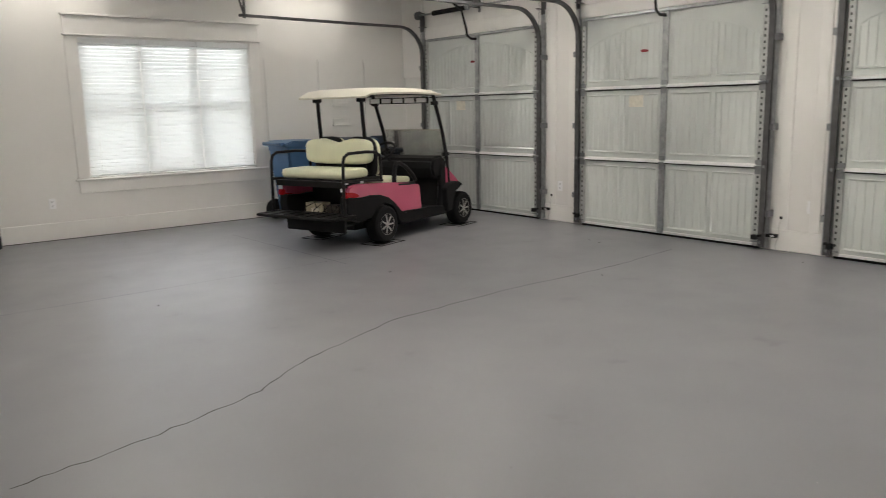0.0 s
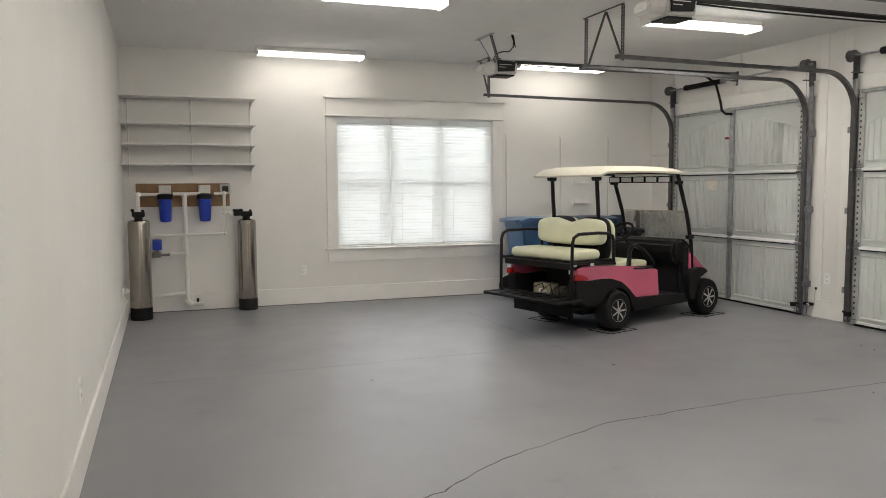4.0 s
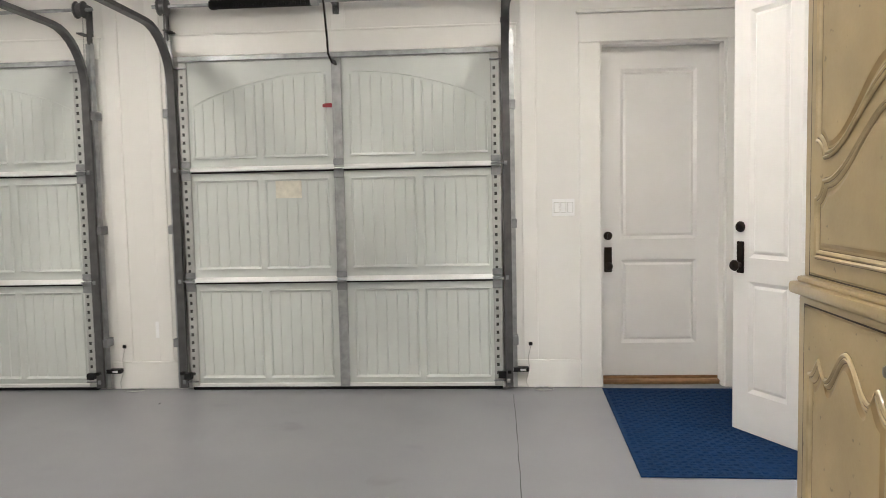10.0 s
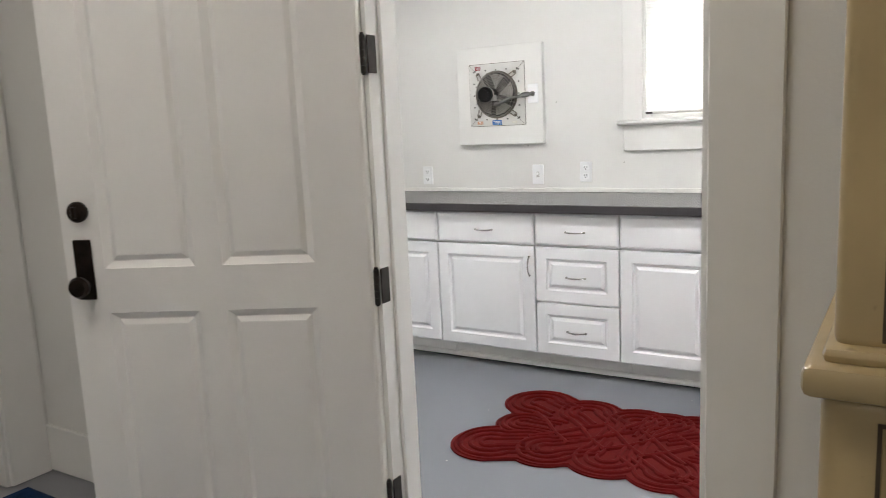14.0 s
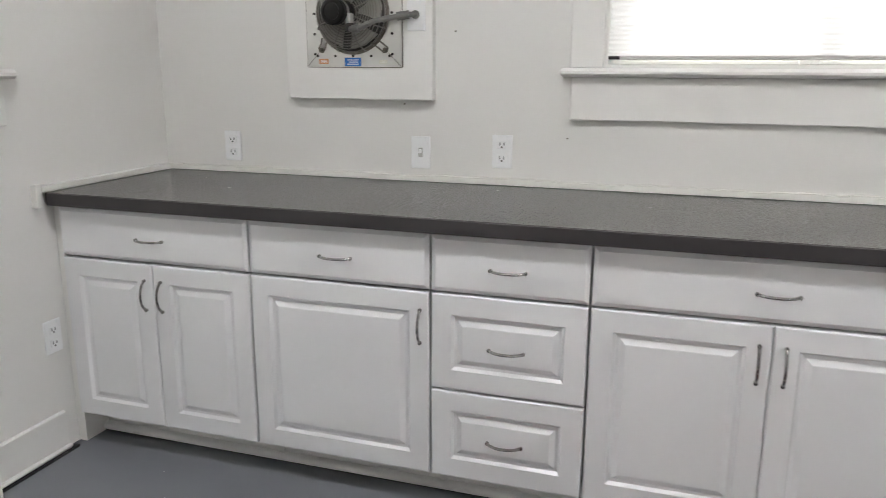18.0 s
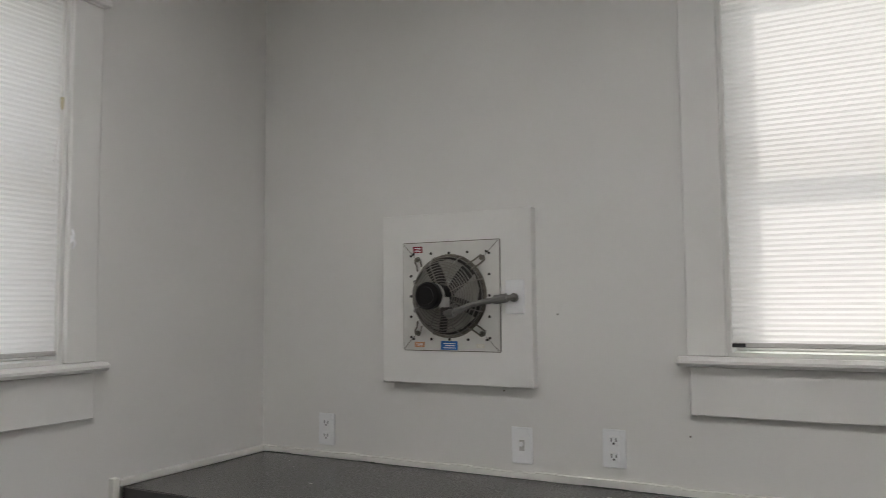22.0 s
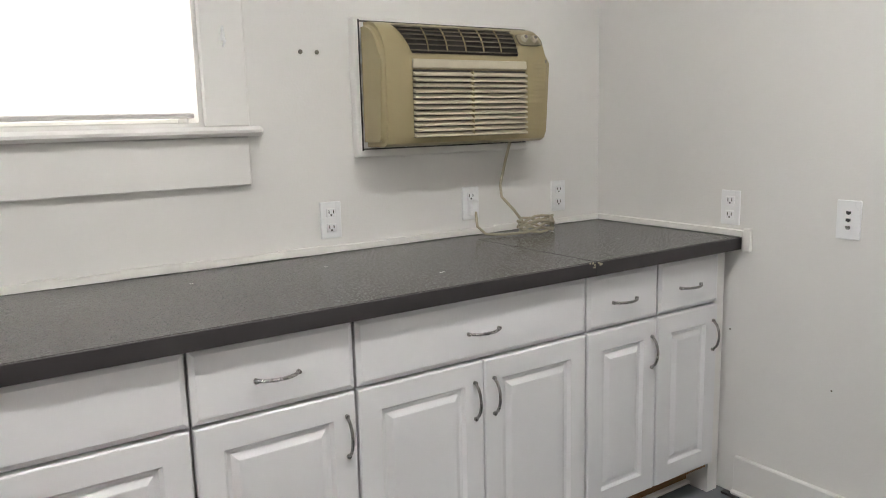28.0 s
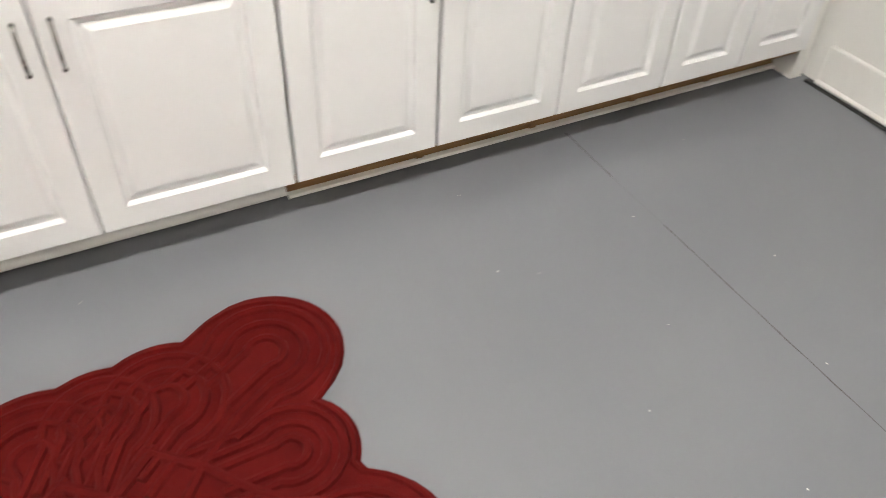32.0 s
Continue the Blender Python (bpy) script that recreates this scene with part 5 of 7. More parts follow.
for sx in (-1, 1):
    for sz in (-1, 1):
        for off in (-0.008, 0.008):
            bm = BM()
            sweep(bm, [(sx * 0.094 + off * sz, 0.100, sz * 0.094 - off * sx), (sx * 0.112 + off * sz, 0.074, sz * 0.112 - off * sx), (sx * 0.126 + off * sz, 0.0635, sz * 0.126 - off * sx), (sx * 0.131, 0.0635, sz * 0.131)], 0.003, 6)
            part("guard_clip", bm, PEWTER, fan)
        bm = BM()
        rod(bm, (sx * 0.124, 0.060, sz * 0.124), (sx * 0.124, 0.071, sz * 0.124), 0.007, 8)
        part("clip_bolt", bm, PEWTER, fan)
for k in range(20):
    side, q = divmod(k, 5)
    u = -0.140 + q * 0.070
    x, z = ((u, 0.146), (u, -0.146), (0.150, u), (-0.150, u))[side]
    bm = BM()
    rod(bm, (x, 0.060, z), (x, 0.0645, z), 0.0046, 8)
    part("bolt", bm, HINGE, fan)
MX = 0.022
bm = BM()
lathe(bm, [(0.024, 0.07), (0.040, 0.084), (0.042, 0.128)], (MX, 0, 0.0), 24, "y")
part("motor_neck", bm, BLACK, fan, "black motor neck")
bm = BM()
lathe(bm, [(0.041, 0.1281), (0.043, 0.130), (0.043, 0.146), (0.041, 0.148)], (MX, 0, 0.0), 24, "y")
part("motor_band", bm, SHEETM, fan, "bright steel motor band")
bm = BM()
lathe(bm, [(0.043, 0.1482), (0.045, 0.152), (0.045, 0.176), (0.039, 0.184), (0.030, 0.186), (0.028, 0.183), (0.010, 0.183)], (MX, 0, 0.0), 24, "y")
part("motor_cap", bm, BLACK, fan, "black domed motor cap")
bm = BM()
box(bm, -0.032, -0.008, 0.118, 0.150, -0.040, -0.004, 0.003)
part("motor_bracket", bm, SHEETM, fan, "bright steel motor bracket")
bm = BM()
box(bm, -0.048, -0.012, 0.120, 0.156, -0.066, -0.038, 0.005)
part("wiring_box", bm, HINGE, fan, "dark wiring box under the motor")
CONDM = surface("grey_conduit", (0.17, 0.165, 0.155), 0.55, metal=0.2, var=0.2, scale=30, bump=0.05)
bm = BM()
sweep(bm, [(-0.03, 0.150, -0.056), (-0.05, 0.154, -0.060), (-0.08, 0.150, -0.048), (-0.115, 0.125, -0.030), (-0.155, 0.098, -0.020), (-0.195, 0.088, -0.013), (-0.215, 0.084, -0.010), (-0.232, 0.074, -0.008), (-0.238, 0.058, -0.008)], 0.0095, 8)
part("conduit", bm, CONDM, fan, "grey flexible conduit")
for p, q in (((-0.180, 0.091, -0.015), (-0.222, 0.083, -0.009)), ((-0.040, 0.153, -0.060), (-0.064, 0.153, -0.056)), ((-0.237, 0.056, -0.008), (-0.237, 0.066, -0.008))):
    bm = BM()
    rod(bm, p, q, 0.0145, 10)
    part("conduit_fitting", bm, CONDM, fan)
bm = BM()
box(bm, -0.272, -0.204, 0.0522, 0.058, -0.062, 0.050, 0.003)
part("junction_cover", bm, PLATE, fan, "white blank cover plate")
for nm, x0, x1, z0, z1, mt in (("red_label", 0.104, 0.142, 0.150, 0.172, REDT), ("blue_label", -0.030, 0.034, -0.181, -0.152, LBLUE), ("orange_label", 0.098, 0.136, -0.174, -0.156, LORNG), ("maker_label", -0.13, -0.10, -0.172, -0.160, PAPER)):
    bm = BM()
    box(bm, x0, x1, 0.0612, 0.0618, z0, z1)
    lab = part("label_sticker", bm, mt, fan, nm.replace("_", " "))
    bm = BM()
    for k in range(3):
        zz = z0 + (z1 - z0) * (k + 0.7) / 4
        box(bm, x0 + (x1 - x0) * 0.15, x0 + (x1 - x0) * (0.85 - 0.1 * (k % 2)), 0.0617, 0.0621, zz, zz + (z1 - z0) * 0.1)
    part("print_bars", bm, PLATE, lab)

# ---- wall air conditioner ----
ac = thing("air_conditioner", "aged beige through-wall air conditioner with louvred front", "air conditioner", pose(3.44, UY0, 1.245))
bm = BM()
box(bm, -0.362, 0.338, -0.0, 0.035, -0.034, 0.398, 0.004)
part("wall_sleeve", bm, TRIM, ac, "white sleeve trim")
bm = BM()
box(bm, 0.3185, 0.3225, 0.0352, 0.038, -0.012, 0.392)
box(bm, -0.35, 0.3185, 0.0352, 0.038, 0.3845, 0.389)
box(bm, -0.35, 0.3185, 0.0352, 0.038, -0.009, -0.0045)
part("sleeve_gap", bm, SLOT, ac, "dark gap round the unit")
prof = [(0.030, 0.0), (0.135, 0.0), (0.156, 0.010), (0.165, 0.035), (0.165, 0.262), (0.160, 0.295), (0.147, 0.328), (0.125, 0.356), (0.098, 0.374), (0.070, 0.382), (0.030, 0.384)]
bm = BM()
prism(bm, prof, "x", -0.350, 0.318)
bmesh.ops.bevel(bm, geom=[e for e in bm.edges if abs(e.verts[0].co.x - e.verts[1].co.x) < 1e-5], offset=0.016, segments=3, affect='EDGES')
part("housing", bm, ACB, ac)
bm = BM()
box(bm, -0.240, 0.208, 0.1645, 0.1658, 0.026, 0.234)
part("grille_recess", bm, ACD, ac, "dark recess behind the louvres")
for k in range(12):
    z = 0.031 + k * 0.0170
    bm = BM()
    prism(bm, [(0.1655, z + 0.0095), (0.181, z + 0.001), (0.1815, z - 0.0025), (0.179, z - 0.004), (0.1655, z - 0.0015)], "x", -0.240, 0.208)
    part("louvre", bm, ACL, ac, smooth=0)
bm = BM()
box(bm, -0.016, -0.011, 0.1656, 0.1795, 0.030, 0.230)
part("centre_rib", bm, ACB, ac)
bm = BM()
box(bm, -0.243, 0.211, 0.1640, 0.1735, 0.238, 0.266, 0.003)
part("filter_door", bm, ACL, ac, "pale filter door strip")
for k in range(17):
    z = 0.030 + k * 0.0145
    bm = BM()
    box(bm, -0.334, -0.250, 0.1648, 0.1664, z, z + 0.0105, 0.0006)
    part("side_rib", bm, ACB, ac)
ACV = surface("ac_brown_vane", (0.17, 0.145, 0.10), 0.5, var=0.15, bump=0.03)
# discharge opening on the curved shoulder
def shoulder(u):
    a, b = Vector((0, 0.1628, 0.282)), Vector((0, 0.1085, 0.370))
    p = a + (b - a) * u
    bulge = 0.0115 * 4 * u * (1 - u)
    return Vector((0, p.y + bulge * 0.85, p.z + bulge * 0.52))
bm = BM()
rows = []
for k in range(7):
    p = shoulder(k / 6)
    rows.append([bm.verts.new((x, p.y + 0.0015, p.z + 0.001)) for x in (-0.212, 0.208 + 0.04 * k / 6)])
for a, b in zip(rows, rows[1:]):
    bm.faces.new((a[0], a[1], b[1], b[0]))
bmesh.ops.solidify(bm, geom=list(bm.faces), thickness=0.002)
part("outlet_recess", bm, ACD, ac, "dark discharge opening")
for k in range(6):
    u = 0.07 + 0.17 * k
    p = shoulder(u)
    bm = BM()
    box(bm, -0.212, 0.208 + 0.04 * u, p.y + 0.001, p.y + 0.008, p.z + 0.001, p.z + 0.0042)
    part("discharge_vane", bm, ACV, ac)
for k in range(5):
    x = -0.140 + k * 0.072
    bm = BM()
    sweep(bm, [(x, shoulder(u).y + 0.0045, shoulder(u).z + 0.003) for u in (0.05, 0.3, 0.55, 0.8, 0.95)], 0, flat=(0.003, 0.004))
    part("discharge_fin", bm, ACB, ac)
# controls
bm = BM()
ring = []
for k in range(28):
    t = 2 * math.pi * k / 28
    cx, cu = math.copysign(abs(math.cos(t)) ** 0.45, math.cos(t)), math.copysign(abs(math.sin(t)) ** 0.45, math.sin(t))
    p = shoulder(0.59 + 0.22 * cu)
    ring.append((-0.278 + 0.052 * cx, p.y + 0.002, p.z + 0.001))
sweep(bm, ring, 0.0018, 5, True)
part("control_outline", bm, ACV, ac, "dark outline of the control panel")
bm = BM()
mid = bm.verts.new((-0.278, shoulder(0.59).y + 0.0032, shoulder(0.59).z + 0.0022))
rim = [bm.verts.new((x * 0.94 - 0.278 * 0.06, y + 0.0014, z + 0.001)) for x, y, z in ring]
for k in range(28):
    bm.faces.new((mid, rim[k], rim[(k + 1) % 28]))
bmesh.ops.solidify(bm, geom=list(bm.faces), thickness=0.0015)
part("control_panel", bm, ACB2, ac, "pale rounded control panel")
for x in (-0.255, -0.298):
    bm = BM()
    q = shoulder(0.6)
    rod(bm, (x, q.y, q.z), (x, q.y + 0.014, q.z + 0.008), 0.0125, 14, 0.011)
    kb = part("control_knob", bm, ACL, ac, "pale round control knob")
    bm = BM()
    rod(bm, (x, q.y + 0.0138, q.z + 0.0079), (x, q.y + 0.017, q.z + 0.0097), 0.006, 10)
    part("knob_cap", bm, NICKEL, kb)
bm = BM()
box(bm, -0.338, -0.328, 0.1640, 0.1668, 0.262, 0.274, 0.002)
part("badge", bm, PEWTER, ac, "small square metal badge")

cordt = thing("power_cord", "beige power cord coiled on the counter and plugged in", "power cord")
bm = BM()
pts = [(3.17, UY0 + 0.05, 1.25), (3.19, UY0 + 0.045, 1.18), (3.22, UY0 + 0.05, 1.09), (3.23, UY0 + 0.07, 1.05), (3.19, UY0 + 0.09, 1.00), (3.16, UY0 + 0.11, 0.95)]
sweep(bm, pts, 0.005, 6)
part("hanging_length", bm, CORD, cordt)
bm = BM()
pts = []
for k in range(64):
    a = k * 0.42
    pts.append((3.13 + (0.085 + 0.016 * math.sin(k * 1.7)) * math.cos(a), UY0 + 0.14 + 0.045 * math.sin(a * 1.02), 0.945 + 0.022 * math.sin(a * 0.93 + k * 0.13) + 0.00012 * k))
sweep(bm, pts, 0.0048, 6)
part("coil", bm, CORD, cordt)
bm = BM()
pts = [(3.20, UY0 + 0.14, 0.925), (3.26, UY0 + 0.12, 0.922), (3.31, UY0 + 0.08, 0.925), (3.325, UY0 + 0.05, 0.95), (3.32, UY0 + 0.035, 1.00)]
sweep(bm, pts, 0.005, 6)
part("plug_lead", bm, CORD, cordt)
bm = BM()
box(bm, 3.302, 3.338, UY0 + 0.009, UY0 + 0.036, 0.985, 1.04, 0.006)
part("plug", bm, PLATE, cordt, "white plug")

# cleats, screw holes
for m in (pose(4.185, UY0 + 0.021, 1.57), pose(UX1 - 0.021, -2.235, 1.68, 0, 0, 90)):
    root = thing("cord_cleat", "small white cord cleat on the window casing", "cord cleat", m)
    bm = BM()
    sweep(bm, [(0.0, 0.004, 0.028), (0.003, 0.014, 0.012), (0, 0.010, 0), (-0.003, 0.014, -0.012), (0.0, 0.004, -0.028)], 0.0035, 6)
    box(bm, -0.006, 0.006, 0, 0.008, -0.012, 0.012, 0.002)
    part("cleat_body", bm, PLATE, root)
for x in (3.888, 3.942):
    bm = BM()
    lathe(bm, [(0.007, 0.0), (0.007, 0.003), (0.003, 0.004)], (x, UY0, 1.537), 10, "y")
    solo("wall_anchor", bm, PEWTER, "empty screw anchor in the wall", "wall anchor", group="wall anchors")

# condensate pipe in the far corner
pipe = thing("drain_pipe", "white painted drain pipe with an elbow low on the wall", "pipe")
bm = BM()
pts = [(2.74, -1.192, CEIL - 0.002), (2.74, -1.192, 0.43)] + [(2.74, -1.192 + 0.075 * (1 - math.cos(a)), 0.43 - 0.075 * math.sin(a)) for a in [math.pi / 2 * k / 6 for k in range(1, 7)]] + [(2.74, -0.702, 0.355)]
sweep(bm, pts, 0.030, 12)
part("pipe_run", bm, PVC, pipe)
for p, q in (((2.74, -1.192, 0.40), (2.74, -1.192, 0.46)), ((2.74, -1.135, 0.355), (2.74, -1.085, 0.355))):
    bm = BM()
    rod(bm, p, q, 0.035, 14)
    part("coupling", bm, PVC, pipe)
bm = BM()
sweep(bm, [(3.19, -1.415, 0.957), (3.212, -1.42, 0.92), (3.205, -1.418, 0.86), (3.17, -1.415, 0.78), (3.14, -1.425, 0.60), (3.16, -1.44, 0.48), (3.19, -1.445, 0.39), (3.235, -1.455, 0.33), (3.25, -1.46, 0.285), (3.22, -1.455, 0.24), (3.16, -1.445, 0.22), (3.08, -1.435, 0.26), (3.04, -1.43, 0.40)], 0.006, 6)
box(bm, 3.165, 3.228, -1.445, -1.4065, 0.93, 0.9815, 0.004)
solo("hanging_cable", bm, PLASTK, "black cable hanging beside the stub wall", "cable")

# ---- floor mats ----
bm = BM()
box(bm, -0.82, 0.82, -0.432, 0.432, 0.0, 0.006, 0.002)
mat_root = thing("door_mat", "flat blue ribbed doormat lying before the entry door", "doormat", pose(6.352, 0.053, 0.0015, 0, 0, -1.6))
part("backing", bm, MATB, mat_root)
bm = BM()
for i in range(46):
    for j in range(24):
        x, y = -0.80 + i * 0.0348, -0.410 + j * 0.0344
        if (i + j) % 2:
            box(bm, x, x + 0.026, y, y + 0.007, 0.006, 0.0074)
            box(bm, x, x + 0.026, y + 0.012, y + 0.019, 0.006, 0.0074)
        else:
            box(bm, x, x + 0.007, y, y + 0.026, 0.006, 0.0074)
            box(bm, x + 0.012, x + 0.019, y, y + 0.026, 0.006, 0.0074)
tagged(part("rib_weave", bm, MATB, mat_root, smooth=0), kind="stuff")

def red_mat():
    """A scalloped braided mat: lobes round the rim, curved cords on top."""
    root = thing("floor_mat", "dark red scalloped mat with braided cord relief", "floor mat", pose(5.21, -1.80, 0.0015))
    lobes = [(-0.47, -0.27, 0.17), (-0.25, -0.23, 0.16), (0.0, -0.20, 0.17), (0.24, -0.23, 0.16), (0.49, -0.26, 0.17),
             (0.45, 0.0, 0.13), (0.49, 0.25, 0.17), (0.25, 0.21, 0.16), (0.0, 0.19, 0.17), (-0.24, 0.21, 0.16), (-0.475, 0.25, 0.182), (-0.44, -0.01, 0.135), (-0.125, -0.235, 0.14)]
    def reach(a):
        best = 0
        for cx, cy, r in lobes:
            d = Vector((math.cos(a), math.sin(a)))
            b = d.x * cx + d.y * cy
            disc = b * b - (cx * cx + cy * cy - r * r)
            if disc >= 0:
                best = max(best, b + math.sqrt(disc))
        return best
    rim = [(reach(2 * math.pi * k / 160) * math.cos(2 * math.pi * k / 160), reach(2 * math.pi * k / 160) * math.sin(2 * math.pi * k / 160)) for k in range(160)]
    bm = BM()
    prism(bm, rim, "z", 0.0, 0.007)
    part("base_sheet", bm, MATR, root)
    inner = [(x * 0.975, y * 0.965) for x, y in rim]
    bm = BM()
    sweep(bm, [(x, y, 0.007) for x, y in inner], 0.0075, 6, True)
    part("rim_cord", bm, MATR, root)
    for cx, cy, r in lobes:
        a0 = math.atan2(cy, cx)
        for f in (0.76, 0.50, 0.24):
            bm = BM()
            pts = [(cx + r * f * math.cos(a0 + s), cy + r * f * math.sin(a0 + s), 0.0075) for s in [(-2.2 + 4.4 * k / 14) for k in range(15)]]
            e0, e1 = pts[0], pts[-1]
            pts = [(e0[0] - 0.12 * math.cos(a0), e0[1] - 0.12 * math.sin(a0), 0.0075)] + pts + [(e1[0] - 0.12 * math.cos(a0), e1[1] - 0.12 * math.sin(a0), 0.0075)]
            sweep(bm, pts, 0.0105, 8)
            part("braid_cord", bm, MATR, root)
    for k in range(9):
        s = 1 if k % 2 else -1
        x = -0.32 + k * 0.08
        bm = BM()
        sweep(bm, [(x - s * 0.13, -0.13, 0.0078), (x - s * 0.04, -0.05, 0.0085), (x + s * 0.04, 0.05, 0.0085), (x + s * 0.13, 0.13, 0.0078)], 0.012, 8)
        part("braid_cord", bm, MATR, root)
    return root
red_mat()

# ---- armoire ----
AX0, AX1, AYF = 3.04, 4.295, 0.277
arm = thing("armoire", "antiqued cream wooden armoire with carved panel doors", "armoire")
bm = BM()
box(bm, AX0 + 0.004, AX1 - 0.004, YS + 0.025, AYF - 0.012, 1.09, 2.36, 0.016, 3)
part("upper_case", bm, ARM, arm)
bm = BM()
box(bm, AX0, AX1 + 0.006, YS + 0.025, AYF, 0.10, 1.052, 0.02, 3)
part("lower_case", bm, ARM, arm)
for z0, z1, o in ((1.046, 1.082, 0.023), (1.080, 1.099, 0.005)):
    bm = BM()
    box(bm, AX0 - o, AX1 + o, YS + 0.022, AYF + o, z0, z1, min(0.010, (z1 - z0) * 0.45), 2)
    part("waist_moulding", bm, ARM, arm)
for z0, z1, o in ((2.34, 2.38, 0.02), (2.375, 2.43, 0.05), (2.425, 2.46, 0.08)):
    bm = BM()
    box(bm, AX0 - o, AX1 + o, YS + 0.022, AYF + o, z0, z1, 0.012, 2)
    part("cornice", bm, ARM, arm)
bm = BM()
box(bm, AX0 - 0.015, AX1 + 0.02, YS + 0.022, AYF + 0.015, 0.0, 0.11, 0.012, 2)
part("plinth", bm, ARM, arm)

def loft(bm, rings, cap):
    """Faces between closed outlines of equal length; cap fills the last one."""
    vs = [[bm.verts.new(p) for p in ring] for ring in rings]
    n = len(vs[0])
    for a, b in zip(vs, vs[1:]):
        for k in range(n):
            bm.faces.new((a[k], a[(k + 1) % n], b[(k + 1) % n], b[k]))
    if cap:
        bm.faces.new(vs[-1])
    return bm

def ear(a, z, s, v, r, k):
    """Concave corner round (a, z), inset by k. s, v: which way the panel lies from the corner."""
    R = r + k
    t0 = math.asin(min(1, k / R))
    return [(a + s * R * math.sin(t), z + v * R * math.cos(t)) for t in [t0 + (math.pi / 2 - 2 * t0) * i / 6 for i in range(7)]]

def swept_panel(a, b, z_plain, z_ear, rise, k, v):
    """Panel with one plain end at z_plain and a swept end at z_ear that climbs by rise towards b. v: +1 if the panel lies above the swept end."""
    s = 1 if b > a else -1
    pts = [(b - s * k, z_plain - v * k), (a + s * k, z_plain - v * k)]
    pts += ear(a, z_ear, s, v, 0.05, k)
    x0 = pts[-1][0]
    for i in range(1, 15):
        u = i / 14
        pts.append((x0 + (b - s * k - x0) * u, z_ear + v * k + rise * (0.5 - 0.5 * math.cos(math.pi * u))))
    return pts

def crested_panel(a, b, z_lo, z_hi, k):
    """Lower panel: straight foot, pointed ears and a rounded crest in its head."""
    s = 1 if b > a else -1
    head = []
    n = 36
    for i in range(n + 1):
        u = i / n
        w = min(u, 1 - u) * 2
        if w < 0.27:
            h = 0.056 * (w / 0.27) ** 2
        elif w < 0.46:
            h = 0.056 - 0.05 * math.sin((w - 0.27) / 0.19 * math.pi / 2)
        else:
            h = 0.006 + 0.098 * (0.5 - 0.5 * math.cos((w - 0.46) / 0.54 * math.pi))
        head.append((a + s * k + (b - a - 2 * s * k) * u, z_hi - 0.10 + h - k))
    return [(b - s * k, z_lo + k), (a + s * k, z_lo + k)] + head

PROFILE = ((0.0, 0.0), (0.002, 0.006), (0.007, 0.009), (0.012, 0.004), (0.014, 0.003), (0.018, 0.007), (0.023, 0.005), (0.027, -0.001))
BAND = ((0.027, -0.001), (0.034, -0.0005), (0.048, 0.0055))
FIELD = ((0.048, 0.0055), (0.051, 0.006), (0.054, 0.006))

def carved_door(x0, x1, z0, z1, y, outlines, knob, name):
    """A door with lofted mouldings round each panel."""
    bm = BM()
    box(bm, x0, x1, y - 0.022, y, z0, z1, 0.004)
    d = part(name, bm, ARM, arm)
    bm = BM()
    for a, b, c, e in ((x0 - 0.006, x0 - 0.0015, z0 - 0.006, z1 + 0.006), (x1 + 0.0015, x1 + 0.006, z0 - 0.006, z1 + 0.006), (x0 - 0.0015, x1 + 0.0015, z0 - 0.006, z0 - 0.0015), (x0 - 0.0015, x1 + 0.0015, z1 + 0.0015, z1 + 0.006)):
        box(bm, a, b, y - 0.024, y - 0.0025, c, e)
    part("door_gap", bm, ARMK, d, "dark gap round the door")
    for fn in outlines:
        bm = BM()
        loft(bm, [[(p[0], y + h, p[1]) for p in fn(k)] for k, h in PROFILE], False)
        part("panel_moulding", bm, ARML, d, "paler worn moulding")
        bm = BM()
        loft(bm, [[(p[0], y + h, p[1]) for p in fn(k)] for k, h in BAND], False)
        part("field_bevel", bm, ARMB, d, "browner glazed bevel")
        bm = BM()
        loft(bm, [[(p[0], y + h, p[1]) for p in fn(k)] for k, h in FIELD], True)
        part("raised_field", bm, ARM, d)
        for k0, k1, h in ((-0.0016, 0.0008, 0.0008), (0.0120, 0.0145, 0.0040), (0.0262, 0.0288, -0.0004)):
            bm = BM()
            loft(bm, [[(p[0], y + h + 0.0006, p[1]) for p in fn(k)] for k in (k0, k1)], False)
            part("glaze_line", bm, ARMD, d, "brown glaze settled in the moulding")
    if knob:
        bm = BM()
        lathe(bm, [(0.008, 0.0), (0.007, 0.014), (0.016, 0.020), (0.018, 0.028), (0.012, 0.036), (0.004, 0.038)], (knob[0], y, knob[1]), 14, "y")
        part("knob", bm, PEWTER, d, "dark pewter knob")
    return d

def door_pair(xo, xi, zlo, zhi, y, upper):
    """xo: the outer edge of the door, xi: its meeting edge; works for both hands."""
    s = 1 if xi > xo else -1
    a, b = xo + s * 0.044, xi - s * 0.055
    x0, x1 = min(xo, xi), max(xo, xi)
    if upper:
        up = lambda k: swept_panel(a, b, zhi - 0.07, 1.437, 0.20, k, 1)
        lo = lambda k: swept_panel(a, b, zlo + 0.048, 1.385, 0.20, k, -1)
        carved_door(x0, x1, zlo, zhi, y, [up, lo], (xi - s * 0.028, 1.475), "upper_door")
    else:
        lo = lambda k: crested_panel(a, b, zlo + 0.06, zhi - 0.085, k)
        carved_door(x0, x1, zlo, zhi, y, [lo], (xi - s * 0.028, zhi - 0.07), "lower_door")

AXM = (AX0 + AX1) / 2
for xo, xi in ((AX1 - 0.055, AXM + 0.004), (AX0 + 0.055, AXM - 0.004)):
    door_pair(xo, xi, 1.11, 2.31, AYF - 0.009, True)
    door_pair(xo, xi, 0.16, 1.016, AYF + 0.004, False)

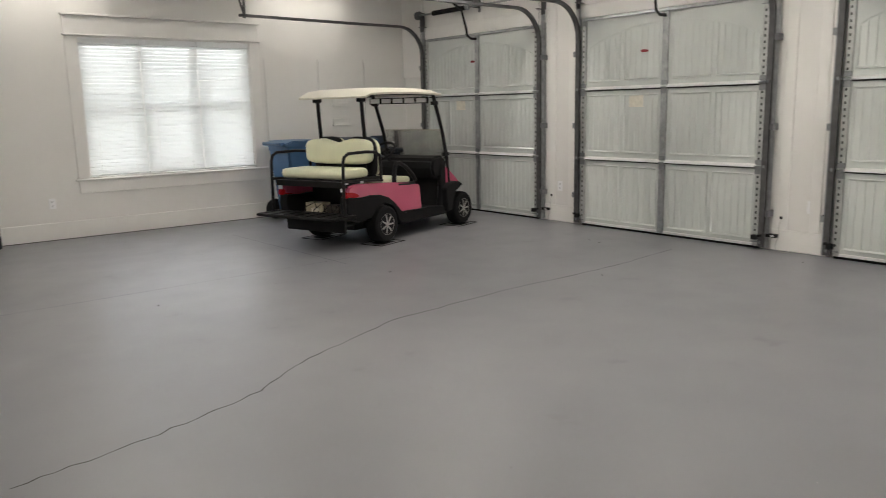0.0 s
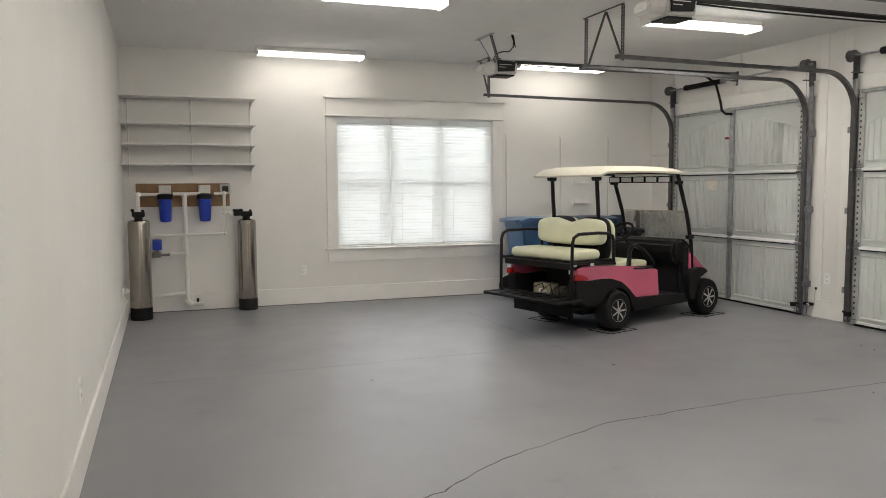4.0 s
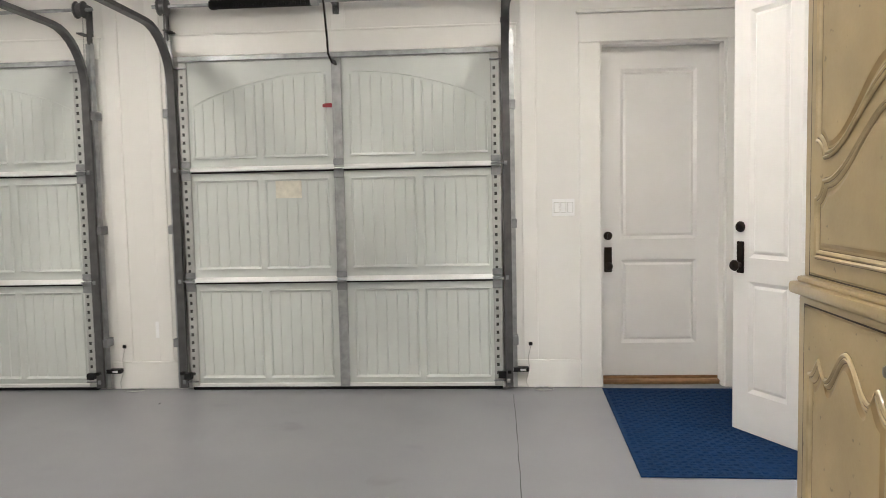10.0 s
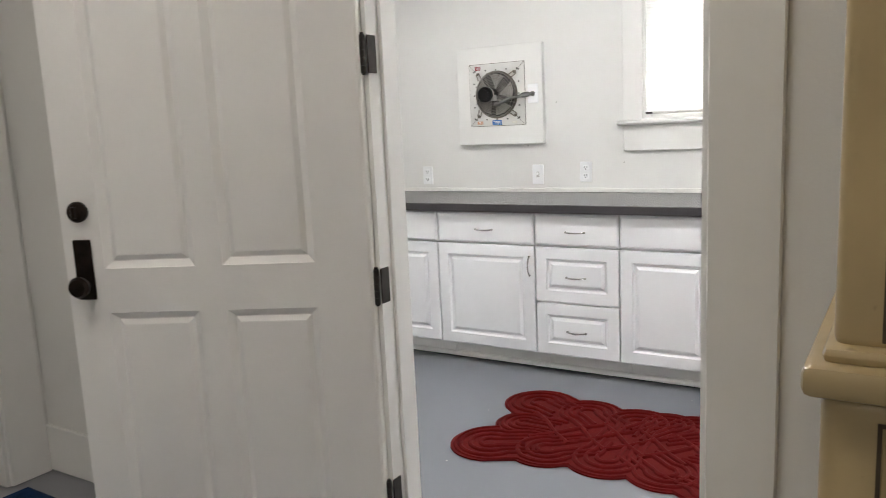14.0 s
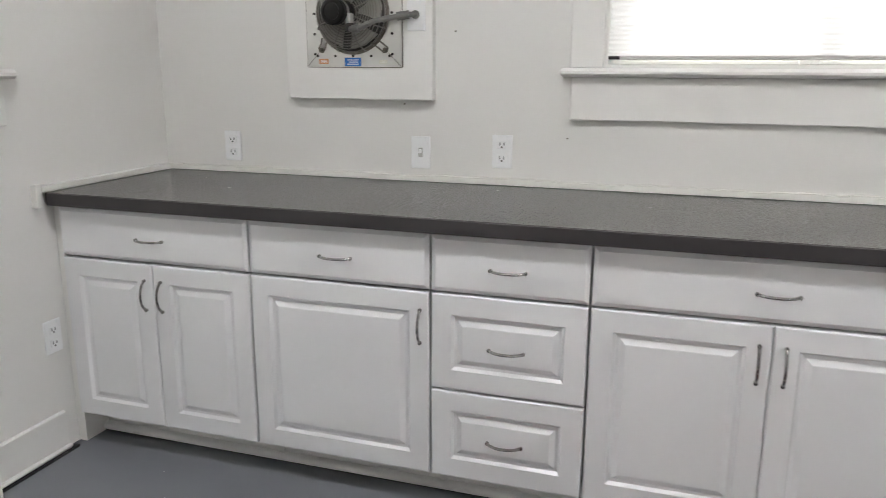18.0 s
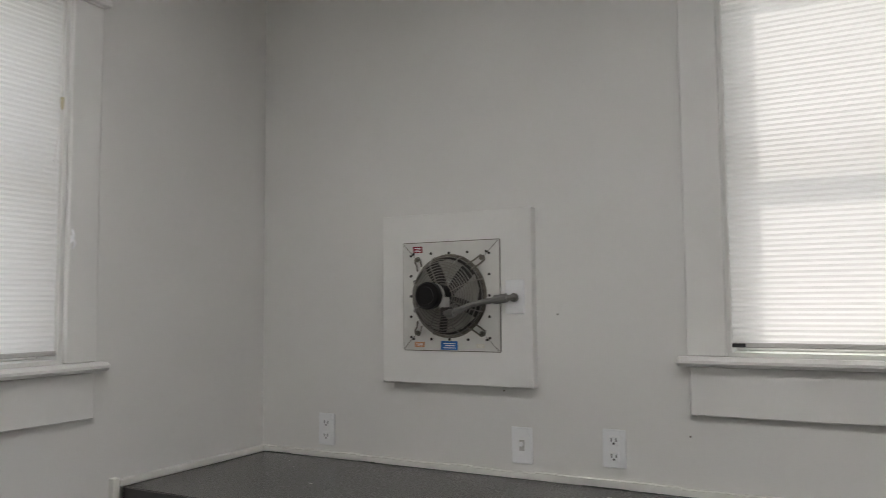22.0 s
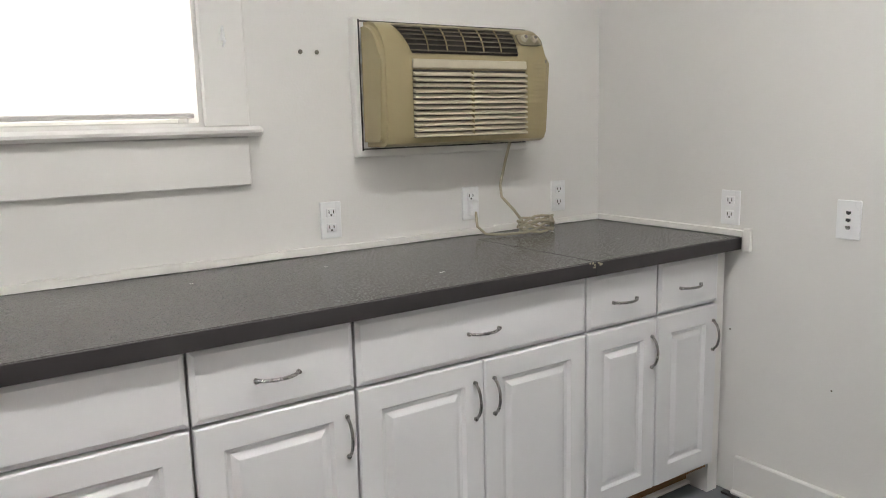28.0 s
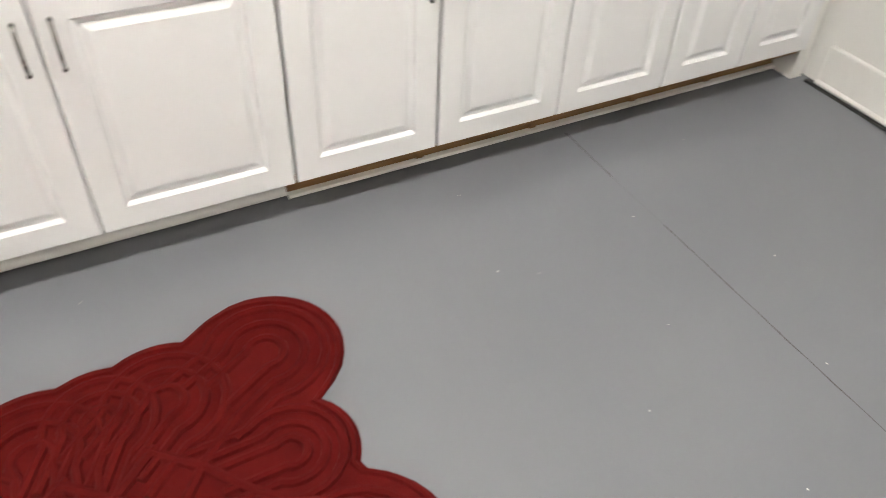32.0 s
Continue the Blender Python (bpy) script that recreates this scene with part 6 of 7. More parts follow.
# ---- water treatment corner and shelves ----
def tank(x, y, r, h, head_label):
    root = thing("water_tank", "tall stainless steel water treatment tank on a black foot", "water tank", pose(x, y, 0), "water tanks")
    bm = BM()
    lathe(bm, [(r * 0.99, 0.0), (r * 1.01, 0.02), (r * 1.01, 0.125), (r * 0.98, 0.135)], (0, 0, 0), 28)
    part("foot", bm, PLASTK, root, "black plastic foot")
    bm = BM()
    lathe(bm, [(r * 0.97, 0.13), (r, 0.15), (r, h - 0.05), (r * 0.93, h - 0.015), (r * 0.6, h)], (0, 0, 0), 32)
    part("shell", bm, STAIN, root)
    bm = BM()
    lathe(bm, [(0.035, h - 0.002), (0.045, h + 0.01), (0.045, h + 0.03), (0.05, h + 0.032)], (0, 0, 0), 16)
    box(bm, -0.065, 0.065, -0.05, 0.05, h + 0.028, h + 0.085, 0.012, 2)
    box(bm, -0.075, -0.04, -0.02, 0.02, h + 0.08, h + 0.115, 0.006)
    box(bm, 0.03, 0.06, -0.02, 0.02, h + 0.08, h + 0.105, 0.006)
    part("control_head", bm, PLASTK, root, "black control head")
    return root

tank(0.47, 9.30, 0.112, 1.075, "")
tank(1.62, 9.585, 0.106, 1.055, "")
board = thing("filter_board", "brown plywood backing board screwed to the wall", "backing board")
bm = BM()
box(bm, 0.44, 1.45, YN - 0.018, YN, 1.20, 1.462, 0.003)
part("plywood", bm, PLY, board)
for fx in (0.745, 1.168):
    f = thing("water_filter", "blue cartridge filter housing with a black cap", "water filter", pose(fx, YN - 0.12, 1.30), "water filters")
    bm = BM()
    box(bm, -0.065, 0.065, 0.02, 0.10, 0.03, 0.14, 0.006)
    box(bm, -0.055, 0.055, 0.0, 0.03, 0.10, 0.14, 0.004)
    part("bracket", bm, SHEETM, f, "grey steel bracket")
    bm = BM()
    lathe(bm, [(0.075, -0.015), (0.085, -0.01), (0.085, 0.035), (0.07, 0.045), (0.03, 0.05)], (0, 0, 0), 24)
    part("cap", bm, PLASTK, f, "black cap")
    bm = BM()
    lathe(bm, [(0.03, -0.27), (0.055, -0.265), (0.062, -0.245), (0.072, -0.02), (0.072, -0.012)], (0, 0, 0), 24)
    part("bowl", bm, BLUEP, f, "bright blue bowl")
pipes = thing("water_pipes", "white plastic water pipes with fittings", "pipework")
PY = YN - 0.12
def pvc(pts, r=0.016):
    bm = BM()
    sweep(bm, pts, r, 10)
    part("pipe", bm, PVC, pipes)
    for p in pts[1:-1]:
        bm = BM()
        bmesh.ops.create_uvsphere(bm, u_segments=12, v_segments=8, radius=r * 1.45, matrix=Matrix.Translation(p))
        part("elbow", bm, PVC, pipes)
pvc([(0.47, 9.30, 1.16), (0.47, 9.30, 1.34), (0.47, PY, 1.34), (0.69, PY, 1.34)], 0.018)
pvc([(0.83, PY, 1.345), (1.12, PY, 1.345)], 0.018)
pvc([(1.27, PY, 1.345), (1.38, PY, 1.345), (1.38, PY, 1.125), (1.44, PY - 0.01, 1.12), (1.56, 9.585, 1.115)], 0.019)
pvc([(0.95, PY, 1.34), (0.95, PY, 0.12), (0.985, PY, 0.09), (1.12, PY, 0.09)], 0.025)
pvc([(0.62, PY, 0.88), (0.95, PY, 0.88)], 0.014)
pvc([(0.95, PY, 0.88), (1.38, PY, 0.89), (1.38, PY, 1.16)], 0.014)
pvc([(0.79, PY, 0.67), (0.95, PY, 0.675)], 0.020)
pvc([(0.60, PY, 0.20), (0.95, PY, 0.22)], 0.020)
for p in ((0.95, PY, 1.34), (0.95, PY, 0.88)):
    bm = BM()
    rod(bm, (p[0] - 0.045, p[1], p[2]), (p[0] + 0.045, p[1], p[2]), 0.024, 12)
    rod(bm, p, (p[0], p[1], p[2] - 0.045), 0.026, 12)
    part("tee", bm, PVC, pipes)
bm = BM()
rod(bm, (1.06, PY, 0.11), (1.06, PY, 0.15), 0.012, 10)
box(bm, 1.045, 1.075, PY - 0.015, PY + 0.015, 0.14, 0.155, 0.003)
part("valve_handle", bm, PLASTK, pipes)
bm = BM()
rod(bm, (1.48, 9.60, 1.118), (1.57, 9.585, 1.118), 0.030, 12)
box(bm, 1.47, 1.55, 9.555, 9.615, 1.138, 1.165, 0.005)
part("bypass_valve", bm, PLASTK, pipes)
hose = thing("wall_tap", "small white plastic tap low on the garage wall", "tap", pose(XW, 8.566, 0.390))
bm = BM()
box(bm, 0.0, 0.03, -0.035, 0.035, -0.045, 0.045, 0.006)
part("tap_body", bm, PVC, hose)
bm = BM()
rod(bm, (0.03, 0, 0.0), (0.075, 0, 0.0), 0.018, 12)
rod(bm, (0.06, 0, 0.0), (0.06, 0, -0.07), 0.013, 12)
part("spout", bm, PVC, hose)
bm = BM()
box(bm, 0.045, 0.075, -0.03, 0.03, 0.018, 0.03, 0.004)
part("tap_handle", bm, PLATE, hose)
pump = thing("water_meter", "small blue water meter with brass fittings", "water meter", pose(0.645, PY, 0.72))
bm = BM()
box(bm, -0.05, 0.05, -0.05, 0.05, 0.0, 0.12, 0.012, 2)
part("meter_body", bm, BLUEP, pump)
bm = BM()
box(bm, -0.06, 0.04, -0.045, 0.045, -0.08, -0.02, 0.006)
rod(bm, (0.03, 0, -0.055), (0.13, 0, -0.055), 0.015, 10)
rod(bm, (0.0, 0, -0.06), (0.0, 0, 0.01), 0.02, 10)
part("brass_fitting", bm, PEWTER, pump)
ctl = thing("controller_box", "grey control box with a small screen", "control box", pose(1.40, YN - 0.0185, 1.395))
bm = BM()
box(bm, -0.06, 0.06, -0.04, 0.0, -0.055, 0.055, 0.006)
part("box_case", bm, OPENG, ctl)
bm = BM()
box(bm, -0.035, 0.035, -0.0425, -0.0398, -0.03, 0.035)
part("screen", bm, SLOT, ctl)

for z in (1.663, 1.882, 2.108, 2.40):
    sh = thing("wall_shelf", "empty white painted wall shelf on metal brackets", "shelf", pose(1.02, YN, z), "wall shelves")
    bm = BM()
    box(bm, -0.72, 0.72, -0.30, -0.003, 0.0, 0.019, 0.003)
    part("shelf_board", bm, TRIM, sh)
    for x in (-0.66, 0.02, 0.69):
        bm = BM()
        prism(bm, [(-0.004, -0.002), (-0.27, -0.002), (-0.27, -0.010), (-0.06, -0.03), (-0.004, -0.06)], "x", x - 0.003, x + 0.003)
        part("bracket", bm, TRIM, sh)
for x, za, zb in ((0.375, 1.5, 2.46), (1.045, 1.55, 2.46), (1.70, 1.49, 2.42), (4.975, 0.95, 2.09), (5.77, 0.95, 2.075), (6.51, 0.95, 2.09)):
    st = thing("shelf_standard", "white slotted metal shelf standard on the wall", "shelf standard", pose(x, YN, za), "shelf standards")
    bm = BM()
    box(bm, -0.012, 0.012, -0.011, 0.0, 0.0, zb - za, 0.002)
    part("channel", bm, TRIM, st)
    bm = BM()
    for k in range(int((zb - za) / 0.032) - 1):
        box(bm, -0.003, 0.003, -0.0122, -0.0108, 0.02 + k * 0.032, 0.034 + k * 0.032)
    tagged(part("perforation", bm, SLOT, st), kind="stuff")
for z in (1.17, 1.44):
    bm = BM()
    box(bm, 5.96, 6.225, YN - 0.05, YN, z, z + 0.018, 0.003)
    box(bm, 5.97, 6.215, YN - 0.02, YN, z + 0.018, z + 0.055, 0.003)
    box(bm, 5.97, 6.215, YN - 0.012, YN, z + 0.055, z + 0.10, 0.003)
    solo("small_ledge", bm, TRIM, "small white wooden ledge on the wall", "ledge", group="small ledges")

# ---- wheeled bins ----
def bin_(x, y, turn, body, label):
    root = thing("wheeled_bin", label, "wheeled bin", pose(x, y, 0, 0, 0, turn), "wheeled bins")
    bm = BM()
    rows = []
    for z, w, d in ((0.05, 0.21, 0.22), (0.5, 0.24, 0.26), (0.90, 0.265, 0.30), (0.93, 0.285, 0.32), (0.96, 0.285, 0.32)):
        rows.append([bm.verts.new(p) for p in ((-w, -d, z), (w, -d, z), (w, d, z), (-w, d, z))])
    for a, b in zip(rows, rows[1:]):
        for j in range(4):
            bm.faces.new((a[j], a[(j + 1) % 4], b[(j + 1) % 4], b[j]))
    bm.faces.new(rows[0][::-1])
    bm.faces.new(rows[-1])
    bmesh.ops.bevel(bm, geom=list(bm.edges), offset=0.018, segments=2, affect='EDGES')
    part("tub", bm, body, root)
    bm = BM()
    prism(bm, [(-0.30, 0.955), (0.36, 0.955), (0.36, 0.985), (0.25, 1.02), (-0.20, 1.02), (-0.31, 0.98)], "x", -0.30, 0.30)
    bmesh.ops.bevel(bm, geom=list(bm.edges), offset=0.012, segments=2, affect='EDGES')
    part("lid", bm, body, root)
    bm = BM()
    rod(bm, (-0.24, 0.385, 0.985), (0.24, 0.385, 0.985), 0.016, 10)
    box(bm, -0.25, -0.20, 0.33, 0.395, 0.96, 1.0, 0.006)
    box(bm, 0.20, 0.25, 0.33, 0.395, 0.96, 1.0, 0.006)
    part("grip", bm, body, root)
    for s in (-1, 1):
        bm = BM()
        lathe(bm, [(0.05, -0.03), (0.125, -0.028), (0.132, 0.0), (0.125, 0.028), (0.05, 0.03)], (s * 0.245, 0.26, 0.132), 22, "x")
        part("wheel", bm, RUBBER, root)
    return root

bin_(5.16, 9.24, 90, BINL, "light blue wheeled refuse bin with closed lid")
bin_(5.90, 9.28, 180, BINB, "dark blue wheeled refuse bin with closed lid")
bin_(6.72, 9.28, 180, BING, "grey-blue wheeled refuse bin with closed lid")

# ---- floor marks ----
def ribbon(name, pts, w, mt, label, jitter=0.0, n=10):
    bm = BM()
    path = []
    for a, b in zip(pts, pts[1:]):
        for k in range(n):
            s = k / n
            path.append((a[0] + (b[0] - a[0]) * s + random.uniform(-jitter, jitter), a[1] + (b[1] - a[1]) * s + random.uniform(-jitter, jitter)))
    path.append(pts[-1])
    prev = None
    for i, p in enumerate(path):
        a, b = Vector(path[max(0, i - 1)]), Vector(path[min(len(path) - 1, i + 1)])
        t = (b - a).normalized()
        nn = Vector((-t.y, t.x)) * w * (random.uniform(0.5, 1.2) if jitter else 1.0) / 2
        cur = [bm.verts.new((p[0] + nn.x, p[1] + nn.y, 0.0012)), bm.verts.new((p[0] - nn.x, p[1] - nn.y, 0.0012))]
        if prev:
            bm.faces.new((prev[0], prev[1], cur[1], cur[0]))
        prev = cur
    return setting(name, bm, mt, label, "floor crack", smooth=0)

ribbon("floor_crack_main", [(0.75, 3.44), (1.29, 3.54), (1.91, 3.74), (2.26, 4.0), (3.15, 4.37), (4.25, 4.47), (5.62, 4.47), (6.6, 4.6)], 0.008, CRACK, "hairline crack across the garage floor", 0.012)
ribbon("floor_joint_1", [(5.0, 1.08), (7.05, 1.07)], 0.006, JOINT, "faint joint line in the floor paint", 0.003)
ribbon("floor_joint_2", [(0.6, 6.35), (4.2, 6.45)], 0.005, JOINT, "faint joint line in the floor paint", 0.003)
ribbon("floor_joint_3", [(3.95, 6.2), (3.9, 8.6)], 0.005, JOINT, "faint joint line in the floor paint", 0.003)
ribbon("floor_joint_4", [(3.655, -2.52), (3.66, -2.28)], 0.0035, CRACK, "thin joint line in the workroom floor", 0.001)
ribbon("floor_joint_5", [(3.66, -2.05), (3.665, -1.55), (3.665, -0.75)], 0.003, CRACK, "thin joint line in the workroom floor", 0.001)
ribbon("floor_joint_6", [(3.66, -2.28), (3.66, -2.05)], 0.0015, JOINT, "thin joint line in the workroom floor", 0.001)
for k, (x, y) in enumerate(((4.02, 5.63), (5.21, 4.29), (6.44, 5.48), (6.83, 3.43), (6.38, 5.30), (2.12, 5.85))):
    bm = BM()
    a = random.uniform(0, 3.1)
    d, e = Vector((math.cos(a), math.sin(a))) * 0.022, Vector((-math.sin(a), math.cos(a))) * 0.007
    vs = [bm.verts.new((x + p.x, y + p.y, z)) for p, z in ((d, 0.008), (e, 0.002), (-d, 0.006), (-e, 0.0015))]
    bm.faces.new(vs)
    bmesh.ops.solidify(bm, geom=list(bm.faces), thickness=0.0012)
    solo("leaf_scrap", bm, DEBRIS, "dry leaf scrap on the floor", "debris", group="floor debris")

# specks of paint and grit on the floors
SPECK = surface("pale_speck", (0.55, 0.54, 0.52), 0.7, var=0.2, bump=0.0)
for nm, x0, x1, y0, y1, n, mt, lb in (("floor_specks_garage", 0.8, 6.9, 0.8, 9.0, 110, DEBRIS, "scattered dark grit on the garage floor"), ("floor_specks_pale", 1.0, 6.8, 0.8, 8.0, 50, SPECK, "scattered pale paint specks on the garage floor"),
                                      ("floor_specks_workroom", 3.0, 7.0, -2.4, -0.8, 45, SPECK, "tiny pale specks on the workroom floor")):
    bm = BM()
    for k in range(n):
        x, y, r, a = random.uniform(x0, x1), random.uniform(y0, y1), random.uniform(0.0015, 0.0045), random.uniform(0, 3.1)
        d, e = Vector((math.cos(a), math.sin(a))) * r, Vector((-math.sin(a), math.cos(a))) * r * 0.5
        vs = [bm.verts.new((x + p.x, y + p.y, 0.0018)) for p in (d, e, -d, -e)]
        top = bm.verts.new((x, y, 0.0032))
        for i in range(4):
            bm.faces.new((vs[i], vs[(i + 1) % 4], top))
    ob = solo(nm, bm, mt, lb, "floor grit")
    tagged(ob, kind="stuff")

# nail holes in the workroom walls
for x, y, z in ((2.681, -2.466, 0.589), (2.681, -2.101, 0.47), (2.681, -1.264, 0.213), (6.213, -3.099, 1.192), (5.621, -3.099, 1.086), (6.022, -3.099, 1.442)):
    bm = BM()
    bmesh.ops.create_uvsphere(bm, u_segments=8, v_segments=5, radius=0.0032, matrix=Matrix.Translation((x, y, z)))
    solo("nail_head", bm, PEWTER, "small dark nail head in the white wall", "nail", group="nail heads")
# ---- golf cart ----
cart = thing("golf_cart", "pink golf cart with cream seats and roof, parked", "golf cart", pose(4.71, 7.33, 0.0, 0, 0, 17.5))
WB, TR, WR = 1.50, 0.42, 0.195

def wheel(u, v):
    bm = BM()
    s = -1 if v < 0 else 1
    lathe(bm, [(WR * 0.55, -0.075), (WR * 0.86, -0.082), (WR * 0.97, -0.065), (WR, -0.04), (WR, 0.04), (WR * 0.97, 0.065), (WR * 0.86, 0.082), (WR * 0.55, 0.075)], (u, v, WR + 0.004), 32, "y")
    tyre = part("tyre", bm, RUBBER, cart, "black tyre")
    bm = BM()
    lathe(bm, [(WR * 0.57, -0.05), (WR * 0.60, 0.05 * s), (WR * 0.57, 0.078 * s), (WR * 0.50, 0.066 * s), (WR * 0.48, 0.055 * s), (WR * 0.05, 0.056 * s)], (u, v, WR + 0.004), 28, "y")
    part("rim", bm, ALLOY, tyre, "silver alloy rim")
    bm = BM()
    for k in range(7):
        a = 2 * math.pi * k / 7
        c, d = math.cos(a), math.sin(a)
        sweep(bm, [(u + 0.02 * c, v + s * 0.062, WR + 0.02 * d), (u + 0.095 * c, v + s * 0.066, WR + 0.004 + 0.095 * d)], 0, flat=(0.030, 0.016))
    lathe(bm, [(0.03, 0.045 * s), (0.032, 0.07 * s), (0.02, 0.08 * s)], (u, v, WR + 0.004), 16, "y")
    part("spoke_set", bm, ALLOY, tyre)
    return tyre

for u in (0.0, WB):
    for v in (-TR, TR):
        wheel(u, v)
        bm = BM()
        for a0, a1, b0, b1 in ((-0.20, 0.20, -0.15, -0.135), (-0.20, 0.20, 0.135, 0.15), (-0.20, -0.185, -0.135, 0.135), (0.185, 0.20, -0.135, 0.135)):
            box(bm, u + a0, u + a1, v + b0, v + b1, 0.0010, 0.0045, 0.001)
        box(bm, u - 0.10, u + 0.10, v - 0.085, v + 0.085, 0.0010, 0.0038)
        pm = new("tyre_pad", mesh_of("tyre_pad", bm, RUBBER))
        pm.matrix_world = pose(4.71, 7.33, 0.0, 0, 0, 17.5)
        tagged(pm, "thin black pad under a cart tyre", "floor pad", "tyre pads")

bm = BM()
box(bm, -0.30, WB + 0.25, -0.30, 0.30, 0.16, 0.26, 0.01)
rod(bm, (0, -TR, WR), (0, TR, WR), 0.035, 12)
rod(bm, (WB, -TR, WR), (WB, TR, WR), 0.025, 12)
part("chassis", bm, PLASTK, cart, "black chassis")

def shell(name, prof, v0, v1, mt, bev=0.02, label="", parent=None):
    bm = BM()
    prism(bm, prof, "y", v0, v1)
    if bev:
        bmesh.ops.bevel(bm, geom=list(bm.edges), offset=bev, segments=2, affect='EDGES')
    return part(name, bm, mt, parent or cart, label)

def arch(cx, r, a0, a1, n=10):
    return [(cx + r * math.cos(a0 + (a1 - a0) * k / n), WR + r * math.sin(a0 + (a1 - a0) * k / n)) for k in range(n + 1)]

# painted side panels over black wheel arches
for s in (-1, 1):
    shell("side_panel", [(0.69, 0.285), (0.285, 0.298), (0.20, 0.39), (0.08, 0.47), (-0.08, 0.515), (-0.24, 0.525), (-0.36, 0.51), (-0.565, 0.535), (-0.55, 0.63), (-0.46, 0.655), (-0.20, 0.645), (0.15, 0.622), (0.46, 0.59), (0.66, 0.555)], s * 0.40, s * 0.455, PINK, 0.012, "glossy pink side panel")
    shell("rear_fender", [(0.30, 0.165)] + arch(0.0, 0.235, 0.12, math.pi * 0.86, 10) + [(-0.40, 0.27), (-0.56, 0.34), (-0.585, 0.46), (-0.57, 0.535), (-0.36, 0.512), (-0.24, 0.527), (-0.08, 0.517), (0.08, 0.472), (0.20, 0.392), (0.285, 0.30), (0.40, 0.27), (0.40, 0.165)], s * 0.36, s * 0.470, PLASTK, 0.006, "matt black wheel arch")
    shell("rocker", [(0.28, 0.155), (1.20, 0.165), (1.20, 0.26), (0.80, 0.282), (0.28, 0.292)], s * 0.36, s * 0.450, PLASTK, 0.01, "black rocker panel")
    shell("front_fender", [(1.15, 0.20), (1.12, 0.46), (1.20, 0.515), (1.30, 0.538), (1.41, 0.522), (1.48, 0.478), (1.40, 0.468), (1.31, 0.425), (1.26, 0.33), (1.245, 0.20)], s * 0.33, s * 0.505, PLASTK, 0.008, "matt black front wheel arch")
    bm = BM()
    prism(bm, [(-0.602, 0.532), (-0.48, 0.516), (-0.39, 0.532), (-0.42, 0.556), (-0.49, 0.580), (-0.59, 0.588)], "y", s * 0.405, s * 0.468)
    bmesh.ops.bevel(bm, geom=list(bm.edges), offset=0.008, segments=2, affect='EDGES')
    tl = part("tail_light", bm, REDL, cart, "red tail light")
    bm = BM()
    box(bm, -0.612, -0.585, s * 0.425 - 0.02, s * 0.425 + 0.025, 0.59, 0.63, 0.006)
    part("reversing_lens", bm, WHITEL, tl)

# rear well with its clutter
bm = BM()
box(bm, -0.56, -0.53, -0.40, 0.40, 0.17, 0.30, 0.008)
box(bm, -0.15, -0.13, -0.40, 0.40, 0.20, 0.62)
box(bm, -0.56, -0.15, -0.40, 0.40, 0.24, 0.26)
part("rear_well", bm, PLASTK, cart, "open black rear compartment")
for x0, x1, y0, y1, z1, mt in ((-0.48, -0.34, -0.03, 0.20, 0.45, CORD), (-0.46, -0.32, -0.30, -0.06, 0.43, PEWTER), (-0.51, -0.44, 0.00, 0.10, 0.40, PAPER)):
    bm = BM()
    box(bm, x0, x1, y0, y1, 0.262, z1, 0.008)
    part("battery_box", bm, mt, cart)
bm = BM()
for k in range(4):
    sweep(bm, [(-0.49, 0.22 - k * 0.12, 0.30), (-0.52, 0.16 - k * 0.12, 0.41 - 0.02 * k), (-0.49, 0.06 - k * 0.11, 0.455), (-0.51, -0.02 - k * 0.09, 0.33)], 0.006, 6)
part("cable_bundle", bm, BLACK, cart)

# rear-facing seat
def cushion(name, x0, x1, y0, y1, z0, z1, mt, r=0.03, label="", parent=None):
    bm = BM()
    box(bm, x0, x1, y0, y1, z0, z1, r, 3)
    return part(name, bm, mt, parent or cart, label)

cushion("seat_base", -0.57, 0.0, -0.43, 0.43, 0.655, 0.705, PLASTK, 0.01, "black seat pan")
cushion("rear_seat", -0.59, -0.18, -0.43, 0.43, 0.705, 0.805, CREAM, 0.047, "cream vinyl rear seat cushion")
def pad(name, y0, y1, z0, z1, x_back, x_face, dip, power, mt, label, n=56):
    """A padded back: a rounded slab between two planes of x, thinner towards its rim, with a dip in its head."""
    cy, cz, hy, hz = (y0 + y1) / 2, (z0 + z1) / 2, (y1 - y0) / 2, (z1 - z0) / 2
    def ring(k, x):
        pts = []
        for i in range(n):
            t = 2 * math.pi * i / n
            c, d = math.cos(t), math.sin(t)
            u = math.copysign(abs(c) ** (2 / power), c) * (hy - k)
            w = math.copysign(abs(d) ** (2 / power), d) * (hz - k)
            if d > 0:
                w -= dip * math.exp(-(u / 0.085) ** 2)
            pts.append((x, cy + u, cz + w))
        return pts
    d = x_face - x_back
    bm = BM()
    loft(bm, [ring(k, x_back + d * f) for k, f in ((0.03, 0.0), (0.010, 0.04), (0.0, 0.2), (0.0, 0.55), (0.006, 0.78), (0.018, 0.92), (0.045, 1.0), (0.075, 1.02))], True)
    bm.faces.new([bm.verts.new(p) for p in ring(0.03, x_back)][::-1])
    bmesh.ops.remove_doubles(bm, verts=list(bm.verts), dist=1e-5)
    return part(name, bm, mt, cart, label)

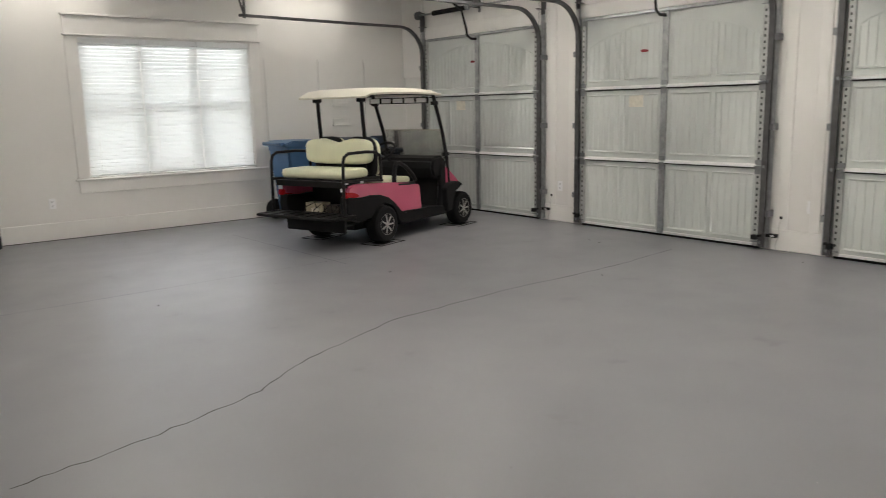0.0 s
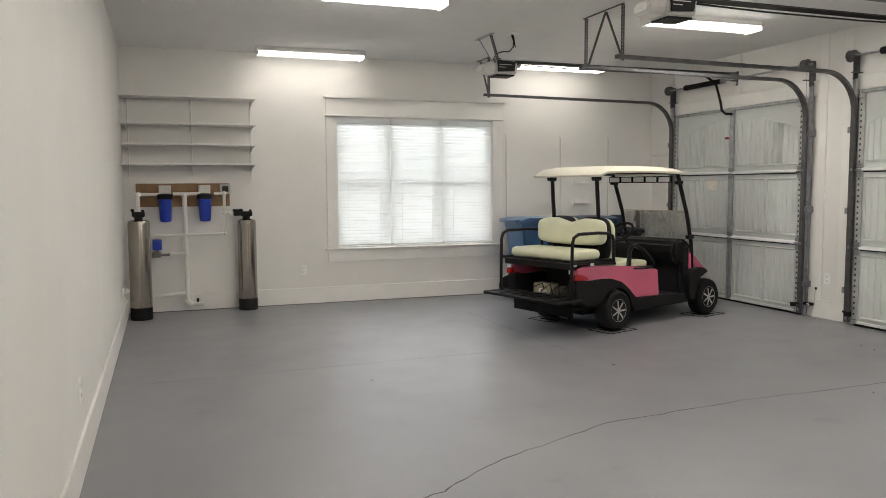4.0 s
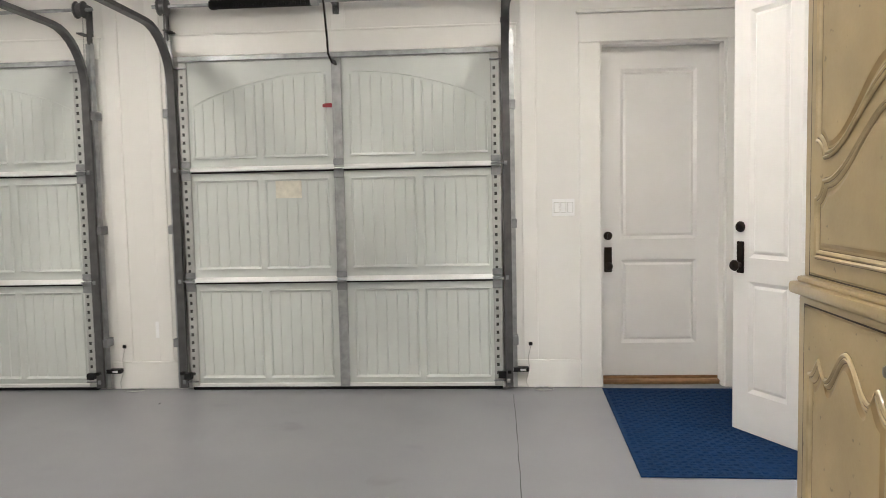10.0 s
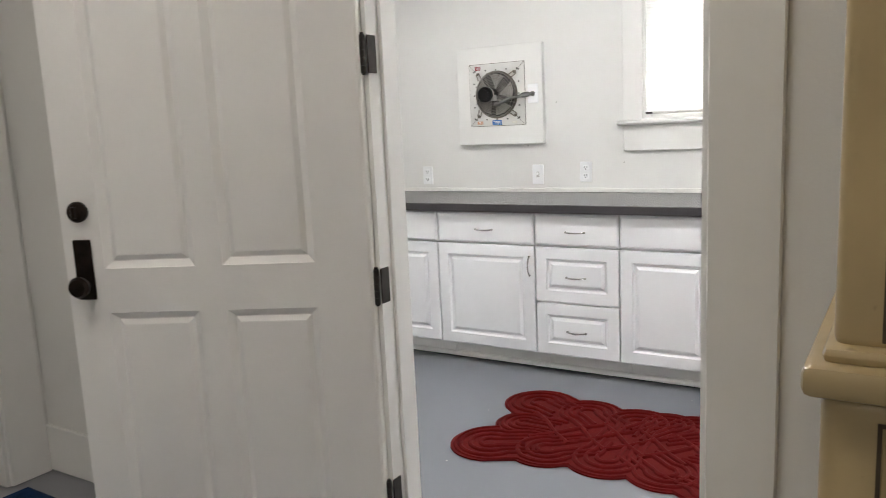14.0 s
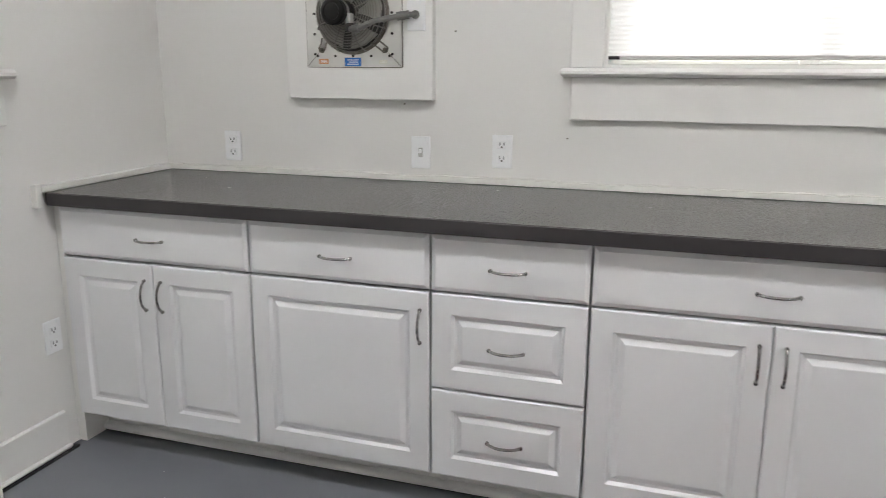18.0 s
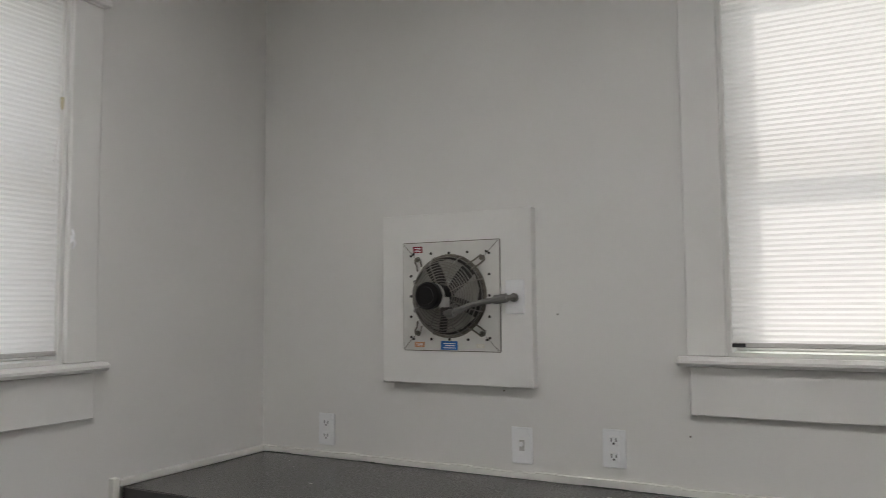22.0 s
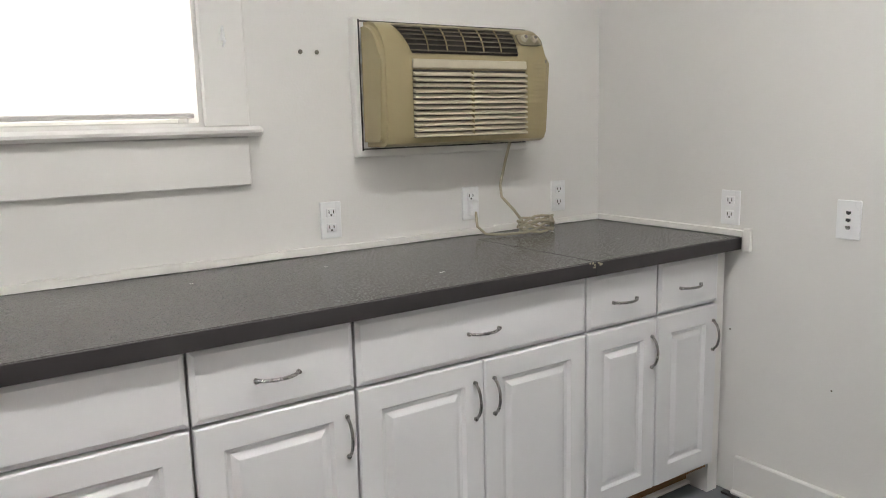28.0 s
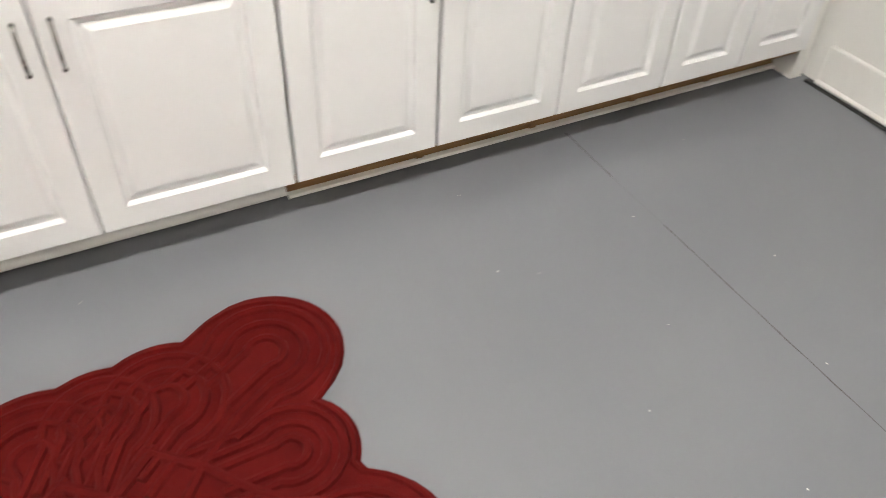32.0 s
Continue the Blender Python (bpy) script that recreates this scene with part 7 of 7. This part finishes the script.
pad("rear_backrest", -0.44, 0.44, 0.828, 1.092, -0.105, -0.205, 0.045, 5.0, CREAM, "cream vinyl rear backrest with two humps")
for s in (-1, 1):
    v = s * 0.215
    pad("front_backrest", v - 0.195, v + 0.195, 0.68, 1.095, -0.015, 0.06, 0.0, 3.4, CREAM, "cream vinyl front backrest")
    pad("backrest_shell", v - 0.205, v + 0.205, 0.66, 1.108, -0.018, -0.085, 0.0, 3.4, PLASTK, "black moulded backrest shell")
cushion("front_seat", 0.06, 0.56, -0.40, 0.40, 0.575, 0.655, CREAM, 0.03, "cream vinyl front seat cushion")
for s in (-1, 1):
    bm = BM()
    v = s * 0.435
    sweep(bm, [(0.215, v, 0.62), (0.225, v, 0.76), (0.26, v, 0.81), (0.32, v, 0.815), (0.43, v, 0.765), (0.55, v, 0.67), (0.60, v, 0.61), (0.57, v, 0.58), (0.45, v, 0.578), (0.27, v, 0.588)], 0.024, 8, True)
    part("armrest", bm, PLASTK, cart, "black hip restraint loop")
    # rear grab hoop
    bm = BM()
    v = s * 0.485
    sweep(bm, [(-0.655, v, 0.36), (-0.655, v, 0.60), (-0.65, v, 0.88), (-0.63, v, 0.935), (-0.57, v, 0.965), (-0.30, v, 0.968), (-0.15, v, 0.958), (-0.09, v, 0.93), (-0.075, v, 0.87), (-0.07, v, 0.66)], 0.0155, 8)
    part("grab_rail", bm, BLACK, cart, "black tubular grab rail")
    bm = BM()
    sweep(bm, [(-0.65, v, 0.70), (-0.40, v, 0.69), (-0.05, v, 0.665)], 0.014, 8)
    part("side_bar", bm, BLACK, cart)
    bm = BM()
    sweep(bm, [(-0.655, v, 0.37), (-0.50, v * 0.9, 0.31), (-0.36, v * 0.85, 0.27)], 0.016, 8)
    part("footrest_stay", bm, BLACK, cart)
    bm = BM()
    w = s * 0.30
    sweep(bm, [(-0.085, w, 0.66), (-0.085, w, 1.10), (-0.10, w, 1.28), (-0.115, w, 1.48)], 0.020, 8)
    part("rear_roof_post", bm, BLACK, cart, "black rear roof post")
    bm = BM()
    box(bm, -0.165, -0.075, w - 0.035, w + 0.035, 1.46, 1.535, 0.012)
    part("post_bracket", bm, PLASTK, cart, "black moulded post bracket")
    bm = BM()
    sweep(bm, [(1.275, s * 0.43, 0.50), (1.25, s * 0.43, 0.80), (1.165, s * 0.43, 1.11), (0.99, s * 0.43, 1.53)], 0.021, 8)
    part("front_roof_post", bm, BLACK, cart, "black raked windscreen post")
    for uu, zz in ((1.225, 0.86), (1.015, 1.44)):
        bm = BM()
        box(bm, uu - 0.045, uu + 0.045, s * 0.43 - 0.026, s * 0.43 + 0.026, zz - 0.02, zz + 0.02, 0.006)
        part("windscreen_clip", bm, PLASTK, cart)
bm = BM()
box(bm, -0.86, -0.52, -0.53, 0.53, 0.335, 0.365, 0.008)
foot = part("rear_footplate", bm, BLACK, cart, "black folding rear footplate")
for k in range(7):
    bm = BM()
    box(bm, -0.84, -0.54, -0.46 + k * 0.15, -0.45 + k * 0.15, 0.3645, 0.371)
    part("tread_bar", bm, BLACK, foot)
bm = BM()
box(bm, -0.62, -0.575, -0.47, 0.47, 0.63, 0.69, 0.006)
part("seat_frame_bar", bm, BLACK, cart)
for u, v in ((-0.60, -0.472), (-0.40, -0.502)):
    bm = BM()
    box(bm, u - 0.025, u + 0.025, v - 0.003, v, 0.665, 0.688)
    part("sticker", bm, PLATE, cart, "small white sticker")

# floor, dash and front cowl
bm = BM()
box(bm, 0.55, 1.25, -0.42, 0.42, 0.235, 0.262, 0.006)
part("floor_mat_black", bm, RUBBER, cart)
shell("front_cowl", [(1.22, 0.26), (1.22, 0.70), (1.28, 0.715), (1.36, 0.66), (1.52, 0.54), (1.64, 0.43), (1.68, 0.30), (1.62, 0.24)], -0.30, 0.30, PINK, 0.03, "glossy pink front cowl")
shell("dashboard", [(1.02, 0.58), (0.97, 0.67), (0.965, 0.74), (0.99, 0.80), (1.05, 0.838), (1.14, 0.848), (1.23, 0.828), (1.28, 0.78), (1.26, 0.58)], -0.41, 0.41, PLASTK, 0.03, "moulded black dashboard")
shell("footwell", [(1.12, 0.24), (1.16, 0.60), (1.23, 0.60), (1.215, 0.24)], -0.42, 0.42, PLASTK, 0.01, "black footwell liner")
for s in (-1, 1):
    shell("cowl_side", [(1.08, 0.24), (1.13, 0.50), (1.10, 0.66), (1.15, 0.76), (1.22, 0.78), (1.23, 0.24)], s * 0.37, s * 0.432, PLASTK, 0.014, "black cowl side")
    shell("cowl_flank", [(1.225, 0.50), (1.225, 0.70), (1.26, 0.70), (1.33, 0.62), (1.50, 0.52), (1.50, 0.48)], s * 0.30, s * 0.436, PINK, 0.012, "pink cowl flank")
bm = BM()
sweep(bm, [(1.06, 0.20, 0.72), (0.86, 0.20, 0.88)], 0.016, 8)
part("steering_column", bm, PLASTK, cart)
bm = BM()
c, ax = Vector((0.84, 0.20, 0.90)), Vector((-0.62, 0, 0.78)).normalized()
e1, e2 = Vector((0, 1, 0)), ax.cross(Vector((0, 1, 0)))
sweep(bm, [c + 0.155 * (e1 * math.cos(2 * math.pi * k / 28) + e2 * math.sin(2 * math.pi * k / 28)) for k in range(28)], 0.014, 8, True)
for a in (0.5, 2.6, 4.7):
    sweep(bm, [c, c + 0.15 * (e1 * math.cos(a) + e2 * math.sin(a))], 0.010, 6)
rod(bm, c - ax * 0.02, c + ax * 0.02, 0.04, 14)
part("steering_wheel", bm, PLASTK, cart, "black steering wheel")
bm = BM()
vs = [bm.verts.new(p) for p in ((1.245, -0.415, 0.79), (1.245, 0.415, 0.79), (1.16, 0.415, 1.135), (1.16, -0.415, 1.135))]
bm.faces.new(vs)
bmesh.ops.solidify(bm, geom=list(bm.faces), thickness=0.004)
ws = part("windscreen", bm, SMOKE, cart, "folded clear windscreen")
ws.visible_shadow = False
bm = BM()
rod(bm, (1.158, -0.415, 1.137), (1.158, 0.415, 1.137), 0.005, 6)
part("windscreen_seam", bm, CORD, ws)
bm = BM()
box(bm, 0.90, 0.925, -0.415, 0.415, 1.44, 1.51, 0.006)
part("mirror_frame", bm, PLASTK, cart, "black panoramic mirror frame")
# panes coloured white as though they reflect the bright room
for k in range(5):
    v = -0.33 + k * 0.165
    bm = BM()
    box(bm, 0.894, 0.901, v - 0.066, v + 0.066, 1.450, 1.500)
    part("mirror_pane", bm, MIRR, cart, "mirror pane painted white for the reflected light")

# roof with a shallow crown and turned-down lip
bm = BM()
nu, nv = 16, 12
grid = []
for i in range(nu + 1):
    row = []
    for j in range(nv + 1):
        s, t = i / nu, j / nv
        u, v = -0.24 + 1.37 * s, (-0.48 + 0.96 * t)
        sup = 1 - max(abs(2 * s - 1) ** 6, abs(2 * t - 1) ** 6)
        z = 1.545 + 0.055 * sup + 0.012 * math.sin(math.pi * s)
        if i == 0:
            z -= 0.03
        row.append(bm.verts.new((u, v * (1 - 0.05 * abs(2 * s - 1) ** 4), z)))
    grid.append(row)
for i in range(nu):
    for j in range(nv):
        bm.faces.new((grid[i][j], grid[i + 1][j], grid[i + 1][j + 1], grid[i][j + 1]))
bmesh.ops.recalc_face_normals(bm, faces=bm.faces)
bmesh.ops.solidify(bm, geom=list(bm.faces), thickness=0.022)
part("roof", bm, ROOFM, cart, "cream moulded roof canopy")
for s in (-1, 1):
    bm = BM()
    sweep(bm, [(-0.12, s * 0.30, 1.535), (0.40, s * 0.40, 1.54), (1.0, s * 0.43, 1.535)], 0.014, 8)
    part("roof_rail", bm, BLACK, cart)
